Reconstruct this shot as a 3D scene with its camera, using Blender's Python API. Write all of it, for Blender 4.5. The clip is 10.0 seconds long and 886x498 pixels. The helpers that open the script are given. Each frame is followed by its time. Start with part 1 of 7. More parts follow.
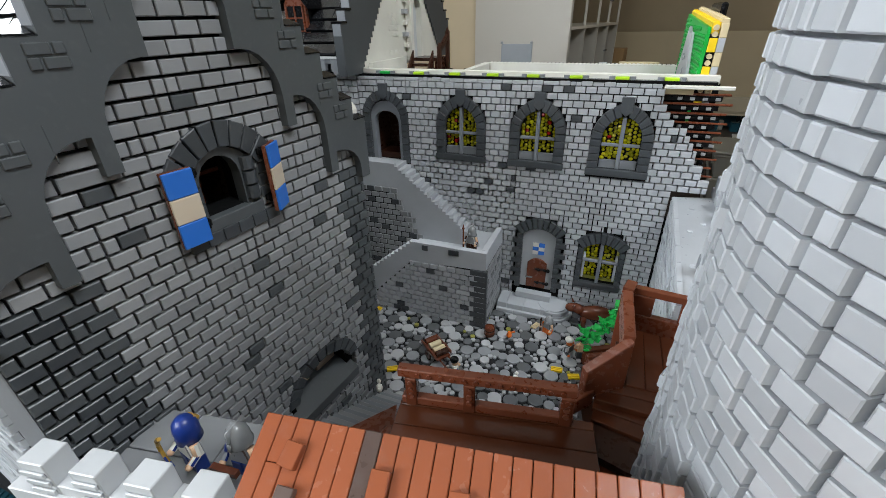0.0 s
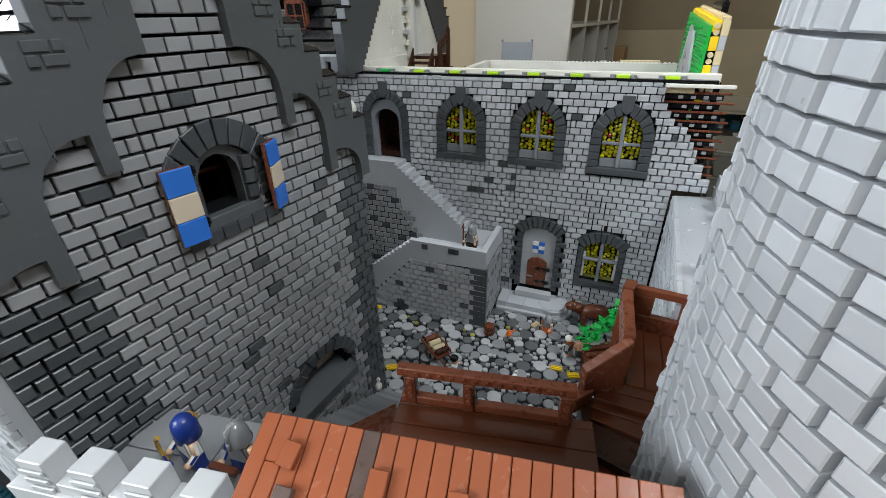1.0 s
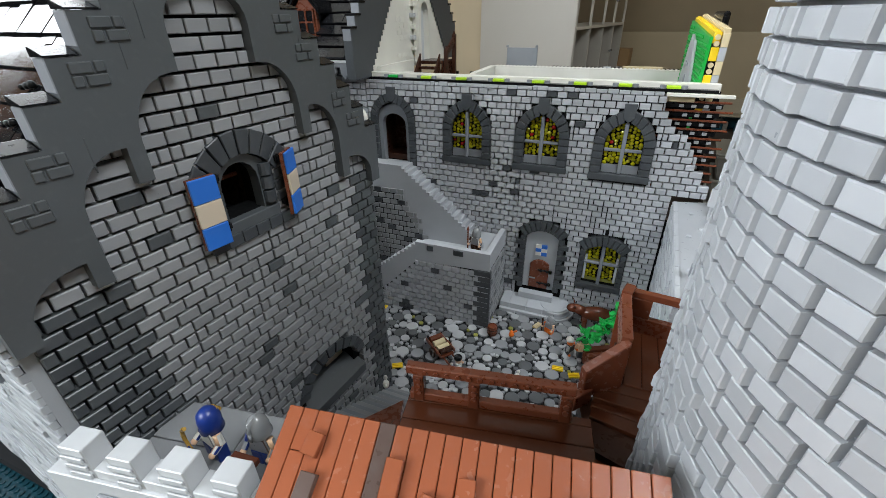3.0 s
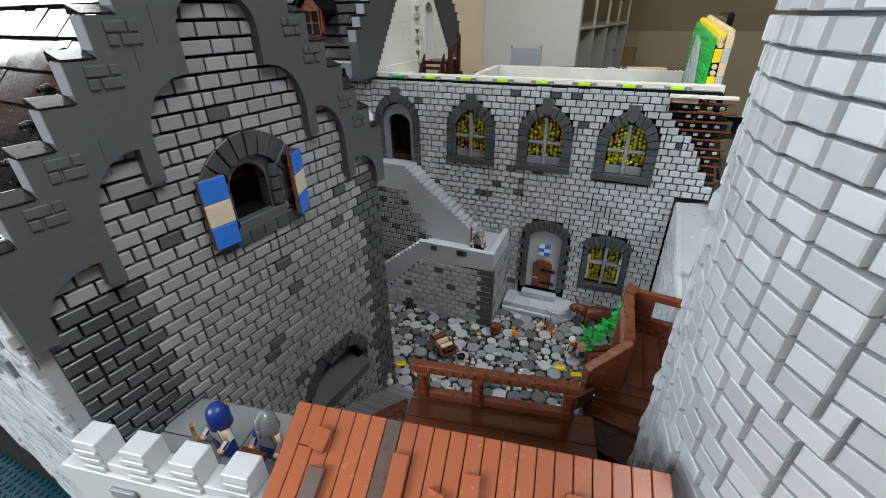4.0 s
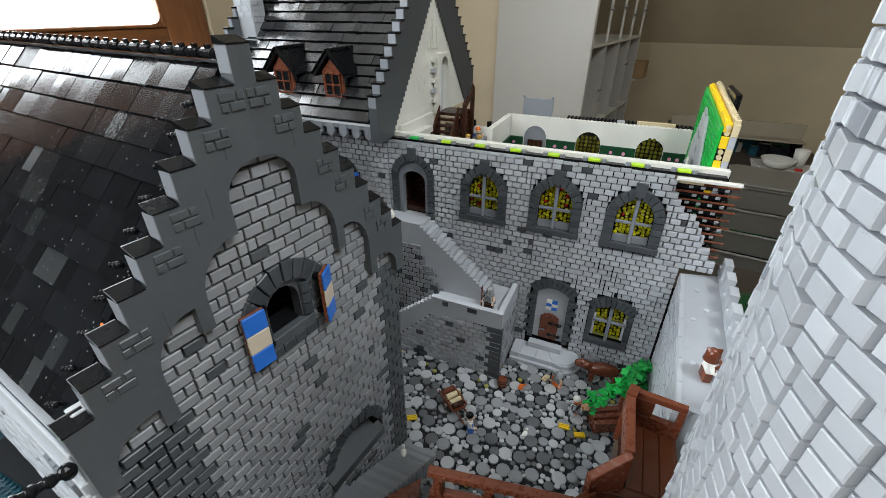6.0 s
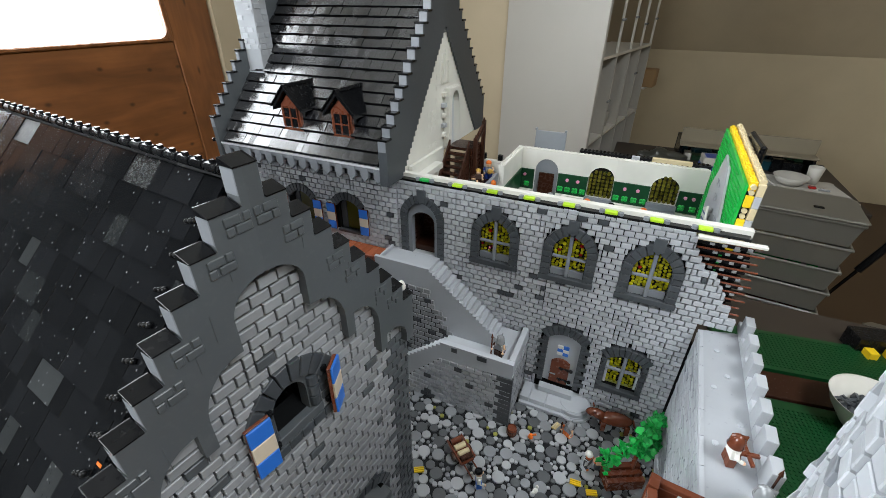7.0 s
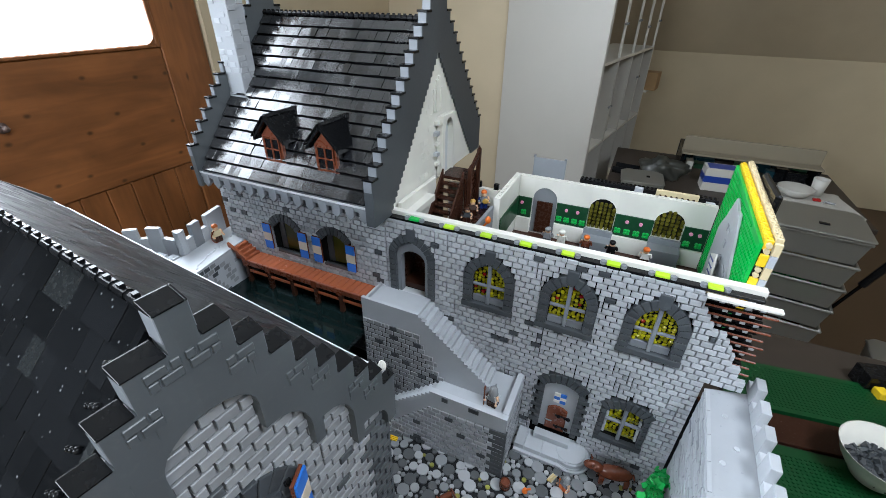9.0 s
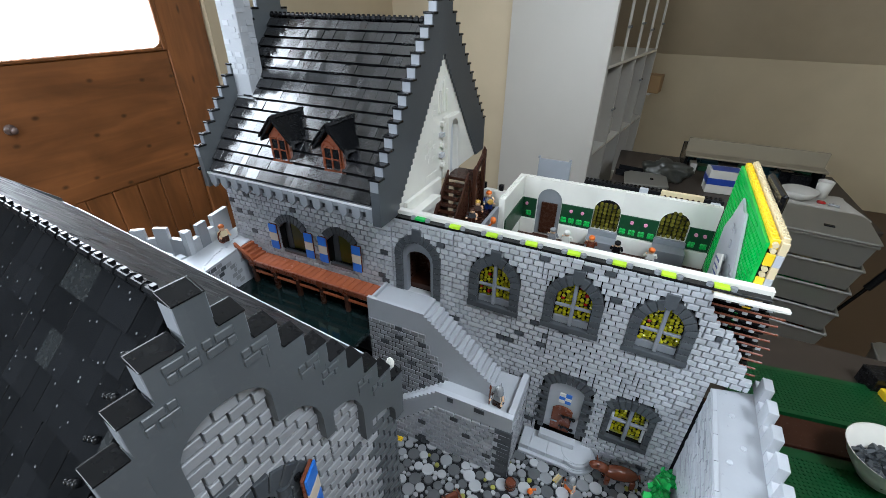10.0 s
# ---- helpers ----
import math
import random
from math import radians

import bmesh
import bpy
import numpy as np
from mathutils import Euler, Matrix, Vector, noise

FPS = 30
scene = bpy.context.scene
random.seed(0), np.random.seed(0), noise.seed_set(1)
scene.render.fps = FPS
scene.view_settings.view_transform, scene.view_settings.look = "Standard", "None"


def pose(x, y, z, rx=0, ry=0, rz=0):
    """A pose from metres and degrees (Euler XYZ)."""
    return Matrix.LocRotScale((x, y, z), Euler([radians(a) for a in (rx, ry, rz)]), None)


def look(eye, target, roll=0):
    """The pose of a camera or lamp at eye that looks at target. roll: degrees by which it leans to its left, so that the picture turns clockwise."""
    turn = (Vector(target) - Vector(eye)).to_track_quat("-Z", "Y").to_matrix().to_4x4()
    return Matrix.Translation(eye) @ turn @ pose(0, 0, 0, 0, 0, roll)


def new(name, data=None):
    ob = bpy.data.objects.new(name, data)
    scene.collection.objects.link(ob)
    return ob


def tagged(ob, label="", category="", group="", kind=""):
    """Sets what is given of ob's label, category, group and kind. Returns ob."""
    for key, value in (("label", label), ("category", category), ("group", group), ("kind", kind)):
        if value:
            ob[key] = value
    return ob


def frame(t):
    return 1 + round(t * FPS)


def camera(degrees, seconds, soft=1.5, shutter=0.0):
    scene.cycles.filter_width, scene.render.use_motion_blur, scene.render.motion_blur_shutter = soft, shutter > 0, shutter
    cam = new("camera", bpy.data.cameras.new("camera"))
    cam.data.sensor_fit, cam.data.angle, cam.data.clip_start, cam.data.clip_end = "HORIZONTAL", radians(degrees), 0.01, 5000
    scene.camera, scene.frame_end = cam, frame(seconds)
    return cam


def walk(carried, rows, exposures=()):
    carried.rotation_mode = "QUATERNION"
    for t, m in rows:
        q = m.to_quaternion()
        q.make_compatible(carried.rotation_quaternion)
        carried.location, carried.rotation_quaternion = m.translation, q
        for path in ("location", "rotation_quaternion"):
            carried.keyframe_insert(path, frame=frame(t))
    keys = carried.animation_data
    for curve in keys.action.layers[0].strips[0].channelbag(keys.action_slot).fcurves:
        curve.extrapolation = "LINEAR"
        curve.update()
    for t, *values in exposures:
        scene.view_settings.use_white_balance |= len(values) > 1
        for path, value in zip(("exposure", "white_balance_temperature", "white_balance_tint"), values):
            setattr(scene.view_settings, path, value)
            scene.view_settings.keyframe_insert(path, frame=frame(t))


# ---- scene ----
cam = camera(92.7, 10.0, soft=0.62)
PATH = [
    (0, (0.055, 0.058, 0.483), (-0.601, 1.684, -0.48), -1.3),
    (0.5, (0.056, 0.058, 0.483), (-0.6, 1.681, -0.485), -1.3),
    (1, (0.055, 0.059, 0.483), (-0.6, 1.681, -0.487), -1.2),
    (1.5, (0.056, 0.059, 0.484), (-0.599, 1.679, -0.489), -1.1),
    (2, (0.056, 0.054, 0.487), (-0.602, 1.673, -0.485), -1.0),
    (2.5, (0.056, 0.049, 0.492), (-0.605, 1.667, -0.48), -0.9),
    (4, (0.056, 0.041, 0.499), (-0.62, 1.65, -0.478), -0.8),
    (4.5, (0.054, 0.042, 0.504), (-0.627, 1.649, -0.474), -0.7),
    (5, (0.05, 0.047, 0.543), (-0.632, 1.652, -0.437), -0.4),
    (5.5, (0.048, 0.052, 0.576), (-0.634, 1.654, -0.407), 0.2),
    (5.7, (0.044, 0.054, 0.591), (-0.642, 1.651, -0.398), 0.1),
    (6.8, (0.008, 0.102, 0.655), (-0.708, 1.678, -0.347), 0.4),
    (7, (0.002, 0.112, 0.672), (-0.71, 1.688, -0.333), 0.4),
    (7.5, (-0.01, 0.142, 0.691), (-0.72, 1.713, -0.323), 0.6),
    (8, (-0.016, 0.161, 0.713), (-0.723, 1.731, -0.306), 0.8),
    (8.5, (-0.017, 0.179, 0.715), (-0.72, 1.746, -0.31), 0.8),
    (9, (-0.02, 0.192, 0.72), (-0.721, 1.757, -0.309), 0.9),
    (9.5, (-0.023, 0.191, 0.719), (-0.724, 1.754, -0.313), 1.0),
    (10, (-0.023, 0.185, 0.717), (-0.737, 1.752, -0.3), 0.8),
]
walk(cam, [(t, look(eye, target, roll)) for t, eye, target, roll in PATH], exposures=((0, -0.49, 6500, 10), (4.5, -0.49, 6500, 10), (5.7, -0.53, 6500, 10), (7.0, -0.38, 6500, 10), (8.7, -0.24, 6050, 10), (10, -0.24, 6000, 10)))

# ---- world, lights ----
world = bpy.data.worlds.new("room_air")
scene.world = world
world.use_nodes = True
world.node_tree.nodes["Background"].inputs[0].default_value = (0.9, 0.95, 1.0, 1)
world.node_tree.nodes["Background"].inputs[1].default_value = 0.25
scene.view_settings.exposure = 0.0


def fill_light(name, eye, target, w, h, watts, colour):
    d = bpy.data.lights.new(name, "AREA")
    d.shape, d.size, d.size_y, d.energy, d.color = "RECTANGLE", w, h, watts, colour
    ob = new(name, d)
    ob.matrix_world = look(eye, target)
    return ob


# Two added fill lamps, from the south-west and from above; neither is a window.
fill_light("south_window_light", (-0.95, -1.32, 1.15), (0.02, 0.3, 0.35), 1.3, 1.0, 88, (0.90, 0.96, 1.0))
fill_light("skylight_above", (0.95, 0.05, 2.34), (-0.10, 0.4, 0.2), 1.0, 1.0, 94, (0.92, 0.97, 1.0))

# ---- materials ----


def nodes_of(m):
    m.use_nodes = True
    nt = m.node_tree
    return nt, nt.nodes["Principled BSDF"]


def plastic(name, colour, rough=0.32, vary=0.12, bump=0.12, dust=0.03, scale=180.0, transmission=0.0, gloss=0.5, specks=0.0):
    """Moulded plastic: slight tone shift from piece to piece, fine scratches, a thin film of dust."""
    m = bpy.data.materials.new(name)
    nt, b = nodes_of(m)
    n, l = nt.nodes.new, nt.links.new
    info, geo = n("ShaderNodeObjectInfo"), n("ShaderNodeNewGeometry")
    add, fr = n("ShaderNodeMath"), n("ShaderNodeMath")
    add.operation, fr.operation = "ADD", "FRACT"
    l(info.outputs["Random"], add.inputs[0]), l(geo.outputs["Random Per Island"], add.inputs[1]), l(add.outputs[0], fr.inputs[0])
    tc = n("ShaderNodeTexCoord")
    big = n("ShaderNodeTexNoise")
    big.inputs["Scale"].default_value, big.inputs["Detail"].default_value = 14.0, 4.0
    l(geo.outputs["Position"], big.inputs["Vector"])
    tone = n("ShaderNodeMapRange")
    tone.inputs[3].default_value, tone.inputs[4].default_value = 1.0 - vary, 1.0 + vary
    l(fr.outputs[0], tone.inputs[0])
    tone2 = n("ShaderNodeMapRange")
    tone2.inputs[1].default_value, tone2.inputs[2].default_value = 0.3, 0.7
    tone2.inputs[3].default_value, tone2.inputs[4].default_value = 0.93, 1.07
    l(big.outputs["Fac"], tone2.inputs[0])
    mul = n("ShaderNodeMath")
    mul.operation = "MULTIPLY"
    l(tone.outputs[0], mul.inputs[0]), l(tone2.outputs[0], mul.inputs[1])
    col = n("ShaderNodeVectorMath")
    col.operation = "SCALE"
    col.inputs[0].default_value = colour
    l(mul.outputs[0], col.inputs["Scale"])
    fine = n("ShaderNodeTexNoise")
    fine.inputs["Scale"].default_value, fine.inputs["Detail"].default_value = scale, 6.0
    l(geo.outputs["Position"], fine.inputs["Vector"])
    film = n("ShaderNodeMapRange")
    film.inputs[1].default_value, film.inputs[2].default_value = 0.55, 0.8
    film.inputs[4].default_value = dust
    l(fine.outputs["Fac"], film.inputs[0])
    mix = n("ShaderNodeMix")
    mix.data_type = "RGBA"
    mix.inputs["B"].default_value = (0.62, 0.62, 0.6, 1)
    l(film.outputs[0], mix.inputs["Factor"]), l(col.outputs[0], mix.inputs["A"]), l(mix.outputs["Result"], b.inputs["Base Color"])
    rr = n("ShaderNodeMapRange")
    rr.inputs[3].default_value, rr.inputs[4].default_value = rough * 0.75, min(1.0, rough * 1.45)
    per = n("ShaderNodeMath")
    per.operation = "MULTIPLY"
    l(fine.outputs["Fac"], rr.inputs[0]), l(rr.outputs[0], per.inputs[0]), l(tone.outputs[0], per.inputs[1]), l(per.outputs[0], b.inputs["Roughness"])
    bp = n("ShaderNodeBump")
    bp.inputs["Strength"].default_value, bp.inputs["Distance"].default_value = bump, 0.0006
    l(big.outputs["Fac"], bp.inputs["Height"]), l(bp.outputs[0], b.inputs["Normal"])
    b.inputs["Specular IOR Level"].default_value = gloss
    if specks:
        vo, dot, mx = n("ShaderNodeTexVoronoi"), n("ShaderNodeMapRange"), n("ShaderNodeMix")
        vo.inputs["Scale"].default_value = 130.0
        dot.inputs[1].default_value, dot.inputs[2].default_value, dot.inputs[3].default_value, dot.inputs[4].default_value = 0.04, 0.13, specks, 0.0
        mx.data_type = "RGBA"
        mx.inputs["B"].default_value = (0.55, 0.57, 0.58, 1)
        l(geo.outputs["Position"], vo.inputs["Vector"]), l(vo.outputs["Distance"], dot.inputs[0]), l(dot.outputs[0], mx.inputs["Factor"])
        l(mix.outputs["Result"], mx.inputs["A"]), l(mx.outputs["Result"], b.inputs["Base Color"])
    if transmission:
        b.inputs["Transmission Weight"].default_value = transmission
    return m


LIGHT_GREY = plastic("light_grey_plastic", (0.40, 0.42, 0.45))
PALE_GREY = plastic("pale_grey_plastic", (0.52, 0.54, 0.565), vary=0.06)
ROUGH_GREY = plastic("weathered_grey_plastic", (0.40, 0.42, 0.45), rough=0.62, gloss=0.3)
DARK_GREY = plastic("dark_grey_plastic", (0.056, 0.063, 0.071))
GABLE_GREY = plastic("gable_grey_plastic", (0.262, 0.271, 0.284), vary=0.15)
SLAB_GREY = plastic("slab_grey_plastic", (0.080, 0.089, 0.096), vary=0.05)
# Near-black cores: shade in brick gaps and under decks is in the colour.
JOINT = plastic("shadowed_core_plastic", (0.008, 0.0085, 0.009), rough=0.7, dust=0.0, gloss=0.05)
JOINT_LIGHT = plastic("grey_core_plastic", (0.020, 0.021, 0.023), rough=0.7, dust=0.0, gloss=0.05)
WHITE = plastic("white_plastic", (0.74, 0.73, 0.68), vary=0.04)
SAND = plastic("sand_tile_plastic", (0.60, 0.51, 0.40), vary=0.04)
TAN = plastic("tan_plastic", (0.63, 0.53, 0.33), vary=0.05)
BLACK = plastic("black_plastic", (0.006, 0.0063, 0.0072), rough=0.22, vary=0.25, dust=0.006, gloss=0.2)
SHINGLE = plastic("black_shingle_plastic", (0.009, 0.0095, 0.011), rough=0.18, vary=0.35, dust=0.008, scale=420, gloss=0.85)
ROOF_SHINGLE = plastic("dusty_shingle_plastic", (0.0055, 0.006, 0.007), rough=0.11, vary=0.35, dust=0.006, scale=300, gloss=0.22, specks=0.26)
FADED_SHINGLE = plastic("faded_shingle_plastic", (0.016, 0.018, 0.019), rough=0.30, vary=0.3, dust=0.02, scale=300, gloss=0.15, specks=0.3)
# North slope: real dust specks, plus its grey sheen put in as a film.
SHEEN_SHINGLE = plastic("sheen_shingle_plastic", (0.011, 0.0115, 0.0125), rough=0.50, vary=0.3, dust=0.09, scale=260, gloss=0.3, specks=0.25)
RED_BROWN = plastic("reddish_brown_plastic", (0.148, 0.041, 0.019), rough=0.24, vary=0.15)
ROOF_BROWN = plastic("nougat_brown_plastic", (0.30, 0.085, 0.036), rough=0.22, vary=0.07)
DECK_BROWN = plastic("deck_brown_plastic", (0.085, 0.024, 0.010), rough=0.16, vary=0.12, dust=0.008, gloss=0.5)
DARK_BROWN = plastic("dark_brown_plastic", (0.044, 0.017, 0.010), rough=0.26, vary=0.15, dust=0.01, gloss=0.25)
GREY_BROWN = plastic("grey_brown_plastic", (0.10, 0.065, 0.055), rough=0.3)
BLUE = plastic("blue_plastic", (0.025, 0.16, 0.62), vary=0.05)
NAVY = plastic("navy_plastic", (0.01, 0.035, 0.22), vary=0.05)
YELLOW = plastic("yellow_plastic", (0.85, 0.58, 0.015), vary=0.05)
LIME = plastic("lime_plastic", (0.42, 0.68, 0.02), vary=0.05)
GREEN = plastic("green_plastic", (0.008, 0.40, 0.06), vary=0.06)
# GREEN darkened for the baseplates: their strong shade is in the colour.
SHADED_GREEN = plastic("shaded_green_plastic", (0.003, 0.055, 0.014), vary=0.06)
DEEP_GREEN = plastic("dark_green_plastic", (0.008, 0.055, 0.022), vary=0.06)
OLIVE = plastic("olive_plastic", (0.30, 0.30, 0.06), vary=0.1)
ORANGE = plastic("orange_plastic", (0.75, 0.16, 0.015))
HAIR_ORANGE = plastic("orange_brown_plastic", (0.42, 0.10, 0.015))
FLESH = plastic("light_nougat_plastic", (0.75, 0.48, 0.30))
SILVER = plastic("pearl_silver_plastic", (0.23, 0.24, 0.25), rough=0.22, gloss=0.8)
GOLD = plastic("pearl_gold_plastic", (0.50, 0.30, 0.06), rough=0.25)
GLASS_YELLOW = plastic("clear_yellow_plastic", (0.40, 0.38, 0.008), rough=0.07, vary=0.5, transmission=0.25)
GLASS_OLIVE = plastic("clear_olive_plastic", (0.13, 0.12, 0.018), rough=0.10, vary=0.5, transmission=0.2)
GLASS_RED = plastic("clear_red_plastic", (0.35, 0.012, 0.010), rough=0.12, transmission=0.2)
TEAL = plastic("teal_water_plastic", (0.004, 0.036, 0.052), rough=0.35, dust=0.0, gloss=0.3)
MOAT = plastic("black_water_plastic", (0.004, 0.010, 0.010), rough=0.07, vary=0.0, bump=0.02, dust=0.0, gloss=0.6)
PINK = plastic("pink_plastic", (0.75, 0.28, 0.45))

# ---- helpers of this scene ----


def thing(name, label, category, m=None, group="", kind=""):
    ob = new(name)
    ob.empty_display_size = 0.01
    if m is not None:
        ob.matrix_world = m
    return tagged(ob, label, category, group, kind)


def finish(bm, name, mat, smooth=False):
    me = bpy.data.meshes.new(name)
    bmesh.ops.recalc_face_normals(bm, faces=bm.faces)
    bm.to_mesh(me)
    bm.free()
    me.materials.append(mat)
    if smooth:
        me.shade_smooth()
    return me


def part(name, bm, mat, parent, label="", m=None, smooth=False, kind=""):
    me = bm if isinstance(bm, bpy.types.Mesh) else finish(bm, name, mat, smooth)
    ob = new(name, me)
    ob.parent = parent
    if m is not None:
        ob.matrix_basis = m
    return tagged(ob, label, "", "", kind)


def single(name, bm, mat, label, category, m=None, smooth=False, group="", kind=""):
    ob = new(name, finish(bm, name, mat, smooth))
    if m is not None:
        ob.matrix_basis = m
    return tagged(ob, label, category, group, kind)


def box(bm, x0, x1, y0, y1, z0, z1, bevel=0.0, m=None):
    vs = [bm.verts.new((x, y, z)) for x in (x0, x1) for y in (y0, y1) for z in (z0, z1)]
    fs = [bm.faces.new([vs[i] for i in f]) for f in ((0, 1, 3, 2), (4, 6, 7, 5), (0, 4, 5, 1), (2, 3, 7, 6), (0, 2, 6, 4), (1, 5, 7, 3))]
    if m is not None:
        bmesh.ops.transform(bm, matrix=m, verts=vs)
    if bevel:
        es = list({e for f in fs for e in f.edges})
        bmesh.ops.bevel(bm, geom=es, offset=bevel, segments=1, affect="EDGES", clamp_overlap=True)
    return bm


def boxes(*specs, bevel=0.0):
    bm = bmesh.new()
    for s in specs:
        box(bm, *s, bevel=bevel)
    return bm


def prism(bm, pts, a, b, plane="xz", bevel=0.0):
    """An outline in a plane, pushed from a to b along the third axis."""
    def at(u, v, w):
        return {"xz": (u, w, v), "yz": (w, u, v), "xy": (u, v, w)}[plane]
    lo = [bm.verts.new(at(u, v, a)) for u, v in pts]
    hi = [bm.verts.new(at(u, v, b)) for u, v in pts]
    fs = [bm.faces.new(lo), bm.faces.new(hi[::-1])]
    k = len(pts)
    for i in range(k):
        fs.append(bm.faces.new((lo[i], hi[i], hi[(i + 1) % k], lo[(i + 1) % k])))
    if bevel:
        es = list({e for f in fs[:2] for e in f.edges})
        bmesh.ops.bevel(bm, geom=es, offset=bevel, segments=1, affect="EDGES", clamp_overlap=True)
    return bm


def tube(bm, p, q, r0, r1=None, seg=10, caps=True):
    p, q = Vector(p), Vector(q)
    m = Matrix.Translation((p + q) / 2) @ (q - p).to_track_quat("Z", "Y").to_matrix().to_4x4()
    bmesh.ops.create_cone(bm, cap_ends=caps, segments=seg, radius1=r0, radius2=r0 if r1 is None else r1, depth=(q - p).length, matrix=m)
    return bm


def ball(bm, c, r, sx=1, sy=1, sz=1, seg=12, rings=8):
    bmesh.ops.create_uvsphere(bm, u_segments=seg, v_segments=rings, radius=r, matrix=Matrix.Translation(c) @ Matrix.Diagonal((sx, sy, sz, 1)))
    return bm


def lathe(bm, profile, c=(0, 0, 0), seg=16):
    """A turned body from (radius, height) pairs."""
    rings = []
    for r, z in profile:
        rings.append([bm.verts.new((c[0] + r * math.cos(2 * math.pi * i / seg), c[1] + r * math.sin(2 * math.pi * i / seg), c[2] + z)) for i in range(seg)])
    for a, b in zip(rings, rings[1:]):
        for i in range(seg):
            bm.faces.new((a[i], a[(i + 1) % seg], b[(i + 1) % seg], b[i]))
    bm.faces.new(rings[0][::-1]), bm.faces.new(rings[-1])
    return bm


def arc(cx, cz, r, a0, a1, n=8, rz=None):
    rz = r if rz is None else rz
    return [(cx + r * math.cos(radians(a0 + (a1 - a0) * i / n)), cz + rz * math.sin(radians(a0 + (a1 - a0) * i / n))) for i in range(n + 1)]


BRICKS = {}


def brick_data(length, height, depth, chamfer=0.0006):
    """Vertices and faces of one brick: x along the wall from 0, y from 0 (front) into the wall, z up from 0."""
    c = chamfer
    v = [(0, c, 0), (length, c, 0), (length, c, height), (0, c, height), (0, depth, 0), (length, depth, 0), (length, depth, height), (0, depth, height),
         (c, 0, c), (length - c, 0, c), (length - c, 0, height - c), (c, 0, height - c)]
    f = [(8, 9, 10, 11), (0, 1, 9, 8), (1, 2, 10, 9), (2, 3, 11, 10), (3, 0, 8, 11), (1, 0, 4, 5), (2, 1, 5, 6), (3, 2, 6, 7), (0, 3, 7, 4)]
    return v, f


def brick_mesh(length, height, depth, mat):
    key = (round(length * 2000), round(height * 10000), round(depth * 5000), mat.name)
    if key not in BRICKS:
        v, f = brick_data(key[0] / 2000, height, depth)
        me = bpy.data.meshes.new("brick")
        me.from_pydata(v, [], f)
        me.materials.append(mat)
        BRICKS[key] = me
    return BRICKS[key]


def courses(u0, u1, z0, z1, h, unit, rng, holes=(), gap=0.0009, lengths=None, span=None):
    """Brick places (u, z, length) row by row between u0 and u1, leaving out the holes, each a function of z that gives (from, to) or None.
    Without lengths the rows are a half-brick running bond with a few half and long bricks."""
    out, z, k = [], z0, 0
    while z + h * 0.5 < z1:
        a, b = span(z + h / 2) if span else (u0, u1)
        cuts = sorted(c for c in (hole(z + h / 2) for hole in holes) if c)
        free, at = [], a
        for c0, c1 in cuts:
            if c0 > at:
                free.append((at, min(c0, b)))
            at = max(at, c1)
        if at < b:
            free.append((at, b))
        for f0, f1 in free:
            if f1 - f0 < unit * 0.3:
                continue
            joints = []
            if lengths:
                u = f0
                while u < f1:
                    u += rng.choice(lengths) * unit
                    joints.append(u)
            else:
                u = u0 + (k % 2) * unit
                u += math.floor((f0 - u) / (2 * unit)) * 2 * unit
                while u < f1:
                    if rng.random() > 0.015:
                        joints.append(u)
                    if rng.random() < 0.06:
                        joints.append(u + unit)
                    u += 2 * unit
            marks = [f0] + [j for j in joints if f0 + unit * 0.45 < j < f1 - unit * 0.45] + [f1]
            for p, q in zip(marks, marks[1:]):
                out.append((p + gap / 2, z + gap / 2, q - p - gap))
        z += h
        k += 1
    return out


def lay(parent, places, h, depth, mat, dark, rng, where, near, jut=0.0006, name="brick", share=0.035, gap=0.0009, spare="bricks"):
    """Lays bricks. where(u, z) gives the pose of a brick's lower left front corner; near(u, z): a piece of its own."""
    rest = {mat.name: ([], [], mat), dark.name: ([], [], dark)}
    count = 0
    for u, z, w in places:
        m = dark if rng.random() < share else mat
        pose_here = where(u, z) @ Matrix.Translation((0, -rng.random() * jut, 0)) @ Matrix.Rotation(rng.gauss(0, 0.006), 4, "Z")
        hh = h - gap
        if near(u, z) and count < 300:
            count += 1
            ob = new(name, brick_mesh(w, hh, depth, m))
            ob.parent, ob.matrix_basis = parent, pose_here
        else:
            v, f = brick_data(w, hh, depth)
            vs, fs, _ = rest[m.name]
            o = len(vs)
            vs += [tuple(pose_here @ Vector(p)) for p in v]
            fs += [tuple(i + o for i in q) for q in f]
    for vs, fs, m in rest.values():
        if vs:
            me = bpy.data.meshes.new(spare)
            me.from_pydata(vs, [], fs)
            me.materials.append(m)
            ob = new(spare, me)
            ob.parent = parent
            tagged(ob, "", "", "", "stuff")


def arched(c, half, spring, top, pointed=0.0):
    """A hole for courses(): an opening with an arched head."""
    def hole(z, base=None):
        if z < spring:
            return (c - half, c + half)
        if z < top:
            k = math.sqrt(max(0.0, 1 - ((z - spring) / (top - spring)) ** 2))
            return (c - half * k, c + half * k)
        return None
    return hole


def between(hole, z0, z1):
    return lambda z: hole(z) if z0 <= z <= z1 else None


# ---- the castle: walls ----
NY = 0.734          # face of the north wall
ROW, UNIT = 0.0103, 0.0078
rng = random.Random(7)


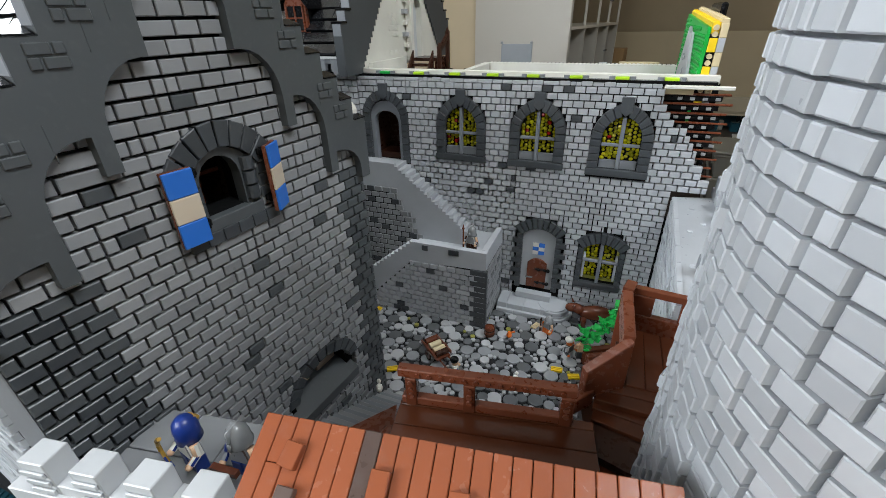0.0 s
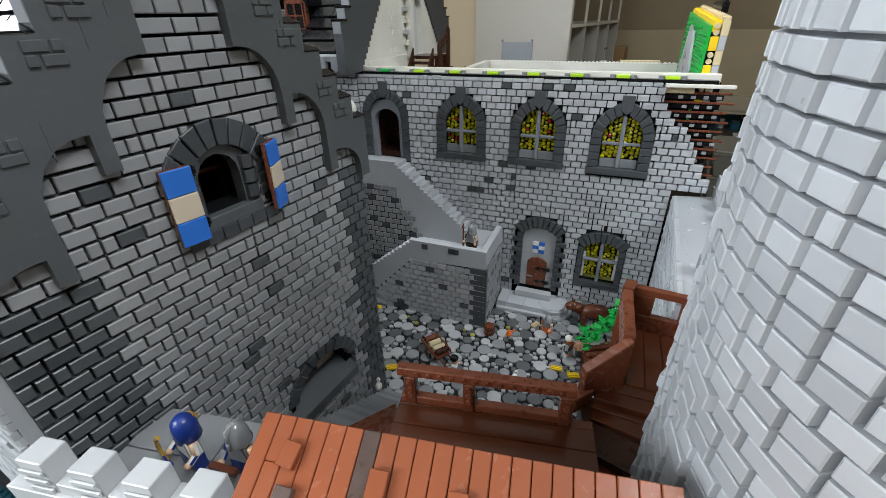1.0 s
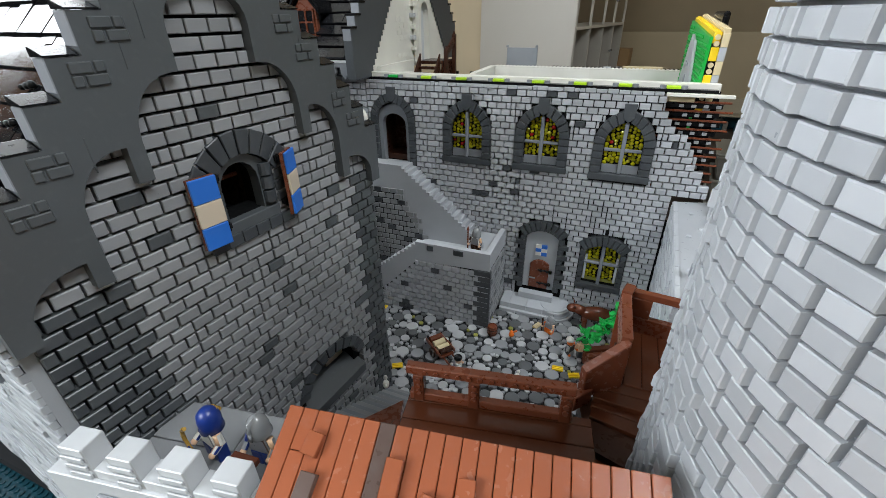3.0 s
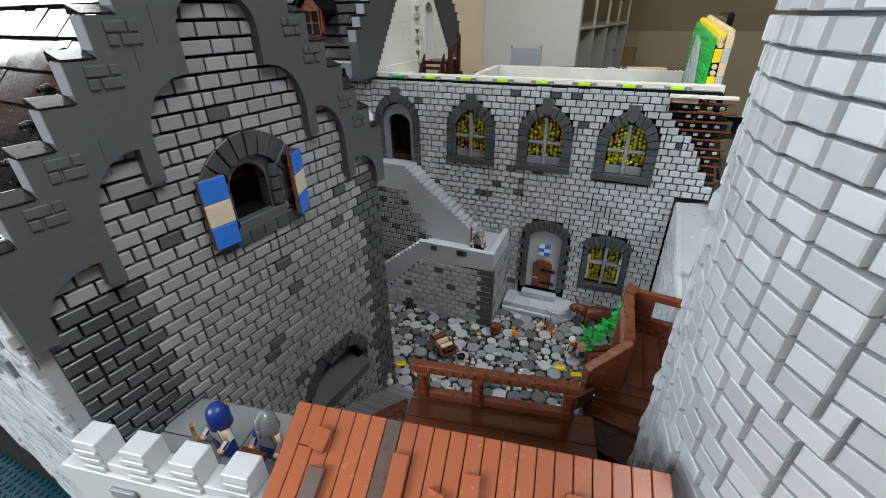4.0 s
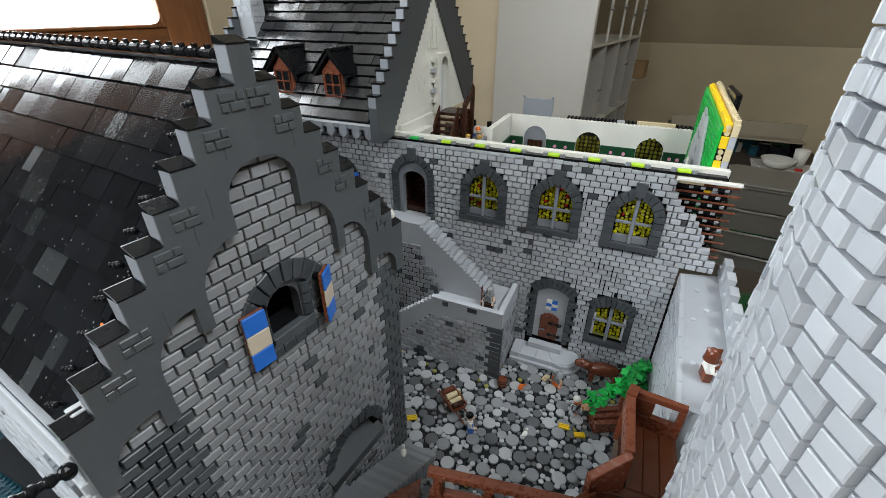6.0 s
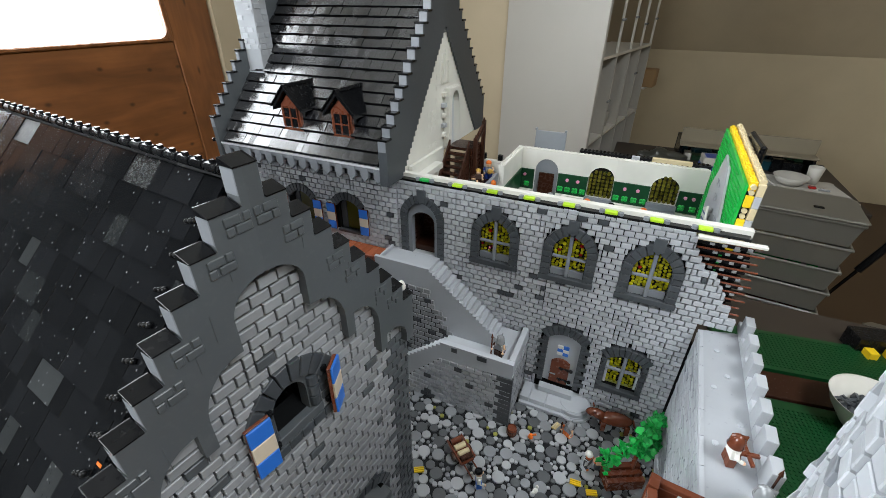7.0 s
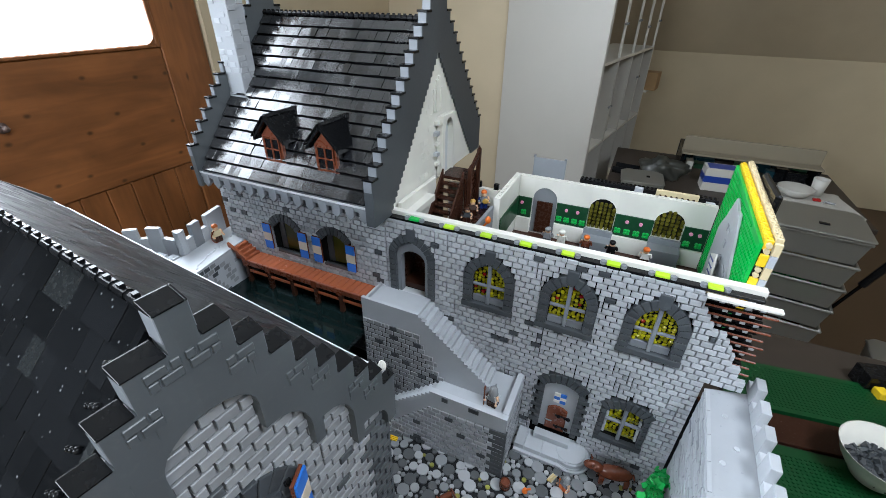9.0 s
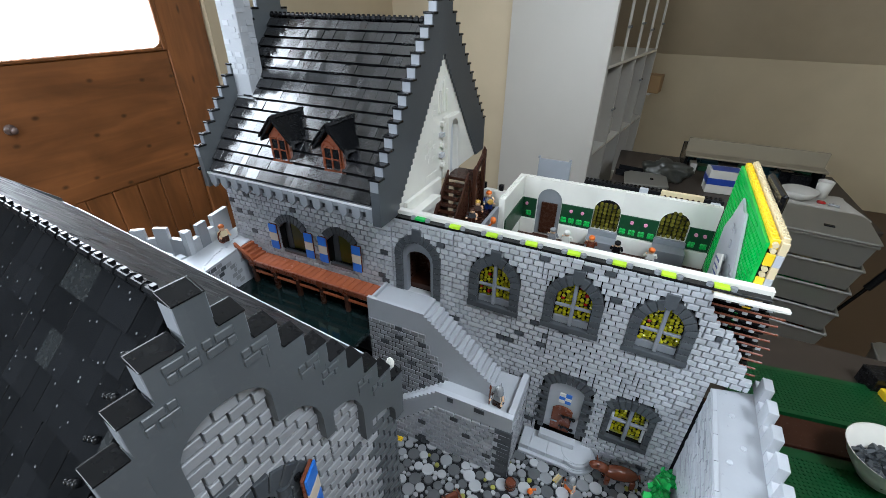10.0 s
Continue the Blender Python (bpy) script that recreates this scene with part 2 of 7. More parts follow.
def core_band(bm, u0, u1, z0, z1, openings, y0, y1):
    at = u0
    for c, half, sill, spring, top in sorted(openings):
        if c - half > at:
            box(bm, at, c - half, y0, y1, z0, z1)
        if sill > z0:
            box(bm, c - half, c + half, y0, y1, z0, sill)
        if top < z1:
            prism(bm, [(c - half, z1)] + arc(c, spring, half, 180, 0, 10, top - spring) + [(c + half, z1)], y0, y1)
        at = c + half
    if at < u1:
        box(bm, at, u1, y0, y1, z0, z1)
    return bm


UPPER = [(-0.322, 0.025, 0.25, 0.328, 0.355), (-0.181, 0.027, 0.275, 0.325, 0.353), (-0.054, 0.027, 0.275, 0.325, 0.353), (0.070, 0.027, 0.273, 0.322, 0.351)]
LOWER = [(-0.033, 0.026, 0.032, 0.125, 0.15), (0.071, 0.029, 0.066, 0.128, 0.142)]
HOUSE = [(-0.605, 0.025, 0.268, 0.315, 0.333), (-0.487, 0.025, 0.268, 0.315, 0.333)]

wall_north = thing("wall_north", "light grey brick castle wall with arched windows, dark quoins and jagged open end", "wall", kind="structure")
bm = bmesh.new()
core_band(bm, -0.39, 0.158, 0.0, 0.2, LOWER, NY + 0.006, NY + 0.018)
core_band(bm, -0.39, 0.108, 0.2, 0.396, UPPER, NY + 0.006, NY + 0.018)
part("core", bm, JOINT, wall_north)


def wall_end(z):
    right = 0.152 if z < 0.243 else min(0.202, 0.115 + (0.386 - z) * 0.62 + rng.choice((-0.006, 0, 0.006)))
    return (-0.372, right)


holes = [between(arched(c, 0.043, sp + 0.006, tp + 0.017), si - 0.012, 1) for c, h, si, sp, tp in UPPER]
holes[0] = between(arched(-0.322, 0.044, 0.332, 0.372), 0.245, 1)
holes += [between(arched(-0.034, 0.043, 0.14, 0.178), 0.0, 0.2), between(arched(0.071, 0.038, 0.14, 0.17), 0.056, 0.2)]
places = courses(-0.372, 0.152, 0.0, 0.392, ROW, UNIT, rng, holes, span=wall_end, gap=0.0017)


def on_north(u, z):
    return Matrix.Translation((u, NY, z))


lay(wall_north, places, ROW, 0.008, LIGHT_GREY, DARK_GREY, rng, on_north, lambda u, z: u > -0.06 and z > 0.13, share=0.025, gap=0.0017)

wall_house = thing("wall_house", "grey brick wall of the slate-roofed house above the timber gallery", "wall", kind="structure")
bm = bmesh.new()
core_band(bm, -0.765, -0.391, 0.0, 0.44, HOUSE, NY + 0.006, NY + 0.018)
part("core", bm, JOINT, wall_house)
holes = [between(arched(c, 0.038, sp + 0.004, tp + 0.014), si - 0.004, 1) for c, h, si, sp, tp in HOUSE]
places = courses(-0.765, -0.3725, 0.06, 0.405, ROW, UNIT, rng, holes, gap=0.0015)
lay(wall_house, [p for p in places if p[1] > 0.232], ROW, 0.008, LIGHT_GREY, DARK_GREY, rng, on_north, lambda u, z: z > 0.25 and u > -0.7, share=0.03, gap=0.0015)
# Courses under the gallery are dark grey: its shade is put in the bricks.
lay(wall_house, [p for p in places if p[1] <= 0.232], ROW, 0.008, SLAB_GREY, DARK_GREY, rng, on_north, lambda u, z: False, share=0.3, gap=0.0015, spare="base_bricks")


def gothic(c, half, spring, rise, k):
    """A point on a slightly pointed arch, k from 0 (right springing) to 1 (left springing)."""
    big = (half * half + rise * rise) / (2 * half)
    full = math.atan2(rise, big - half) if big > half else math.pi / 2
    s, q = (1, k * 2) if k <= 0.5 else (-1, (1 - k) * 2)
    return (c + s * (half - big + big * math.cos(full * q)), spring + big * math.sin(full * q))


def gothic_stones(parent, c, half, spring, rise, thick, n):
    """Long wedge stones round a pointed arch, with an inverted keystone."""
    for i in range(n):
        if i == n // 2:
            continue
        k0, k1 = (i + 0.05) / n, (i + 0.95) / n
        inner = [gothic(c, half, spring, rise, k0 + (k1 - k0) * j / 2) for j in range(3)]
        outer = [gothic(c, half + thick, spring, rise + thick * 1.15, k1), gothic(c, half + thick, spring, rise + thick * 1.15, k0)]
        part("stone", prism(bmesh.new(), inner + outer, NY - 0.0025 - rng.random() * 0.001, NY + 0.010, bevel=0.0005), DARK_GREY, parent)
    t = spring + rise
    part("keystone", prism(bmesh.new(), [(c - 0.0085, t + 0.006), (c, t - 0.001), (c + 0.0085, t + 0.006), (c + 0.0085, t + 0.026), (c - 0.0085, t + 0.026)], NY - 0.0035, NY + 0.010, bevel=0.0006), DARK_GREY, parent)


def ring_stones(parent, c, half, spring, rise, thick, n, a0=0, a1=180, front=-0.0025, depth=0.010, mat=None, key=True, flat=1.0):
    """Wedge stones round an arch, with a keystone."""
    step = (a1 - a0) / n
    for i in range(n):
        b0, b1 = a0 + step * (i + 0.06), a0 + step * (i + 0.94)
        if key and i == n // 2:
            continue
        inner = arc(c, spring, half, b0, b1, 2, rise)
        outer = arc(c, spring, half + thick, b1, b0, 1, rise + thick * flat)
        m = bmesh.new()
        prism(m, inner + outer, NY + front - rng.random() * 0.0008, NY + depth, bevel=0.0005)
        part("stone", m, mat or DARK_GREY, parent)
    if key:
        t = spring + rise
        m = bmesh.new()
        prism(m, [(c - 0.0075, t + 0.003), (c, t - 0.002), (c + 0.0075, t + 0.003), (c + 0.0085, t + thick * flat + 0.011), (c - 0.0085, t + thick * flat + 0.011)], NY + front - 0.001, NY + depth, bevel=0.0005)
        part("keystone", m, mat or DARK_GREY, parent)


def jamb_stones(parent, c, half, z0, z1, thick, n, front=-0.002, jog=0.0):
    for s in (-1, 1):
        h = (z1 - z0) / n
        for i in range(n):
            a = half
            b = half + thick + (jog if i % 2 else 0.0)
            x0, x1 = sorted((c + s * a, c + s * b))
            m = boxes((x0, x1, NY + front - rng.random() * 0.0008, NY + 0.010, z0 + i * h + 0.0005, z0 + (i + 1) * h - 0.0005), bevel=0.0006)
            part("stone", m, DARK_GREY, parent)


def stud_pane(parent, c0, c1, z0, z1, spring=None, rise=0, cx=0, half=0, y=0.008, r=0.0030, odd=None):
    """A pane made of small clear round plates, set on edge in rows."""
    ms = {GLASS_YELLOW.name: (bmesh.new(), GLASS_YELLOW), GLASS_RED.name: (bmesh.new(), GLASS_RED)}
    part("backing", boxes((c0 - 0.001, c1 + 0.001, NY + y + 0.0045, NY + y + 0.006, z0 - 0.001, z1)), JOINT, parent, "black backing of the pane")
    x, k = c0 + r, 0
    while x < c1 - r * 0.4:
        z = z0 + 0.003
        while z < z1:
            ok = True
            if spring is not None and z > spring:
                ok = ((x - cx) / half) ** 2 + ((z - spring) / rise) ** 2 < 0.92
            if ok:
                m = ms[(GLASS_RED if rng.random() < 0.05 and spring is not None else GLASS_YELLOW).name][0]
                at = Matrix.Translation((x + rng.gauss(0, 0.0008), NY + y + rng.gauss(0, 0.0010), z + (k % 2) * 0.0028 + rng.gauss(0, 0.0005))) @ Euler((rng.gauss(0, 0.3), rng.gauss(0, 0.3), 0)).to_matrix().to_4x4() @ Matrix.Diagonal((1, 0.75, 0.92, 1))
                bmesh.ops.create_uvsphere(m, u_segments=8, v_segments=5, radius=r * rng.uniform(0.95, 1.2), matrix=at)
            z += 0.0056
        x += 2 * r + 0.0005
        k += 1
    for m, mat in ms.values():
        if len(m.verts):
            part("pane", m, mat, parent, "clear yellow pane of small round plates" if mat is GLASS_YELLOW else "clear red round plates in the pane")
        else:
            m.free()


FRAME_GREY = plastic("frame_grey_plastic", (0.21, 0.225, 0.25), vary=0.05)


def arch_window(n, c, sill, spring, top):
    w = thing("window_%d" % n, "arched castle window with dark stone surround, grey cross bars and yellow panes", "window", kind="structure")
    rise = top - spring
    gothic_stones(w, c, 0.028, spring - 0.004, rise + 0.006, 0.0155, 11)
    jamb_stones(w, c, 0.028, sill, spring - 0.004, 0.0155, 4)
    part("sill", boxes((c - 0.045, c + 0.045, NY - 0.003, NY + 0.012, sill - 0.011, sill - 0.0005), bevel=0.0006), DARK_GREY, w)
    part("mullion", boxes((c - 0.0028, c + 0.0028, NY + 0.001, NY + 0.007, sill, top - 0.001), bevel=0.0008), FRAME_GREY, w)
    zt = sill + (top - sill) * 0.47
    part("transom", boxes((c - 0.027, c - 0.003, NY + 0.0015, NY + 0.006, zt - 0.0022, zt + 0.0022), bevel=0.0008), FRAME_GREY, w)
    part("transom", boxes((c + 0.003, c + 0.027, NY + 0.0015, NY + 0.006, zt - 0.0022, zt + 0.0022), bevel=0.0008), FRAME_GREY, w)
    part("lower_panel", boxes((c - 0.027, c - 0.003, NY + 0.005, NY + 0.009, sill, sill + 0.013), bevel=0.0006), FRAME_GREY, w)
    part("lower_panel", boxes((c + 0.003, c + 0.027, NY + 0.005, NY + 0.009, sill, sill + 0.013), bevel=0.0006), FRAME_GREY, w)
    stud_pane(w, c - 0.027, c - 0.002, sill + 0.013, top, spring, rise, c, 0.027)
    stud_pane(w, c + 0.002, c + 0.027, sill + 0.013, top, spring, rise, c, 0.027)
    part("backing", prism(bmesh.new(), [(c - 0.027, sill)] + arc(c, spring, 0.027, 180, 0, 10, rise) + [(c + 0.027, sill)], NY + 0.013, NY + 0.0175), OLIVE, w)
    return w


for i, (c, h, si, sp, tp) in enumerate(UPPER[1:]):
    arch_window(i + 1, c, si, sp, tp)

# lower window with a flat arch of wedge stones
w = thing("window_4", "square window under a dark wedge-stone arch with yellow panes", "window", kind="structure")
c, si, sp, tp = 0.071, 0.066, 0.128, 0.142
ring_stones(w, c, 0.046, 0.090, 0.055, 0.020, 9, 49, 131, key=False, flat=0.9)
jamb_stones(w, c, 0.029, si, 0.133, 0.0085, 6)
part("sill", boxes((c - 0.039, c + 0.039, NY - 0.003, NY + 0.012, si - 0.011, si - 0.0005), bevel=0.0006), DARK_GREY, w)
part("mullion", boxes((c - 0.0028, c + 0.0028, NY, NY + 0.007, si, tp), bevel=0.0008), FRAME_GREY, w)
zt = 0.109
part("transom", boxes((c - 0.029, c - 0.003, NY + 0.0005, NY + 0.006, zt - 0.0024, zt + 0.0024), bevel=0.0008), FRAME_GREY, w)
part("transom", boxes((c + 0.003, c + 0.029, NY + 0.0005, NY + 0.006, zt - 0.0024, zt + 0.0024), bevel=0.0008), FRAME_GREY, w)
for s in (-1, 1):
    a, b = sorted((c + s * 0.003, c + s * 0.024))
    stud_pane(w, a, b, si + 0.008, zt - 0.003)
    stud_pane(w, a, b, zt + 0.003, tp)
    part("side_strip", boxes((min(c + s * 0.024, c + s * 0.028), max(c + s * 0.024, c + s * 0.028), NY + 0.004, NY + 0.010, si + 0.006, zt + 0.012), bevel=0.0005), PALE_GREY, w)
part("backing", boxes((c - 0.029, c + 0.029, NY + 0.013, NY + 0.0175, si, 0.15)), OLIVE, w)

# upper doorway
d = thing("door_1", "open arched doorway with dark stone surround above the stairs", "doorway", kind="structure")
gothic_stones(d, -0.322, 0.031, 0.327, 0.033, 0.0140, 13)
jamb_stones(d, -0.322, 0.031, 0.2505, 0.331, 0.0135, 7, jog=0.0)
m = bmesh.new()
c = -0.322
prism(m, [(c - 0.031, 0.2505), (c - 0.031, 0.33)] + arc(c, 0.33, 0.031, 180, 0, 10, 0.027)[1:-1] + [(c + 0.031, 0.33), (c + 0.031, 0.2505), (c + 0.0235, 0.2505), (c + 0.0235, 0.322)] + arc(c, 0.322, 0.0235, 0, 180, 10, 0.018)[1:-1] + [(c - 0.0235, 0.322), (c - 0.0235, 0.2505)], NY + 0.004, NY + 0.016)
part("inner_arch", m, FRAME_GREY, d, "smooth grey inner arch")
part("passage", boxes((c - 0.031, c - 0.027, NY + 0.018, NY + 0.06, 0.245, 0.37), (c + 0.027, c + 0.031, NY + 0.018, NY + 0.06, 0.245, 0.37), (c - 0.031, c + 0.031, NY + 0.06, NY + 0.065, 0.245, 0.37), (c - 0.031, c + 0.031, NY + 0.018, NY + 0.065, 0.365, 0.37)), DARK_BROWN, d)
part("threshold", boxes((c - 0.031, c + 0.031, NY - 0.002, NY + 0.06, 0.240, 0.2503), bevel=0.0005), PALE_GREY, d)

# lower doorway: pale arched recess, brown door half its height, checked shield above
d = thing("door_2", "brown arched door in a pale grey recess below a checked shield", "door", kind="structure")
c = -0.034
ring_stones(d, c, 0.046, 0.098, 0.058, 0.020, 9, 47, 133, key=False, flat=0.95)
jamb_stones(d, c, 0.029, 0.031, 0.143, 0.010, 11, jog=0.0085)
m = bmesh.new()
prism(m, [(c - 0.0335, 0.031), (c - 0.0335, 0.125)] + arc(c, 0.125, 0.0335, 180, 0, 12, 0.033)[1:-1] + [(c + 0.0335, 0.125), (c + 0.0335, 0.031)], NY + 0.0055, NY + 0.0175)
part("recess", m, LIGHT_GREY, d, "pale grey arched panel")
m = bmesh.new()
prism(m, [(c - 0.0175, 0.033), (c - 0.0175, 0.085)] + arc(c, 0.080, 0.0175, 150, 30, 8, 0.014) + [(c + 0.0175, 0.085), (c + 0.0175, 0.033)], NY + 0.0015, NY + 0.0058, bevel=0.0007)
leaf = part("door_leaf", m, RED_BROWN, d, "reddish brown plank door")
for z in (0.046, 0.074):
    m = bmesh.new()
    tube(m, (c - 0.002, NY + 0.0002, z), (c + 0.022, NY + 0.0002, z), 0.0016)
    for q, r in ((0.004, 0.0030), (0.0155, 0.0026), (0.021, 0.0036)):
        ball(m, (c + q, NY - 0.0012, z), r, seg=10, rings=7)
    part("hinge", m, BLACK, leaf, "black hinge")
part("latch", boxes((c - 0.019, c - 0.006, NY + 0.0002, NY + 0.0013, 0.053, 0.0555)), SILVER, leaf)
sh = thing("wall_shield", "small shield checked in blue and white above the door", "shield")
for i in range(2):
    for j in range(3):
        lo = 0.103 + j * 0.0075
        part("field", boxes((c - 0.0105 + i * 0.0105 + 0.00015, c + i * 0.0105 - 0.00015, NY + 0.0025, NY + 0.0058, lo, lo + 0.0073), bevel=0.0004), BLUE if (i + j) % 2 else WHITE, sh)

# house windows with shutters
for i, (c, h, si, sp, tp) in enumerate(HOUSE):
    w = thing("window_%d" % (5 + i), "small arched house window with dark stone arch and yellow pane", "window", kind="structure")
    ring_stones(w, c, 0.037, sp - 0.026, 0.047, 0.016, 9, 40, 140, key=False)
    part("pane", boxes((c - 0.012, c + 0.020, NY + 0.012, NY + 0.017, si, tp)), GLASS_OLIVE, w)
    part("reveal", boxes((c - 0.027, c - 0.0122, NY + 0.010, NY + 0.017, si, tp), (c + 0.0202, c + 0.027, NY + 0.010, NY + 0.017, si, tp)), DARK_GREY, w)
    part("sill", boxes((c - 0.029, c + 0.029, NY - 0.001, NY + 0.012, si - 0.006, si), bevel=0.0005), DARK_GREY, w)


def shutter(m, w=0.0195, h=0.056):
    s = thing("window_shutter", "blue and tan striped window shutter hung open on the wall", "shutter", m, "window shutters")
    part("board", boxes((0, 0.003, 0, w, 0, h), bevel=0.0004), RED_BROWN, s, "reddish brown backing board")
    for k, mat in enumerate((BLUE, SAND, BLUE)):
        part("panel", boxes((0.0032, 0.0055, 0.0002, w - 0.0002, k * h / 3 + 0.0002, (k + 1) * h / 3 - 0.0002), bevel=0.0005), mat, s)
    return s


for x in (-0.660, -0.570, -0.536, -0.458):
    shutter(Matrix.Translation((x, NY - 0.0015, 0.268)) @ Matrix.Rotation(radians(-90), 4, "Z"))

# top of the hall wall: black strip, white plates and lime tiles between grey rounds
cop = thing("wall_coping", "white plates over a black strip with lime tiles along the hall wall top", "coping", kind="structure")
part("black_strip", boxes((-0.37, 0.175, NY + 0.002, NY + 0.0138, 0.3968, 0.4007), bevel=0.0004), BLACK, cop)
part("white_strip", boxes((-0.37, 0.178, NY + 0.014, NY + 0.026, 0.3965, 0.4075), bevel=0.0006), WHITE, cop)
part("white_strip", boxes((0.112, 0.194, NY - 0.008, NY + 0.0008, 0.3925, 0.3965), bevel=0.0004), WHITE, cop)
for i in range(9):
    x = -0.318 + i * 0.0625
    if x > 0.17:
        break
    part("lime_tile", boxes((x - 0.009, x + 0.009, NY + 0.002, NY + 0.0125, 0.4009, 0.4047), bevel=0.0006), LIME if i else GREEN, cop)
    for s in (-1, 1):
        m = bmesh.new()
        tube(m, (x + s * 0.0135, NY + 0.0065, 0.4007), (x + s * 0.0135, NY + 0.0065, 0.4052), 0.0042, seg=12)
        part("round_stud", m, FRAME_GREY, cop)

x = -0.371
while x < 0.108:
    w = rng.choice((0.0156, 0.0156, 0.0078, 0.0234))
    part("top_plate", boxes((x + 0.0005, min(x + w, 0.110) - 0.0005, NY - rng.random() * 0.0006, NY + 0.0138, 0.3916, 0.3965 + rng.choice((0, 0, 0.0012))), bevel=0.0005), LIGHT_GREY, cop)
    x += w

# open end of the wall: stacked black and white frames pierced by brown rods
fr = thing("open_wall_end", "open wall end of black and white beams with brown rods", "frame")
for k in range(11):
    z = 0.249 + k * 0.0125
    x1 = 0.186 + 0.002 * (k % 3)
    part("black_beam", boxes((0.105, x1, NY + 0.019, NY + 0.027, z, z + 0.007), bevel=0.0005), BLACK, fr)
    for j in range(4):
        xx = 0.136 + j * 0.0155 + (k % 2) * 0.007
        if xx < x1:
            part("grey_clip", boxes((xx - 0.003, xx + 0.003, NY + 0.0165, NY + 0.0188, z + 0.001, z + 0.005), bevel=0.0004), LIGHT_GREY, fr)
    m = bmesh.new()
    tube(m, (0.105, NY + 0.013, z + 0.0095), (0.196 + 0.004 * (k % 2), NY + 0.013, z + 0.0095), 0.0016, seg=6)
    part("rod", m, RED_BROWN, fr)
part("tan_beam", boxes((0.112, 0.15, NY + 0.010, NY + 0.019, 0.383, 0.3925), bevel=0.0005), TAN, fr)
part("inner_wall", boxes((0.09, 0.182, NY + 0.028, NY + 0.036, 0.245, 0.396)), BLACK, fr)

# ---- the gabled building ----
GM = pose(-0.213, 0.288, 0, 0, 0, -7)
GH, GUNIT, GC = 0.0108, 0.0085, -0.006
wall_gable = thing("wall_gable", "dark grey brick gable wall with stepped top and corbel arches", "wall", GM, kind="structure")


def gable_half(z):
    if z < 0.395:
        return (-0.163, 0.157)
    n = math.floor((0.5840 - z) / 0.0213)
    w = 0.0105 + 0.0172 * n - 0.004
    return (GC - max(w, 0.01), GC + max(w, 0.01))


bm = bmesh.new()
outline = [(-0.162, 0.0), (-0.162, 0.40), (GC - 0.02, 0.56), (GC + 0.02, 0.56), (0.156, 0.40), (0.156, 0.0)]
win, low = (-0.006, 0.021, 0.352, 0.383, 0.401), (0.050, 0.042, 0.098, 0.118, 0.150)
box(bm, -0.03, -0.0075, -0.162, 0.156, 0.0, low[2])
box(bm, -0.03, -0.0075, -0.162, low[0] - low[1], low[2], 0.2), box(bm, -0.03, -0.0075, low[0] + low[1], 0.156, low[2], 0.2)
prism(bm, [(low[0] - low[1], 0.2)] + arc(low[0], low[3], low[1], 180, 0, 10, low[4] - low[3]) + [(low[0] + low[1], 0.2)], -0.03, -0.0075, "yz")
box(bm, -0.03, -0.0075, -0.162, 0.156, 0.2, win[2])
prism(bm, [(-0.162, win[2]), (-0.162, 0.375), (GC - 0.02, 0.545), (win[0], 0.545)] + [(win[0], win[4])] + arc(win[0], win[3], win[1], 90, 180, 6, win[4] - win[3])[1:] + [(win[0] - win[1], win[2])], -0.03, -0.0075, "yz")
prism(bm, [(0.156, win[2]), (0.156, 0.380), (GC + 0.02, 0.545), (win[0], 0.545)] + [(win[0], win[4])] + arc(win[0], win[3], win[1], 90, 0, 6, win[4] - win[3])[1:] + [(win[0] + win[1], win[2])], -0.03, -0.0075, "yz")
part("core", bm, JOINT, wall_gable)
holes = [between(arched(-0.006, 0.029, 0.386, 0.42), 0.350, 1), between(arched(low[0], 0.052, 0.118, 0.166), 0.092, 0.3)]
places = courses(-0.163, 0.157, 0.0, 0.535, GH, GUNIT, rng, holes, gap=0.0014, span=gable_half)


def on_gable(u, z):
    return Matrix.Translation((0, u, z)) @ Matrix.Rotation(radians(90), 4, "Z")


def is_quoin(u, z, w):
    """Darker bricks toothed into both edges of the wall."""
    odd = int(z / GH) % 2
    return (u < -0.163 + (0.052 if odd else 0.036) and z < 0.345) or (u + w > 0.157 - (0.030 if odd else 0.016) and z < 0.345)


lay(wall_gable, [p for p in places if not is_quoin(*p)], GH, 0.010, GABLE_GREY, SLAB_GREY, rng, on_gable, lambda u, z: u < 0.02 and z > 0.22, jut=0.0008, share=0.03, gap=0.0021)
lay(wall_gable, [p for p in places if is_quoin(*p)], GH, 0.010, SLAB_GREY, DARK_GREY, rng, on_gable, lambda u, z: True, jut=0.0008, share=0.25, gap=0.0021, name="quoin_brick")

# proud slab with stepped top and arched lower edge
half = arc(0, 0.492, 0.030, 90, 0, 6, 0.023)
half += [(0.030, 0.466)] + arc(0.034, 0.430, 0.031, 90, 0, 6, 0.036) + [(0.065, 0.405), (0.075, 0.405), (0.075, 0.428)]
half += arc(0.079, 0.392, 0.029, 90, 0, 6, 0.036) + [(0.108, 0.352), (0.118, 0.352), (0.118, 0.370)]
half += arc(0.122, 0.345, 0.030, 90, 0, 6, 0.025) + [(0.152, 0.333), (0.165, 0.333)]


def step_z(n):
    return 0.588 if n == 0 else 0.5853 - 0.0213 * n


def step_u(n, s):
    """Outer edge of a step on one side of the gable."""
    if n == 0:
        return -0.0115 if s < 0 else 0.0050
    return GC + s * (0.0105 + 0.0172 * n)


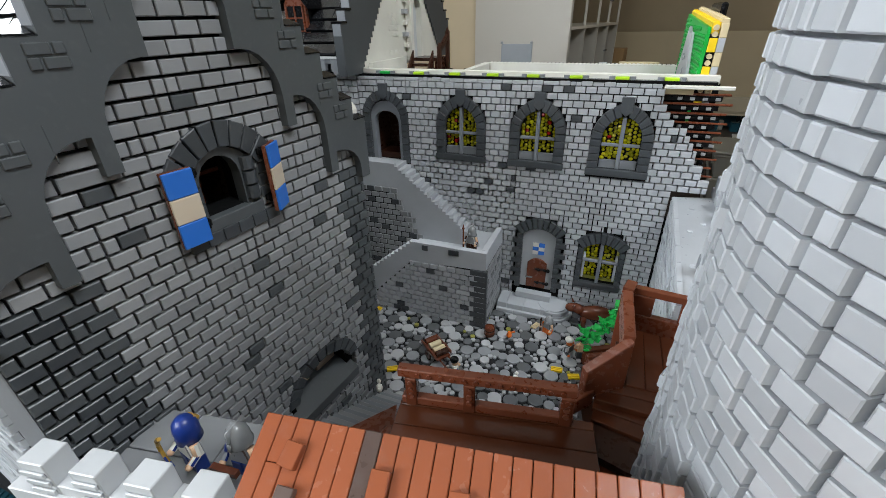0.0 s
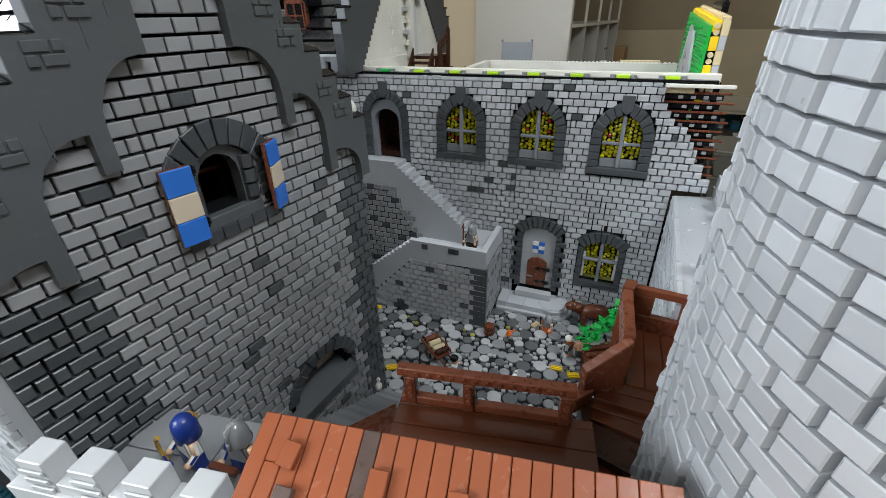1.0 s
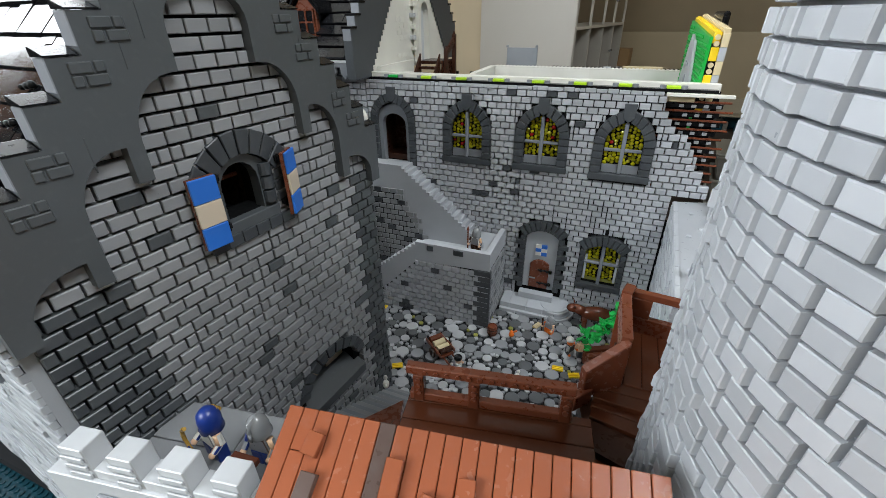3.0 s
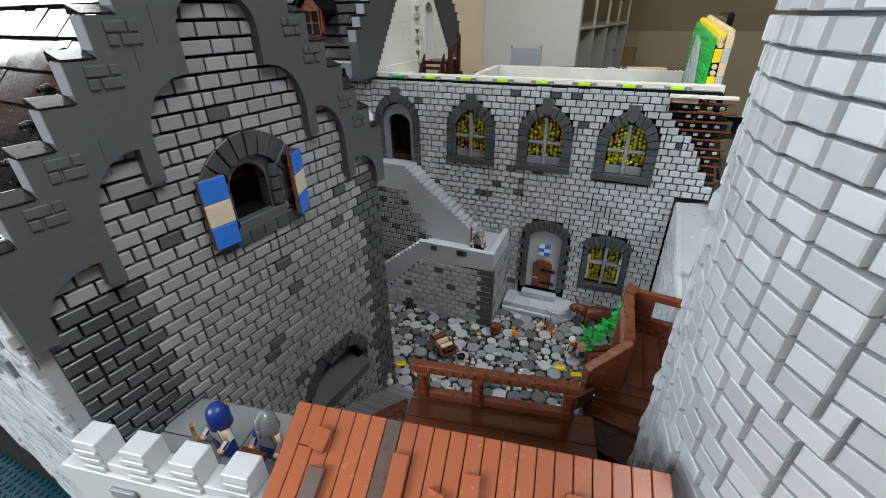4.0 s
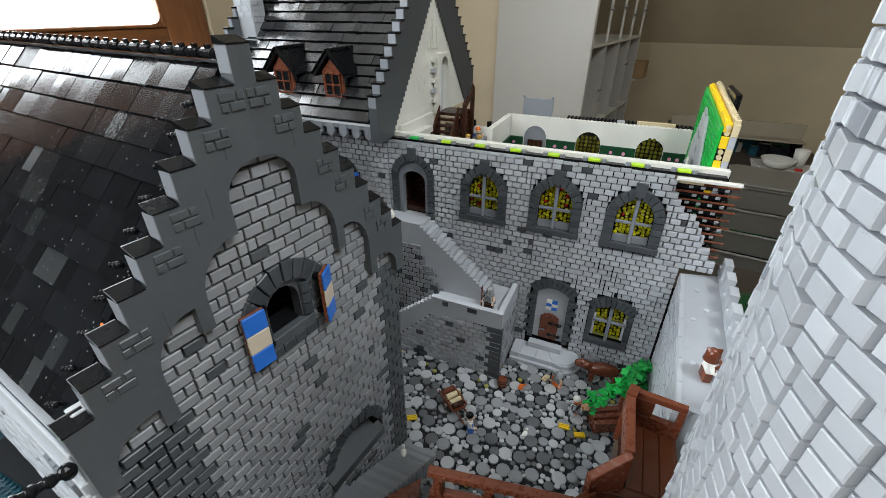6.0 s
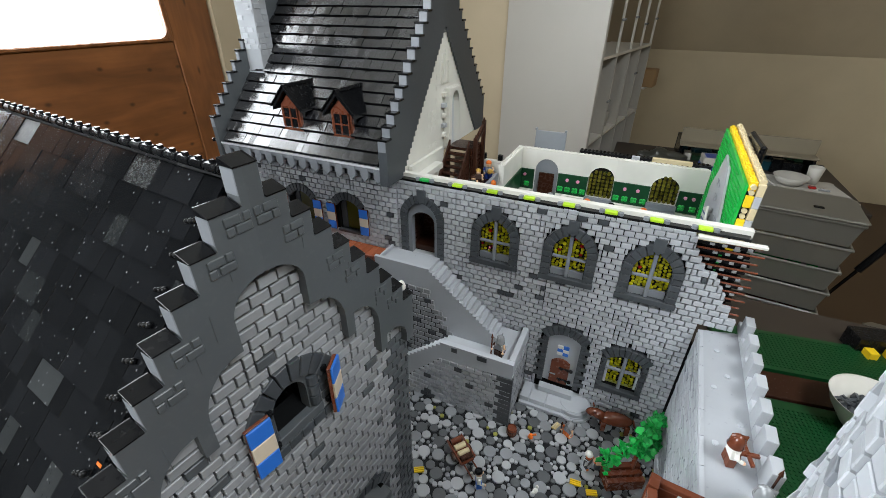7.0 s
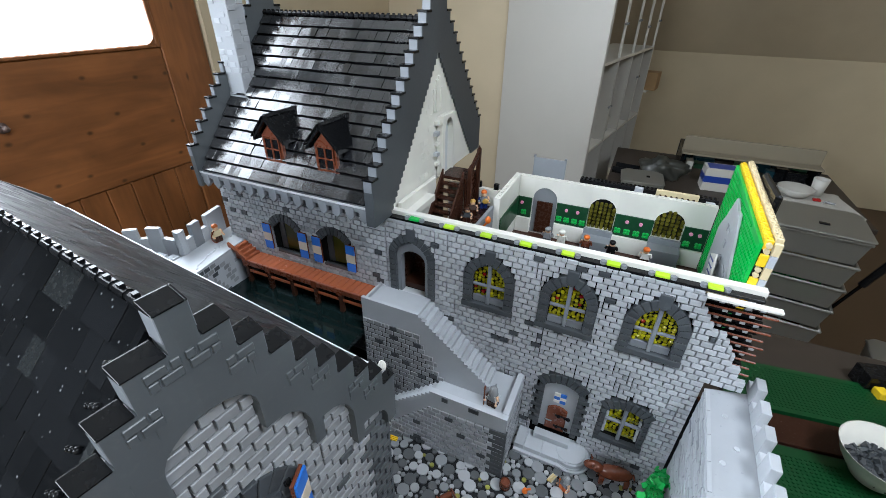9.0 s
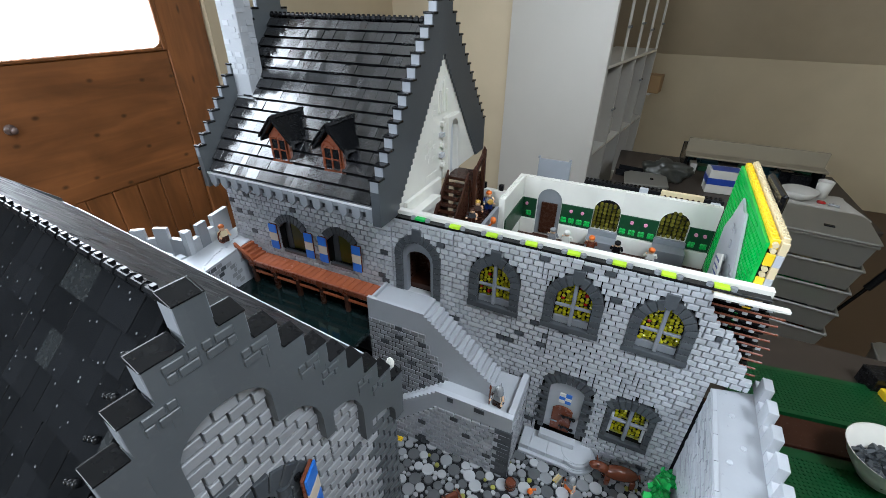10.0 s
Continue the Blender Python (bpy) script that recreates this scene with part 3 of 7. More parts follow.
for s in (-1, 1):
    pts = [(GC + s * d, z) for d, z in half]
    pts[-1] = (step_u(9, s), 0.333)
    for n in range(9, -1, -1):
        pts += [(step_u(n, s), step_z(n + 1) if n < 9 else 0.36), (step_u(n, s), step_z(n))]
    pts.append((GC, 0.588))
    part("gable_slab", prism(bmesh.new(), pts, -0.0046, 0.008, "yz"), SLAB_GREY, wall_gable, "smooth dark grey slab with stepped edge and corbel arches")
# black sloping caps on the steps, sides painted paler to look lit, shallow raised bricks on the slab
for n in range(10):
    for s in (-1, 1):
        z = step_z(n)
        if n == 0 and s == 1:
            a, b = step_u(0, 1) - 0.001, step_u(0, 1) + 0.0004
        else:
            a, b = sorted((step_u(0, 1) - 0.0012 if n == 0 else step_u(n - 1, s) + s * 0.0012, step_u(n, s) + s * 0.0008))
        part("step_cap", prism(bmesh.new(), [(0.0085, z + 0.0003), (0.0085, z + 0.0012), (-0.0040, z + 0.0052), (-0.0050, z + 0.0052), (-0.0050, z + 0.0003)], a, b, bevel=0.0003), BLACK, wall_gable, "black sloping cap")
        a, b = sorted((step_u(n, s) - s * 0.001, step_u(n, s) + s * 0.0006))
        part("step_side", boxes((-0.0044, 0.0078, a, b, z - 0.0170, z - 0.0003), bevel=0.0003), FRAME_GREY, wall_gable, "side of a step, paler grey to look lit")
        if n in (1, 2, 4, 5, 7, 8):
            u = step_u(n, s) - s * 0.016
            for du, dz, long in ((0.002, -0.0085, 0.0056), (-0.0075, -0.0085, 0.0026), (-0.0045, -0.0152, 0.0056), (0.0050, -0.0152, 0.0026)):
                uu = u + s * du + rng.gauss(0, 0.0003)
                part("raised_brick", boxes((0.0075, 0.0094, uu - long, uu + long, z + dz, z + dz + 0.0057), bevel=0.0005), SLAB_GREY, wall_gable)
for u, z in ((-0.065, 0.470), (-0.030, 0.520), (0.028, 0.515), (0.070, 0.462), (0.100, 0.415), (-0.100, 0.418), (-0.050, 0.485)):
    part("seam_strip", boxes((0.0075, 0.0084, u - 0.0003, u + 0.0003, z, z + 0.020)), SLAB_GREY, wall_gable)

# window in the gable
w = thing("window_7", "arched gable window with dark wedge stones and a deep grey recess", "window", GM, kind="structure")


def gable_ring(parent, c, half_w, spring, rise, thick, n, a0, a1, proud=0.002):
    step = (a1 - a0) / n
    for i in range(n):
        b0, b1 = a0 + step * (i + 0.06), a0 + step * (i + 0.94)
        inner = arc(c, spring, half_w, b0, b1, 2, rise)
        outer = arc(c, spring, half_w + thick, b1, b0, 1, rise + thick)
        part("stone", prism(bmesh.new(), inner + outer, -0.010, proud + rng.random() * 0.001, "yz", bevel=0.0006), DARK_GREY, parent)


for i in range(6):
    part("sill_stone", boxes((-0.004, 0.0026, -0.046 + i * 0.0138, -0.0330 + i * 0.0138, 0.3325, 0.3425), bevel=0.0004), DARK_GREY, w)
for z in (0.352, 0.3625, 0.373, 0.3835):
    for u in (-0.0445, 0.0240):
        part("jamb_stone", boxes((-0.006, 0.0012, u, u + 0.0125, z, z + 0.0098), bevel=0.0012), DARK_GREY, w)
for z in (0.350, 0.389):
    for u in (-0.0330, 0.0255):
        b = boxes((0.0014, 0.0050, u, u + 0.0060, z, z + 0.0050), bevel=0.0005)
        tube(b, (0.0045, u + 0.003, z - 0.0012), (0.0045, u + 0.003, z + 0.0062), 0.0014, seg=8)
        part("hinge_clip", b, BLACK, w, "black hinge clip")
gable_ring(w, -0.004, 0.036, 0.356, 0.0465, 0.019, 8, 34, 146)
m = bmesh.new()
c = -0.006
prism(m, [(c - 0.030, 0.352), (c - 0.030, 0.378)] + arc(c, 0.378, 0.030, 180, 0, 8, 0.024)[1:-1] + [(c + 0.030, 0.378), (c + 0.030, 0.352), (c + 0.0175, 0.352), (c + 0.0175, 0.378)] + arc(c, 0.378, 0.0175, 0, 180, 8, 0.018)[1:-1] + [(c - 0.0175, 0.378), (c - 0.0175, 0.352)], -0.014, -0.003, "yz")
part("inner_arch", m, SLAB_GREY, w)
part("sill", boxes((-0.028, 0.001, c - 0.030, c + 0.030, 0.342, 0.3518), bevel=0.0006), SLAB_GREY, w)
for z in (0.356, 0.368, 0.380):
    for s in (-1, 1):
        m = bmesh.new()
        tube(m, (-0.002, c + s * 0.024, z), (-0.002, c + s * 0.024, z + 0.010), 0.0055, seg=12)
        part("jamb_stone", m, DARK_GREY, w)
part("shadow_box", boxes((-0.07, -0.028, c - 0.03, c - 0.024, 0.34, 0.41), (-0.07, -0.028, c + 0.024, c + 0.03, 0.34, 0.41), (-0.075, -0.07, c - 0.03, c + 0.03, 0.34, 0.41)), DARK_BROWN, w)
part("lattice", boxes((-0.036, -0.034, c - 0.020, c - 0.017, 0.352, 0.395), (-0.036, -0.034, c - 0.0015, c + 0.0015, 0.352, 0.399), (-0.036, -0.034, c - 0.020, c + 0.020, 0.375, 0.378)), RED_BROWN, w)
shutter(GM @ Matrix.Translation((0.0045, -0.0535, 0.3425)) @ Matrix.Rotation(radians(-5), 4, "Z"), 0.0205, 0.055)
shutter(GM @ Matrix.Translation((0.0120, 0.0240, 0.3425)) @ Matrix.Rotation(radians(27), 4, "Z"), 0.0200, 0.055)

# low wide arched window near the ground
w = thing("window_8", "low wide arched opening with a sloped grey sill", "window", GM, kind="structure")
gable_ring(w, low[0], 0.042, 0.118, 0.032, 0.014, 11, 5, 175)
m = bmesh.new()
prism(m, [(-0.028, 0.112), (-0.020, 0.112), (0.004, 0.098), (0.004, 0.086), (-0.028, 0.086)], low[0] - 0.05, low[0] + 0.05, "xz")
part("sill", m, SLAB_GREY, w)
part("back_panel", boxes((-0.034, -0.030, low[0] - 0.05, low[0] + 0.05, 0.086, 0.16)), DARK_GREY, w)
for a, b in ((-0.040, -0.004), (0.010, 0.040)):
    part("pale_panel", boxes((-0.0298, -0.024, low[0] + a, low[0] + b, 0.098, 0.150)), SAND, w, "pale panel behind the opening")

# side walls and far end of the gabled building
bm = boxes((-0.75, -0.03, -0.162, -0.15, 0.0, 0.385), (-0.75, -0.03, 0.144, 0.156, 0.0, 0.395), (-0.76, -0.75, -0.16, 0.156, 0.0, 0.4))
prism(bm, [(-0.16, 0.4), (0.156, 0.4), (GC, 0.56)], -0.76, -0.75, "yz")
part("side_walls", bm, SLAB_GREY, wall_gable)

# ---- roofs ----


def shingle_mesh(w, h, t, mat):
    key = ("shingle", round(w * 2000), round(h * 2000), mat.name)
    if key not in BRICKS:
        v, f = brick_data(key[1] / 2000, h, t, 0.00012)
        me = bpy.data.meshes.new("shingle")
        me.from_pydata(v, [], f)
        me.materials.append(mat)
        BRICKS[key] = me
    return BRICKS[key]


def shingled(parent, origin, along, up, length, rise, n, unit, near, tilt=4.0, over=1.22, thick=0.0028, joins=(1, 1, 2), loose=1.0, lift=0.0035, gap=0.0002, mat=None, odd=None):
    """Rows of overlapping shingles: origin at the eave's left end, along the eave, up the slope."""
    along, up = Vector(along).normalized(), Vector(up).normalized()
    out = along.cross(up).normalized()
    base = Matrix((along, -out, up)).transposed().to_4x4()
    h = rise / n
    v_rest, f_rest, count = [], [], 0
    for k in range(n):
        u = -rng.random() * unit
        while u < length - unit * 0.2:
            w = unit * rng.choice(joins)
            a, b = max(u, 0), min(u + w, length)
            u += w
            if b - a < unit * 0.3:
                continue
            m = Matrix.Translation(Vector(origin) + along * a + up * (k * h) + out * (lift + rng.random() * 0.0005 * loose)) @ base @ Matrix.Rotation(radians(-tilt) + rng.gauss(0, 0.008) * loose, 4, "X") @ Matrix.Rotation(rng.gauss(0, 0.006) * loose, 4, "Z")
            if near(a, k) and count < 300:
                count += 1
                ob = new("shingle", shingle_mesh(b - a - gap, h * over, thick, odd if odd and rng.random() < 0.09 else mat or SHINGLE))
                ob.parent, ob.matrix_basis = parent, m
            else:
                v, f = brick_data(b - a - gap, h * over, thick, 0.00012)
                o = len(v_rest)
                v_rest += [tuple(m @ Vector(p)) for p in v]
                f_rest += [tuple(i + o for i in q) for q in f]
    me = bpy.data.meshes.new("shingles")
    me.from_pydata(v_rest, [], f_rest)
    me.materials.append(mat or SHINGLE)
    ob = new("shingles", me)
    ob.parent = parent
    tagged(ob, "", "", "", "stuff")


def ridge(parent, p, q, n, r=0.005):
    p, q = Vector(p), Vector(q)
    m = bmesh.new()
    tube(m, p, q, r * 0.8, seg=8)
    part("ridge_bar", m, BLACK, parent, "black ridge bar")
    for i in range(n):
        a, b = p.lerp(q, (i + 0.1) / n), p.lerp(q, (i + 0.85) / n)
        m = bmesh.new()
        tube(m, a, b, r, seg=10)
        box(m, -r * 0.5, r * 0.5, -r * 0.4, r * 0.4, 0, r * 1.5, m=Matrix.Translation(a.lerp(b, 0.5)))
        part("ridge_tile", m, BLACK, parent)


gr = thing("gable_roof", "steep black shingled roof behind the stepped gable", "roof", GM, kind="structure")
LEN = 0.70
m = bmesh.new()
prism(m, [(-0.163, 0.384), (GC, 0.5725), (0.152, 0.392), (0.148, 0.386), (GC, 0.562), (-0.157, 0.382)], -LEN, -0.0135, "yz")
part("roof_deck", m, JOINT, gr)
up_n = Vector((0, GC + 0.166, 0.576 - 0.385))
shingled(gr, (-LEN, -0.166, 0.3845), (1, 0, 0), up_n, LEN - 0.013, up_n.length, 11, 0.0168, lambda a, k: a > LEN - 0.42, tilt=5.0, over=1.0, thick=0.0030, loose=0.8, lift=0.0006, gap=0.0002, joins=(1, 1, 1, 1, 2), mat=ROOF_SHINGLE, odd=FADED_SHINGLE)
up_f = Vector((0, GC - 0.153, 0.576 - 0.393))
shingled(gr, (-0.013, 0.153, 0.3925), (-1, 0, 0), up_f, LEN - 0.013, up_f.length, 12, 0.0165, lambda a, k: False, tilt=1.0, over=0.97, loose=0.6, mat=SHEEN_SHINGLE)
ridge(gr, (-LEN, GC + 0.001, 0.5815), (-0.014, GC + 0.001, 0.5815), 46, 0.0036)
part("eave_strip", boxes((-LEN, -0.010, 0.150, 0.158, 0.389, 0.395), bevel=0.0005), PALE_GREY, gr, "pale strip along the eave")
for k in range(10):
    t = (k + 0.25) / 10.5
    m = bmesh.new()
    for q, r in ((0.0, 0.0023), (0.0035, 0.0020), (0.007, 0.0017)):
        ball(m, (-0.024 - q, -0.166 + t * 0.160 - q * 0.3, 0.390 + t * 0.184 - q * 0.2), r, seg=8, rings=6)
    part("clip", m, BLACK, gr, smooth=True)
for k in (2, 3, 7):
    t = (k + 0.6) / 10.5
    m = bmesh.new()
    tube(m, (-0.022, -0.163 + t * 0.160, 0.386 + t * 0.184), (-0.0165, -0.163 + t * 0.160, 0.386 + t * 0.184), 0.0017, seg=10)
    part("pin", m, ORANGE, gr, "orange pin between the shingles")

# ---- the house with the big black roof ----
EY, EZ, RY, RZ, HX0, HX1 = 0.700, 0.432, 0.925, 0.682, -0.752, -0.368
house = thing("house_roof", "steep glossy black shingled house roof with two dormers", "roof", kind="structure")
m = bmesh.new()
prism(m, [(EY, EZ - 0.004), (RY, RZ - 0.004), (2 * RY - EY, EZ - 0.004), (2 * RY - EY - 0.01, EZ - 0.01), (RY, RZ - 0.016), (EY + 0.01, EZ - 0.01)], HX0, HX1 - 0.012, "yz")
part("roof_deck", m, JOINT, house)
up_h = Vector((0, RY - EY, RZ - EZ))
shingled(house, (HX0 + 0.004, EY - 0.002, EZ), (1, 0, 0), up_h, HX1 - HX0 - 0.02, up_h.length, 15, 0.0130, lambda a, k: a > 0.05 and k < 13, joins=(1, 1, 1, 2), tilt=6.0, over=0.86, thick=0.0042, loose=2.4)
up_b = Vector((0, EY - RY, RZ - EZ))
shingled(house, (HX1 - 0.012, 2 * RY - EY, EZ), (-1, 0, 0), up_b, HX1 - HX0 - 0.02, up_b.length, 15, 0.0130, lambda a, k: False)
ridge(house, (HX0, RY, RZ + 0.004), (HX1 - 0.01, RY, RZ + 0.004), 34, 0.0042)

# cornice under the eave with pendants
cornice = thing("house_cornice", "grey cornice with a row of pointed pendants under the eave", "cornice", kind="structure")
part("band", boxes((HX0 - 0.002, HX1, 0.694, NY + 0.02, 0.4185, 0.429), bevel=0.0008), FRAME_GREY, cornice)
part("lip", boxes((HX0 - 0.002, HX1, 0.6925, 0.6938, 0.4265, 0.4300)), PALE_GREY, cornice)
part("soffit", boxes((HX0, HX1 - 0.002, 0.704, NY + 0.004, 0.405, 0.4183)), SLAB_GREY, cornice)
for i in range(14):
    x = HX0 + 0.014 + i * 0.0272
    m = bmesh.new()
    prism(m, [(x - 0.0082, 0.4255), (x - 0.0082, 0.409), (x, 0.4005), (x + 0.0082, 0.409), (x + 0.0082, 0.4255)], 0.6925, 0.7005, bevel=0.0006)
    part("pendant", m, FRAME_GREY, cornice)

# stepped gable ends
for nm, x0, x1, lab in (("wall_house_east", HX1 - 0.010, HX1 + 0.006, "stepped gable parapet, grey darkened as if shaded, round a white gable"), ("wall_house_west", HX0 - 0.008, HX0 + 0.002, "grey stepped gable parapet beside the chimney")):
    g = thing(nm, lab, "wall", kind="structure")
    n = 15
    bw = RY - 0.690
    pts = []
    for i in range(n):
        d0, z1 = bw - bw * i / n, EZ + 0.026 + (0.275) * (i + 1) / n
        pts += [(RY - d0, z1 - 0.275 / n), (RY - d0, z1)]
    right = [(2 * RY - y, z) for y, z in reversed(pts)]
    outer = [(RY - bw, 0.40)] + pts + right + [(RY + bw, 0.40)]
    inner = [(RY + 0.165, 0.40), (RY + 0.006, 0.632), (RY - 0.006, 0.632), (RY - 0.165, 0.40)]
    if "east" in nm:
        m = bmesh.new()
        lft = [(RY - bw, 0.40)] + pts + [(RY, pts[-1][1]), (RY, 0.634), (RY - 0.005, 0.634)]
        k2 = 26
        st = []
        for i in range(k2):
            y = RY - 0.005 - 0.185 * i / k2
            st += [(y, 0.634 - 0.234 * i / k2), (y, 0.634 - 0.234 * (i + 1) / k2)]
        lft += st
        for s in (1, -1):
            poly = lft if s == 1 else [(2 * RY - y, z) for y, z in lft]
            # East face turns from the light: its shade is in the darker grey.
            part("parapet", prism(bmesh.new(), poly, x0, x1, "yz"), DARK_GREY, g, "smooth stepped parapet, grey darkened for its shaded side")
        part("white_gable", prism(bmesh.new(), [(RY - 0.196, 0.40), (RY, 0.642), (RY + 0.196, 0.40)], x0 + 0.002, x1 - 0.004, "yz"), WHITE, g, "white gable panel")
        # arched niche with a raised frame
        c = RY + 0.030
        m = bmesh.new()
        prism(m, [(c - 0.030, 0.405), (c - 0.030, 0.525), (c + 0.026, 0.525), (c + 0.026, 0.405), (c + 0.019, 0.405), (c + 0.019, 0.495)] + arc(c, 0.495, 0.019, 0, 180, 10, 0.024)[1:-1] + [(c - 0.019, 0.495), (c - 0.019, 0.405)], x1 - 0.003, x1 + 0.010, "yz", bevel=0.0006)
        part("niche_frame", m, WHITE, g)
        m = bmesh.new()
        for i in range(7):
            for j in range(2):
                tube(m, (x1 + 0.0012 + j * 0.0055, c - 0.026 + i * 0.0080, 0.525), (x1 + 0.0012 + j * 0.0055, c - 0.026 + i * 0.0080, 0.5267), 0.0023, seg=8)
        part("niche_studs", m, WHITE, g, kind="stuff")
        part("niche_back", boxes((x1 - 0.0035, x1 - 0.002, c - 0.019, c + 0.019, 0.405, 0.52)), PALE_GREY, g)
        for i in range(5):
            z = 0.43 + i * 0.02
            part("quoin", boxes((x1 - 0.004, x1 + 0.004, c - 0.040 - 0.004 * (i % 2), c - 0.031, z, z + 0.008), bevel=0.0004), LIGHT_GREY if i % 2 else WHITE, g)
        for i, (dy, za, zb) in enumerate(((-0.016, 0.535, 0.575), (-0.006, 0.535, 0.590), (0.004, 0.535, 0.596), (0.014, 0.535, 0.575))):
            part("relief", boxes((x1 - 0.0045, x1 - 0.001 + 0.001 * (i % 2), RY + dy, RY + dy + 0.007, za, zb), bevel=0.0004), WHITE, g)
        for i, j in rng.sample([(i, j) for i in range(14) for j in range(3)], 18):
            zz = 0.42 + i * 0.0105
            yy = RY - 0.036 - j * 0.017 - (i % 2) * 0.006
            if yy < RY - (0.630 - zz) * 0.55:
                continue
            part("wall_plate", boxes((x1 - 0.0042, x1 - 0.0032, yy, yy + 0.014, zz, zz + 0.0085), bevel=0.0002), WHITE, g)
    else:
        part("parapet", prism(bmesh.new(), outer, x0, x1, "yz"), SLAB_GREY, g)
    for i in range(n):
        d0, z1 = bw - bw * i / n, EZ + 0.026 + 0.275 * (i + 1) / n
        for s in (-1, 1):
            y = RY + s * d0
            a, b = sorted((y, y - s * (bw / n)))
            part("step_cap", boxes((x0 - 0.002, x1 + 0.002, a - 0.001, b + 0.001, z1 + 0.0003, z1 + 0.004), bevel=0.0008), BLACK, g)
            # Thin paler strip: the light on the step front is in its grey.
            part("step_face", boxes((x0 + 0.001, x1 - 0.001, min(y, y + s * 0.0012) , max(y, y + s * 0.0012), z1 - 0.017, z1 - 0.0002)), FRAME_GREY, g)
    part("finial", boxes((x0, x1, RY - 0.006, RY + 0.006, EZ + 0.3015, EZ + 0.34), bevel=0.001), FRAME_GREY, g)

# chimney
ch = thing("chimney", "tall pale grey brick chimney at the house gable", "chimney", kind="structure")
part("stack", boxes((-0.757, -0.712, 0.803, 0.840, 0.50, 0.86), bevel=0.001), LIGHT_GREY, ch)
cells = rng.sample([(i, j) for i in range(26) for j in range(2)], 26)
for i, j in cells:
    z = 0.58 + i * 0.0102
    x = -0.755 + j * 0.021 + (i % 2) * 0.006
    part("raised_brick", boxes((x, x + 0.014, 0.8018, 0.8035, z, z + 0.0085), bevel=0.0004), LIGHT_GREY, ch)
    y = 0.805 + j * 0.017 + (i % 2) * 0.003
    part("raised_brick", boxes((-0.7125, -0.7108, y, y + 0.014, z - 0.01, z - 0.0015), bevel=0.0004), LIGHT_GREY, ch)
part("shoulder", boxes((-0.759, -0.710, 0.801, 0.842, 0.545, 0.553), bevel=0.001), LIGHT_GREY, ch)


def dormer(x):
    """A small gabled dormer standing on the roof slope."""
    d = thing("roof_dormer", "small brown roof dormer with black gabled roof", "dormer", group="roof dormers")
    y0, z0 = 0.728, 0.462
    part("front_wall", prism(bmesh.new(), [(x - 0.0215, z0), (x - 0.0215, z0 + 0.046), (x, z0 + 0.069), (x + 0.0215, z0 + 0.046), (x + 0.0215, z0)], y0, y0 + 0.006), RED_BROWN, d)
    for s in (-1, 1):
        a, b = sorted((x + s * 0.0185, x + s * 0.0215))
        part("cheek", boxes((a, b, y0 + 0.0062, y0 + 0.055, z0, z0 + 0.046)), BLACK, d)
    wn = part("window", boxes((x - 0.0175, x + 0.0175, y0 - 0.0003, y0 - 0.0001, z0 + 0.003, z0 + 0.044)), RED_BROWN, d, "brown cross-barred window")
    for a, b in ((-0.0175, -0.0150), (-0.0014, 0.0014), (0.0150, 0.0175)):
        part("bar", boxes((x + a, x + b, y0 - 0.0030, y0 - 0.0004, z0 + 0.003, z0 + 0.044), bevel=0.0003), RED_BROWN, wn)
    for b in (0.003, 0.0225, 0.0415):
        for a in (-0.0149, 0.0015):
            part("bar", boxes((x + a, x + a + 0.0134, y0 - 0.0028, y0 - 0.0004, z0 + b, z0 + b + 0.0025), bevel=0.0003), RED_BROWN, wn)
    for i in range(2):
        for j in range(2):
            a, b = x - 0.0149 + i * 0.0164, z0 + 0.0056 + j * 0.0195
            part("pane", boxes((a, a + 0.0134, y0 - 0.0012, y0 - 0.0004, b, b + 0.0168)), BLACK, wn, "dark pane")
    for s in (-1, 1):
        pts = [(x, z0 + 0.073), (x, z0 + 0.079), (x + s * 0.033, z0 + 0.043), (x + s * 0.033, z0 + 0.037)]
        part("roof_side", prism(bmesh.new(), pts, y0 - 0.010, y0 + 0.080, bevel=0.0006), BLACK, d)
        part("roof_lip", prism(bmesh.new(), [(x + s * 0.002, z0 + 0.0795), (x + s * 0.002, z0 + 0.0825), (x + s * 0.035, z0 + 0.0465), (x + s * 0.035, z0 + 0.0435)], y0 - 0.0125, y0 - 0.004, bevel=0.0005), BLACK, d)
    part("ridge", boxes((x - 0.003, x + 0.003, y0 - 0.008, y0 + 0.083, z0 + 0.0785, z0 + 0.0840), bevel=0.0008), BLACK, d)
    return d


dormer(-0.588)
dormer(-0.474)

# ---- courtyard ----
ground = thing("courtyard_floor", "courtyard paved with grey round stones of many sizes", "floor", kind="structure")
part("bed", boxes((-0.80, 0.16, 0.15, NY + 0.004, -0.02, -0.0025)), JOINT_LIGHT, ground)
prng = np.random.RandomState(5)
pts = []
for r, tries in ((0.0110, 520), (0.0080, 1900), (0.0042, 6000), (0.0030, 3500)):
    for _ in range(tries):
        x, y = prng.uniform(-0.32, 0.165), prng.uniform(0.30, 0.745)
        if pts:
            a = np.array(pts)
            if np.any((a[:, 0] - x) ** 2 + (a[:, 1] - y) ** 2 < (0.87 * (a[:, 2] + r)) ** 2):
                continue
        pts.append((x, y, r))
COBBLES = [plastic("cobble_light_plastic", (0.41, 0.42, 0.44), vary=0.08), plastic("cobble_mid_plastic", (0.24, 0.25, 0.265), vary=0.08), plastic("cobble_dark_plastic", (0.10, 0.105, 0.112), vary=0.06), OLIVE]
cob = {}
rest = {}
count = 0
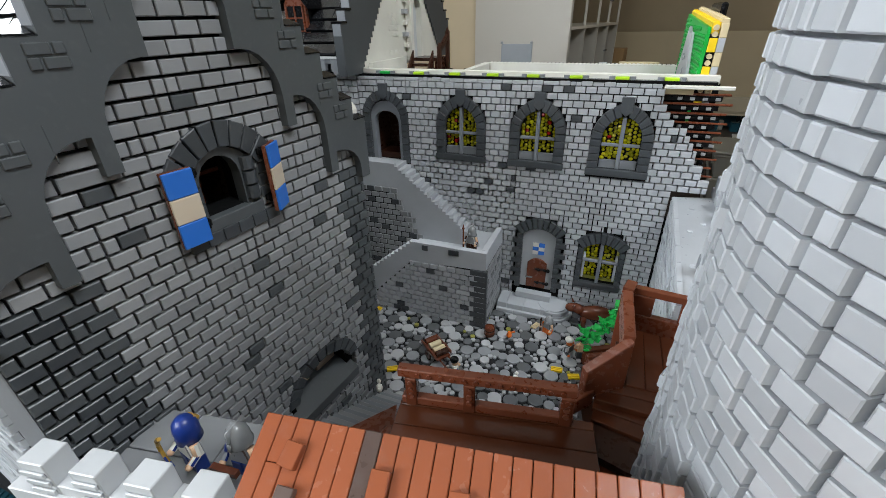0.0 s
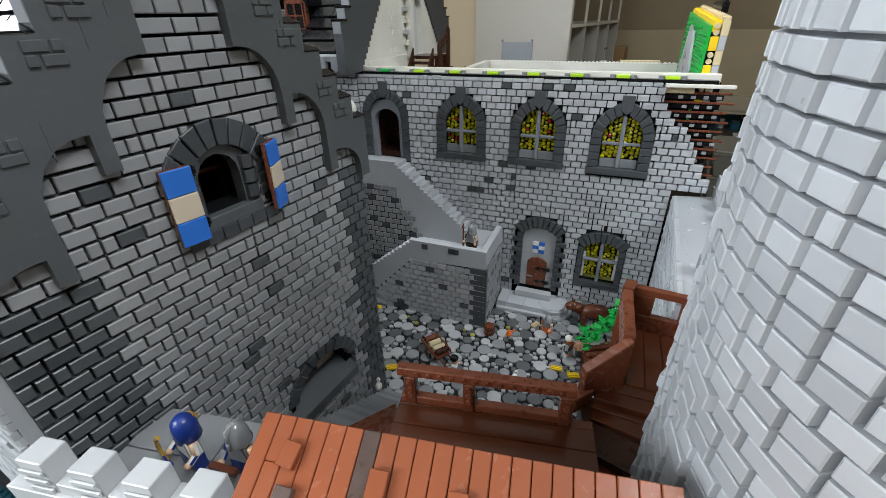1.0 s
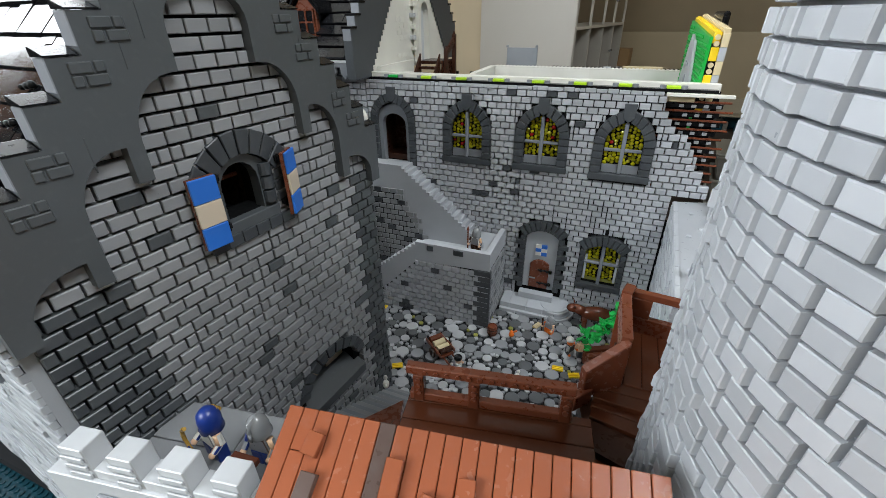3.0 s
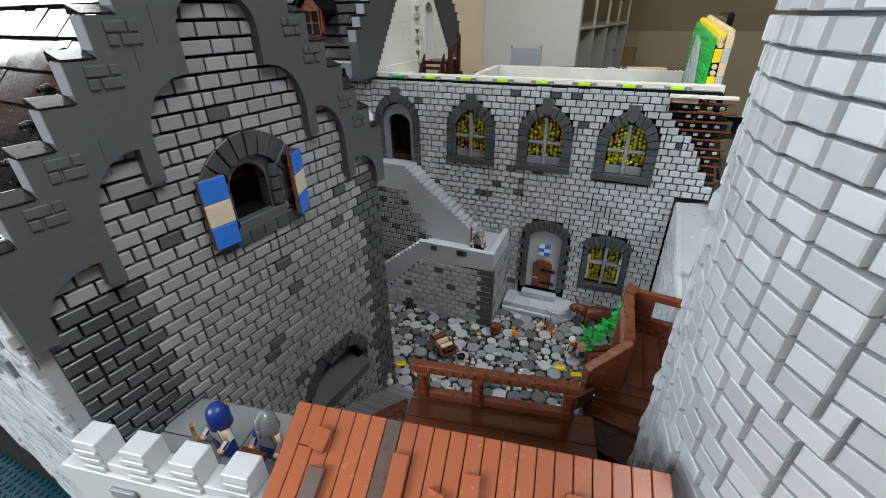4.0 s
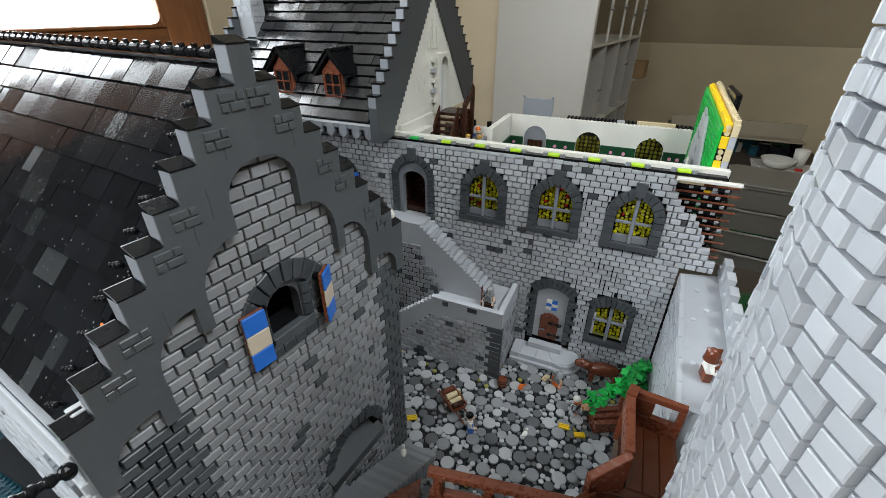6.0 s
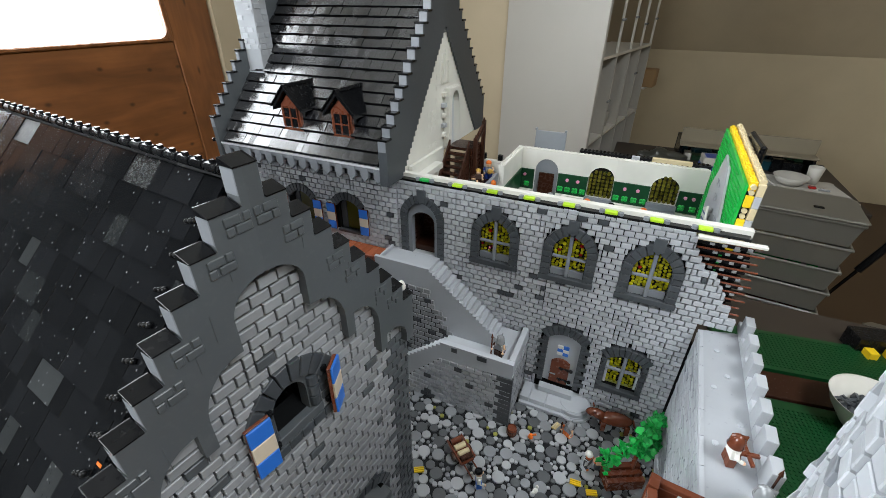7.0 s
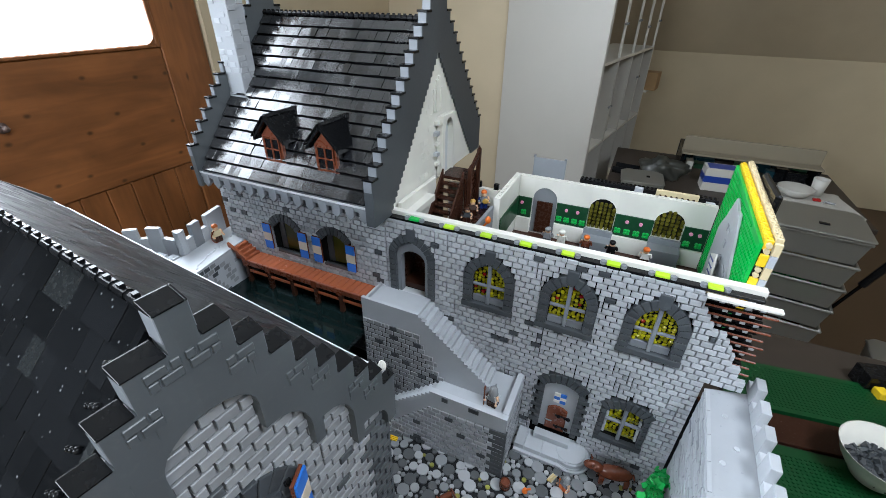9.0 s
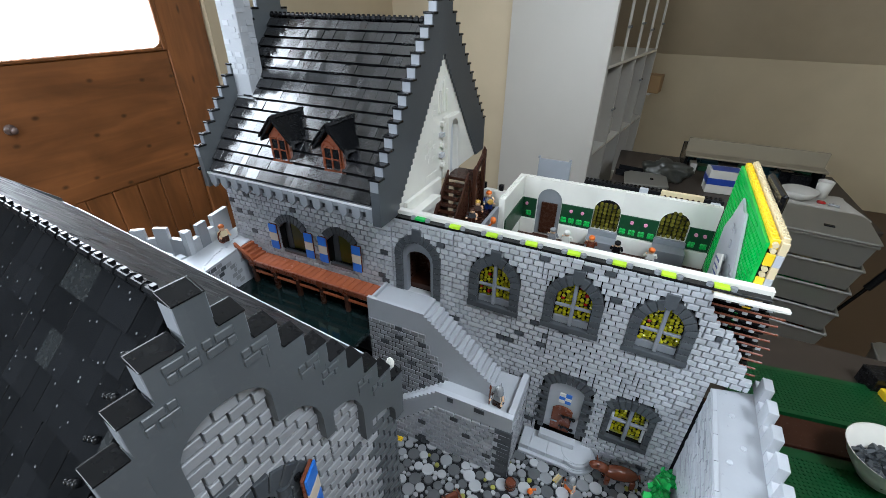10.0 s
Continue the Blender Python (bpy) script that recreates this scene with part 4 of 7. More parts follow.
for x, y, r in sorted(pts, key=lambda p: p[1] + abs(p[0] + 0.02)):
    mat = COBBLES[int(prng.choice(4, p=(0.40, 0.26, 0.29, 0.05)))] if r < 0.005 else COBBLES[int(prng.choice(3, p=(0.40, 0.33, 0.27)))]
    key = (r, mat.name)
    if key not in cob:
        m = bmesh.new()
        lathe(m, [(r, 0), (r, 0.0026), (r - 0.0005, 0.0031)], seg=14 if r > 0.004 else 10)
        cob[key] = finish(m, "cobble", mat)
    at = Matrix.Translation((x, y, -0.0025 + prng.uniform(-0.0008, 0.0012)))
    if r > 0.004 and count < 300 and y > 0.42:
        ob = new("cobble", cob[key])
        ob.parent, ob.matrix_basis = ground, at
        count += 1
    else:
        rest.setdefault(mat.name, (bmesh.new(), mat))
        before = len(rest[mat.name][0].verts)
        rest[mat.name][0].from_mesh(cob[key])
        rest[mat.name][0].verts.ensure_lookup_table()
        bmesh.ops.transform(rest[mat.name][0], matrix=at, verts=rest[mat.name][0].verts[before:])
for m, mat in rest.values():
    part("cobbles", m, mat, ground, kind="stuff")

# ---- stairs along the wall ----
st = thing("wall_stairs", "grey stone stairs with landing and parapet against the wall", "stairs", kind="structure")
LX, LY = -0.100, 0.627
part("landing_block", boxes((-0.235, LX - 0.003, LY + 0.003, NY - 0.003, 0.0, 0.133)), JOINT_LIGHT, st)
part("landing_floor", boxes((-0.235, LX - 0.004, LY + 0.012, NY - 0.003, 0.1335, 0.1365), bevel=0.0004), LIGHT_GREY, st)
# front parapet: smooth band along the top, sloping away with the lower flight
m = bmesh.new()
top = [(LX, 0.150), (-0.236, 0.150)]
k = 22
for i in range(k):
    x = -0.236 - 0.17 * i / k
    z = 0.150 - 0.138 * (i + 1) / k
    top += [(x, z), (x - 0.17 / k, z)]
low_edge = [(-0.406, 0.0), (-0.345, 0.0), (-0.235, 0.112), (LX, 0.118)]
prism(m, top + low_edge, LY, LY + 0.010, bevel=0.0)
part("parapet", m, LIGHT_GREY, st, "smooth grey parapet")
part("parapet", boxes((LX - 0.011, LX - 0.0005, LY + 0.0105, NY - 0.003, 0.118, 0.150), bevel=0.0005), LIGHT_GREY, st)
part("front_core", prism(bmesh.new(), [(-0.343, 0.0), (-0.232, 0.113), (LX - 0.003, 0.117), (LX - 0.003, 0.0)], LY + 0.003, LY + 0.010), JOINT_LIGHT, st)
front = courses(-0.34, LX, 0.0, 0.117, ROW, UNIT, rng, span=lambda z: (-0.343 + z * 0.97, LX), gap=0.0016)
lay(st, front, ROW, 0.005, LIGHT_GREY, DARK_GREY, rng, lambda u, z: Matrix.Translation((u, LY - 0.0012, z)), lambda u, z: True, share=0.04, gap=0.0016)
for i in range(11):
    w = 0.020 if i % 2 else 0.027
    part("quoin", boxes((LX - w, LX + 0.0025, LY - 0.0018, LY + 0.006, i * 0.0106 + 0.0004, i * 0.0106 + 0.0102), bevel=0.0005), DARK_GREY, st)
side = courses(LY + 0.004, NY - 0.004, 0.0, 0.117, ROW, UNIT, rng)
lay(st, side, ROW, 0.003, GABLE_GREY, DARK_GREY, rng, lambda u, z: Matrix.Translation((LX + 0.0005, u, z)) @ Matrix.Rotation(radians(90), 4, "Z"), lambda u, z: True, share=0.1)
for x, z in ((-0.213, 0.137), (-0.165, 0.137), (-0.158, 0.137), (-0.135, 0.100)):
    part("dark_brick", boxes((x, x + 0.011, LY - 0.0012, LY + 0.002, z, z + 0.0095), bevel=0.0004), DARK_GREY, st)
# lower flight
for i in range(16):
    x1 = -0.235 - i * 0.0095
    z = 0.128 - i * 0.0083
    part("step", boxes((x1 - 0.0095, x1, LY + 0.0105, 0.668, 0.0, z), bevel=0.0004), LIGHT_GREY, st)
# upper flight against the wall
n = 15
for i in range(n):
    x1 = -0.152 - i * 0.0088
    z = 0.1365 + (i + 1) * 0.00755
    part("step", boxes((x1 - 0.0088, x1, 0.6748, NY - 0.003, 0.1, z), bevel=0.0004), LIGHT_GREY, st)
side_top = [(-0.126, 0.0), (-0.126, 0.140)]
for i in range(24):
    x1 = -0.126 - i * 0.00655
    z = 0.1405 + (i + 1) * 0.00535
    side_top += [(x1, z), (x1 - 0.00655, z)]
side_top += [(-0.388, 0.2695), (-0.388, 0.0)]
part("flight_wall", prism(bmesh.new(), side_top, 0.668, 0.6745), LIGHT_GREY, st, "smooth grey toothed parapet of the upper flight")
patch = courses(-0.388, -0.15, 0.0, 0.225, ROW, UNIT, rng, span=lambda z: (-0.388, -0.165 - (z - 0.05) * 0.62 - rng.random() * 0.02) if z < 0.222 else (-0.388, -0.36), gap=0.0016)
lay(st, patch, ROW, 0.004, GABLE_GREY, DARK_GREY, rng, lambda u, z: Matrix.Translation((u, 0.6665, z)), lambda u, z: z > 0.1, share=0.07, gap=0.0016)
part("flight_core", prism(bmesh.new(), [(-0.387, 0.0), (-0.387, 0.218), (-0.292, 0.218), (-0.196, 0.060), (-0.180, 0.0)], 0.6672, 0.6679), JOINT, st)
part("top_landing", boxes((-0.3835, -0.284, 0.6748, NY - 0.003, 0.238, 0.2560), bevel=0.0005), LIGHT_GREY, st)
part("landing_end", boxes((-0.3885, -0.384, 0.6748, NY - 0.003, 0.0, 0.2620), bevel=0.0004), LIGHT_GREY, st)
# door steps
ds = thing("door_steps", "low rounded grey steps before the brown door", "steps", kind="structure")
for k, (y, z) in enumerate(((0.684, 0.0075), (0.690, 0.0175))):
    x = -0.094
    for w in ((0.031, 0.047, 0.031), (0.018, 0.031, 0.031, 0.016, 0.015))[k]:
        part("step", boxes((x + 0.0002, min(x + w, 0.004) - 0.0002, y, NY - 0.003, 0.0005, z - 0.0004 * (w > 0.03)), bevel=0.0005), LIGHT_GREY, ds)
        x += w
    for q in range(2):
        m = bmesh.new()
        r = NY - y - 0.014 - 0.004 * q
        lathe(m, [(r, 0), (r, z - 0.0030 + 0.0022 * q), (r - 0.0006, z - 0.0024 + 0.0022 * q)], (0.004, NY - 0.0165, 0.0006 + 0.0001 * k), 44)
        part("round_step", m, LIGHT_GREY, ds)
part("threshold", boxes((-0.066, -0.002, 0.716, NY - 0.003, 0.0178, 0.0300), bevel=0.0005), LIGHT_GREY, ds)

# ---- right rampart ----
rp = thing("rampart_east", "pale grey rampart walk with merlons beside the courtyard", "rampart", kind="structure")
part("rampart_body", prism(bmesh.new(), [(0.156, 0.733), (0.2195, 0.750), (0.2070, 0.442), (0.1392, 0.442)], 0.0, 0.2365, "xy"), LIGHT_GREY, rp, "pale grey inner wall face")
part("walk", prism(bmesh.new(), [(0.1545, 0.733), (0.2185, 0.749), (0.2060, 0.442), (0.1378, 0.442)], 0.2368, 0.2400, "xy", bevel=0.0006), LIGHT_GREY, rp, "smooth pale walkway")
for x, y in ((0.176, 0.690), (0.184, 0.640), (0.166, 0.612), (0.190, 0.560), (0.160, 0.520)):
    m = bmesh.new()
    lathe(m, [(0.0034, 0.0), (0.0034, 0.0014), (0.0028, 0.0018)], (x, y, 0.2401), 12)
    part("stud", m, LIGHT_GREY, rp)
for i in range(7):
    part("walk_edge", prism(bmesh.new(), [(0.1560 - i * 0.0024, 0.731 - i * 0.0416), (0.1610 - i * 0.0024, 0.732 - i * 0.0416), (0.1610 - (i + 0.98) * 0.0024, 0.732 - (i + 0.98) * 0.0416), (0.1560 - (i + 0.98) * 0.0024, 0.731 - (i + 0.98) * 0.0416)], 0.2401, 0.2410, "xy"), LIGHT_GREY, rp)

# merlons of the rampart, along its outer edge
for i in range(7):
    x, y = 0.2135 - 0.0018 * i, 0.735 - 0.0415 * i
    m = Matrix.Translation((x, y, 0.240)) @ Matrix.Rotation(radians(-2.5), 4, "Z")
    b = bmesh.new()
    box(b, -0.006, 0.0055, -0.0135, 0.0105, 0.0003, 0.0345, bevel=0.0006)
    part("merlon", b, LIGHT_GREY, rp, m=m)
    part("crenel_sill", boxes((-0.0058, 0.0053, 0.0108, 0.0278, 0.0003, 0.012), bevel=0.0006), LIGHT_GREY, rp, m=m)
# thin uneven courses on its inner face
d_in = Vector((0.1378 - 0.1545, 0.442 - 0.733, 0)).normalized()
ang = math.atan2(d_in.y, d_in.x)
L_IN = (Vector((0.1378, 0.442, 0)) - Vector((0.1545, 0.733, 0))).length
slabs = courses(0.004, L_IN, 0.0, 0.234, 0.0064, 0.0085, rng, lengths=(2, 3, 4, 6), gap=0.0006)
lay(rp, slabs, 0.0064, 0.004, LIGHT_GREY, FRAME_GREY, rng, lambda u, z: Matrix.Translation((0.1545 + d_in.x * u, 0.733 + d_in.y * u, z)) @ Matrix.Rotation(ang, 4, "Z"), lambda u, z: u < 0.25 and z > 0.12, jut=0.0012, share=0.04, gap=0.0006)

# ---- round tower ----
TX, TY, TR = 0.2183, 0.2470, 0.1143
tower = thing("round_tower", "tall round tower of pale grey bricks laid in rings", "tower", kind="structure")
m = bmesh.new()
lathe(m, [(TR - 0.0055, -0.02), (TR - 0.0055, 0.70), (0.02, 0.705)], (TX, TY, 0), 64)
part("core", m, FRAME_GREY, tower)
TH = 0.0106
per = 2 * math.pi * TR
nb = 44
places = []
for k in range(66):
    j = (k % 2) * 0.5
    end = j + nb
    while j < end - 0.1:
        w = min(rng.choice((1, 1, 1, 1, 1, 1, 1, 0.5, 1.5)), end - j)
        places.append((j * per / nb, k * TH, w * per / nb - 0.0016))
        j += w


def on_tower(u, z):
    a = u / TR
    return Matrix.Translation((TX + TR * math.cos(a), TY + TR * math.sin(a), z)) @ Matrix.Rotation(a + radians(90), 4, "Z") @ Matrix.Rotation(-0.035, 4, "Z") @ Matrix.Rotation(-0.02, 4, "X")


def tower_near(u, z):
    a = (u / TR) % (2 * math.pi)
    return radians(150) < a < radians(262) and z > 0.36


lay(tower, places, TH, 0.009, LIGHT_GREY, FRAME_GREY, rng, on_tower, tower_near, jut=0.0005, share=0.025, gap=0.0016)

# ---- outer curtain wall in the foreground ----
CA = 10.0
CM = pose(-0.223, 0.121, 0, 0, 0, CA)
cw = thing("curtain_wall", "pale grey outer curtain wall with merlons and a wall walk", "wall", CM, kind="structure")
part("wall_core", boxes((-0.012, 0.34, -0.018, 0.0, -0.02, 0.2548), bevel=0.0005), PALE_GREY, cw)
part("walk", boxes((0.0, 0.34, 0.0003, 0.070, 0.212, 0.2195), bevel=0.0005), GABLE_GREY, cw, "grey walkway of plates")
for i in range(4):
    for j in range(2):
        part("walk_plate", boxes((0.002 + i * 0.034, 0.035 + i * 0.034, 0.001 + j * 0.0345, 0.0345 + j * 0.0345, 0.2197, 0.2225), bevel=0.0005), GABLE_GREY, cw)
# Solid block whose near-black colour stands for the shade under the walk.
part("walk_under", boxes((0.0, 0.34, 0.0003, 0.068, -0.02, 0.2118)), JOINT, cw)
for i in range(6):
    x = 0.0075 + i * 0.0337
    b = bmesh.new()
    box(b, x, x + 0.0168, -0.016, -0.001, 0.2550, 0.2805, bevel=0.0006)
    part("merlon", b, PALE_GREY, cw)
    for k in range(3):
        part("merlon_plate", boxes((x + 0.0005, x + 0.0160, -0.0176, -0.0162, 0.2565 + k * 0.0070, 0.2605 + k * 0.0070), bevel=0.0004), PALE_GREY, cw)
for i in range(5):
    x = 0.0246 + i * 0.0337
    part("crenel_sill", boxes((x, x + 0.0164, -0.0158, -0.0012, 0.2550, 0.2635), bevel=0.0005), PALE_GREY, cw)
for x, z in ((0.022, 0.236), (0.062, 0.232)):
    part("grey_tile", boxes((x, x + 0.018, -0.0205, -0.0182, z, z + 0.008), bevel=0.0004), FRAME_GREY, cw)

# outer flank of the gabled building, towards the water
fl = thing("wall_west", "pale grey outer wall of thin uneven courses above the water", "wall", GM, kind="structure")
part("core", boxes((-0.75, -0.004, -0.170, -0.1625, -0.02, 0.372)), ROUGH_GREY, fl)
thin = courses(-0.7, -0.004, -0.02, 0.335, 0.0066, 0.0085, rng, lengths=(2, 3, 4, 6), gap=0.0006)
lay(fl, thin, 0.0066, 0.004, ROUGH_GREY, LIGHT_GREY, rng, lambda u, z: Matrix.Translation((u, -0.1725, z)), lambda u, z: u > -0.2 and z > 0.2, jut=0.0022, share=0.3, gap=0.0006)
part("eave_band", boxes((-0.75, -0.002, -0.176, -0.1705, 0.336, 0.345), (-0.75, -0.002, -0.173, -0.1705, 0.345, 0.372), bevel=0.0006), ROUGH_GREY, fl)
for k in range(5):
    part("dark_stone", boxes((-0.060 - k * 0.010, -0.0515 - k * 0.010, -0.1765, -0.1728, 0.29 - k * 0.001, 0.305), bevel=0.0005), FRAME_GREY, fl)

# ---- brown plank roof over the wall walk ----
ANG = 9.0
RM = pose(-0.079, 0.158, 0.317, 0, 0, ANG)
br = thing("hoarding_roof", "sloping roof of reddish brown planks over the wall walk", "roof", RM)
slope = math.radians(26)
down = Matrix.Rotation(slope, 4, "X")
W = 0.00845
part("roof_base", boxes((0.0005, 22 * W - 0.0005, -0.16, -0.001, -0.006, -0.0035)), DARK_BROWN, br, m=down)
for k in range(22):
    y0 = 0.0
    for ln in ((0.0205, 0.139) if k == 1 else (0.034, 0.126) if k in (9, 15) else (0.16,)):
        part("plank", boxes((k * W + 0.00022, (k + 1) * W - 0.00022, y0 - ln, y0 - 0.0003, -0.003 - 0.0003 * rng.random(), 0.0), bevel=0.0004), GREY_BROWN if k == 6 else ROOF_BROWN, br, m=down)
        y0 -= ln
for k, y, ln, turn, mat in ((2.05, -0.0105, 0.011, -8, ROOF_BROWN), (2.35, -0.0285, 0.034, -3, GREY_BROWN), (7.0, -0.0155, 0.060, 0, ROOF_BROWN), (9.4, -0.0265, 0.020, -16, ROOF_BROWN), (11.1, -0.0180, 0.050, 2, ROOF_BROWN), (16.6, -0.0170, 0.030, 0, ROOF_BROWN), (13.6, -0.0400, 0.03, 4, ROOF_BROWN)):
    part("loose_plank", boxes((0, W, -ln, 0, 0.0003, 0.0045), bevel=0.0004), mat, br, m=down @ Matrix.Translation((k * W, y, 0)) @ Matrix.Rotation(radians(turn), 4, "Z") @ Matrix.Rotation(radians(2), 4, "X"))
m = bmesh.new()
for x in (0.02, 0.095, 0.17):
    box(m, x, x + 0.006, -0.012, -0.006, -0.097, -0.010)
part("posts", m, RED_BROWN, br)

# ---- timber gallery behind it ----
DM = pose(-0.066, 0.2705, 0, 0, 0, 10.5)
deck = thing("timber_deck", "dark brown timber deck with a railing above the courtyard", "deck", DM)
for i in range(5):
    part("plank", boxes((-0.004, 0.146, -0.0965 + i * 0.0185, -0.0787 + i * 0.0185, 0.2075, 0.211), bevel=0.0005), DECK_BROWN, deck)
part("deck_beam", boxes((-0.004, 0.146, -0.004, 0.004, 0.180, 0.2108), bevel=0.0006), DECK_BROWN, deck)
# Near-black fill: the darkness below the deck is in its colour.
part("deck_under", boxes((0.0, 0.14, -0.096, -0.010, 0.0, 0.2073)), JOINT, deck)
rail = thing("deck_railing", "reddish brown railing of beams and studded posts", "railing", DM)
part("top_rail", boxes((-0.004, 0.130, -0.004, 0.004, 0.2400, 0.2480), bevel=0.0007), RED_BROWN, rail)
part("bottom_rail", boxes((-0.002, 0.130, -0.0035, 0.0035, 0.2113, 0.2190), bevel=0.0007), RED_BROWN, rail)
for x in (0.006, 0.052, 0.124):
    p = part("post", boxes((x - 0.0045, x + 0.0045, -0.0046, 0.0046, 0.2112, 0.2398), bevel=0.0007), RED_BROWN, rail)
    m = bmesh.new()
    for z in (0.2225, 0.2290, 0.2355):
        tube(m, (x, -0.0047, z), (x, -0.0062, z), 0.0024, seg=10)
    part("studs", m, RED_BROWN, p)
m = bmesh.new()
for i in range(13):
    x = 0.012 + i * 0.009
    tube(m, (x, -0.004, 0.2440), (x, -0.0055, 0.2440), 0.0020, seg=8)
part("rail_studs", m, RED_BROWN, rail)
# raised deck and winding steps towards the tower
up = thing("upper_timber_deck", "reddish brown raised timber deck with winding steps and panelled parapet", "deck")
part("floor", prism(bmesh.new(), [(0.096, 0.352), (0.096, 0.436), (0.147, 0.433), (0.150, 0.352)], 0.197, 0.2060, "xy", bevel=0.0005), DECK_BROWN, up)
part("under", prism(bmesh.new(), [(0.066, 0.330), (0.092, 0.350), (0.092, 0.432), (0.146, 0.430), (0.149, 0.352), (0.122, 0.318), (0.112, 0.275), (0.076, 0.285)], 0.0, 0.1968, "xy"), DARK_BROWN, up)
for i in range(3):
    part("floor_plank", prism(bmesh.new(), [(0.100 + i * 0.0155, 0.352), (0.115 + i * 0.0155, 0.352), (0.115 + i * 0.0145, 0.432), (0.100 + i * 0.0150, 0.432)], 0.2062, 0.2085, "xy", bevel=0.0005), DECK_BROWN, up)
for i in range(6):
    y, z = 0.352 - i * 0.0165, 0.2065 - i * 0.0055
    p0, p1 = Vector((0.078 - 0.001 * i, y)), Vector((0.150 - 0.004 * i, y + 0.006 - 0.009 * i))
    for k in range(2):
        d = Vector((0.0, -0.0115 * k))
        w = [p0 + d, p1 + d * 1.4, p1 + d * 1.4 + Vector((-0.002, -0.0155)), p0 + d + Vector((-0.001, -0.0112))]
        part("winder_step", prism(bmesh.new(), [tuple(q) for q in w], 0.150, z - 0.0006 * k, "xy", bevel=0.0005), DECK_BROWN, up)


def panel(parent, p, q, z0, z1, t=0.006, name="parapet_panel", mat=None, z2=None):
    """A board from p to q; z2 is its top at the far end."""
    p, q = Vector((p[0], p[1], 0)), Vector((q[0], q[1], 0))
    a, ln = math.atan2((q - p).y, (q - p).x), (q - p).length
    return part(name, prism(bmesh.new(), [(0, z0), (ln, z0), (ln, z2 or z1), (0, z1)], -t / 2, t / 2, bevel=0.0007), mat or RED_BROWN, parent, m=Matrix.Translation(p) @ Matrix.Rotation(a, 4, "Z"))


panel(up, (0.065, 0.331), (0.096, 0.352), 0.203, 0.233, 0.0085, z2=0.256)
panel(up, (0.0945, 0.353), (0.0925, 0.420), 0.236, 0.258, 0.009)
panel(up, (0.0925, 0.421), (0.0960, 0.436), 0.185, 0.260, 0.010, "corner_post")
for z0, z1 in ((0.2018, 0.2265), (0.2485, 0.2560)):
    panel(up, (0.0985, 0.4345), (0.147, 0.4295), z0, z1, 0.007, "parapet_rail")
panel(up, (0.0985, 0.4345), (0.118, 0.4325), 0.2267, 0.2483, 0.007)
panel(up, (0.1405, 0.4302), (0.147, 0.4295), 0.2267, 0.2483, 0.007)
panel(up, (0.060, 0.318), (0.073, 0.334), 0.196, 0.212, 0.007, "link_beam")
panel(up, (0.0975, 0.352), (0.0955, 0.418), 0.2018, 0.2355, 0.0025, "inner_board")

# stone stair from the courtyard up to a landing under the wall walk
ss = thing("side_stairs", "grey stone stairs between the gable wall and the timber deck", "stairs", kind="structure")
for i in range(14):
    y = 0.432 - i * 0.0098
    part("step", prism(bmesh.new(), [(-0.192, y - 0.0098), (-0.138 - 0.0006 * i, y - 0.0098), (-0.138 - 0.0006 * i, y), (-0.192, y)], 0.0, 0.012 + i * 0.0066, "xy", bevel=0.0005), FRAME_GREY if i % 2 else GABLE_GREY, ss)
part("landing", boxes((-0.200, -0.146, 0.19, 0.2945, 0.0, 0.1015), bevel=0.0006), FRAME_GREY, ss)
part("wood_cheek", prism(bmesh.new(), [(-0.143, 0.205), (-0.086, 0.215), (-0.087, 0.268), (-0.104, 0.318), (-0.143, 0.266)], 0.02, 0.14, "xy", bevel=0.0006), RED_BROWN, ss, "reddish brown boarding beside the stairs")
for i in range(6):
    m = bmesh.new()
    tube(m, (-0.079 - 0.0012 * i, 0.262 - i * 0.010, 0.178), (-0.080 - 0.0012 * i, 0.2535 - i * 0.010, 0.178), 0.0058, seg=12)
    part("roll", m, BLACK if i % 2 else RED_BROWN, ss)

# ---- the room ----


def simple(name, colour, rough=0.7, noise_scale=3.0, amount=0.06, bump=0.05):
    m = bpy.data.materials.new(name)
    nt, b = nodes_of(m)
    n, l = nt.nodes.new, nt.links.new
    geo, tex, tex2 = n("ShaderNodeNewGeometry"), n("ShaderNodeTexNoise"), n("ShaderNodeTexNoise")
    tex.inputs["Scale"].default_value, tex.inputs["Detail"].default_value = noise_scale, 5.0
    tex2.inputs["Scale"].default_value = noise_scale * 40
    l(geo.outputs["Position"], tex.inputs["Vector"]), l(geo.outputs["Position"], tex2.inputs["Vector"])
    r = n("ShaderNodeMapRange")
    r.inputs[1].default_value, r.inputs[2].default_value = 0.3, 0.7
    r.inputs[3].default_value, r.inputs[4].default_value = 1 - amount, 1 + amount
    l(tex.outputs["Fac"], r.inputs[0])
    v = n("ShaderNodeVectorMath")
    v.operation = "SCALE"
    v.inputs[0].default_value = colour
    l(r.outputs[0], v.inputs["Scale"]), l(v.outputs[0], b.inputs["Base Color"])
    b.inputs["Roughness"].default_value = rough
    bp = n("ShaderNodeBump")
    bp.inputs["Strength"].default_value, bp.inputs["Distance"].default_value = bump, 0.002
    l(tex2.outputs["Fac"], bp.inputs["Height"]), l(bp.outputs[0], b.inputs["Normal"])
    return m


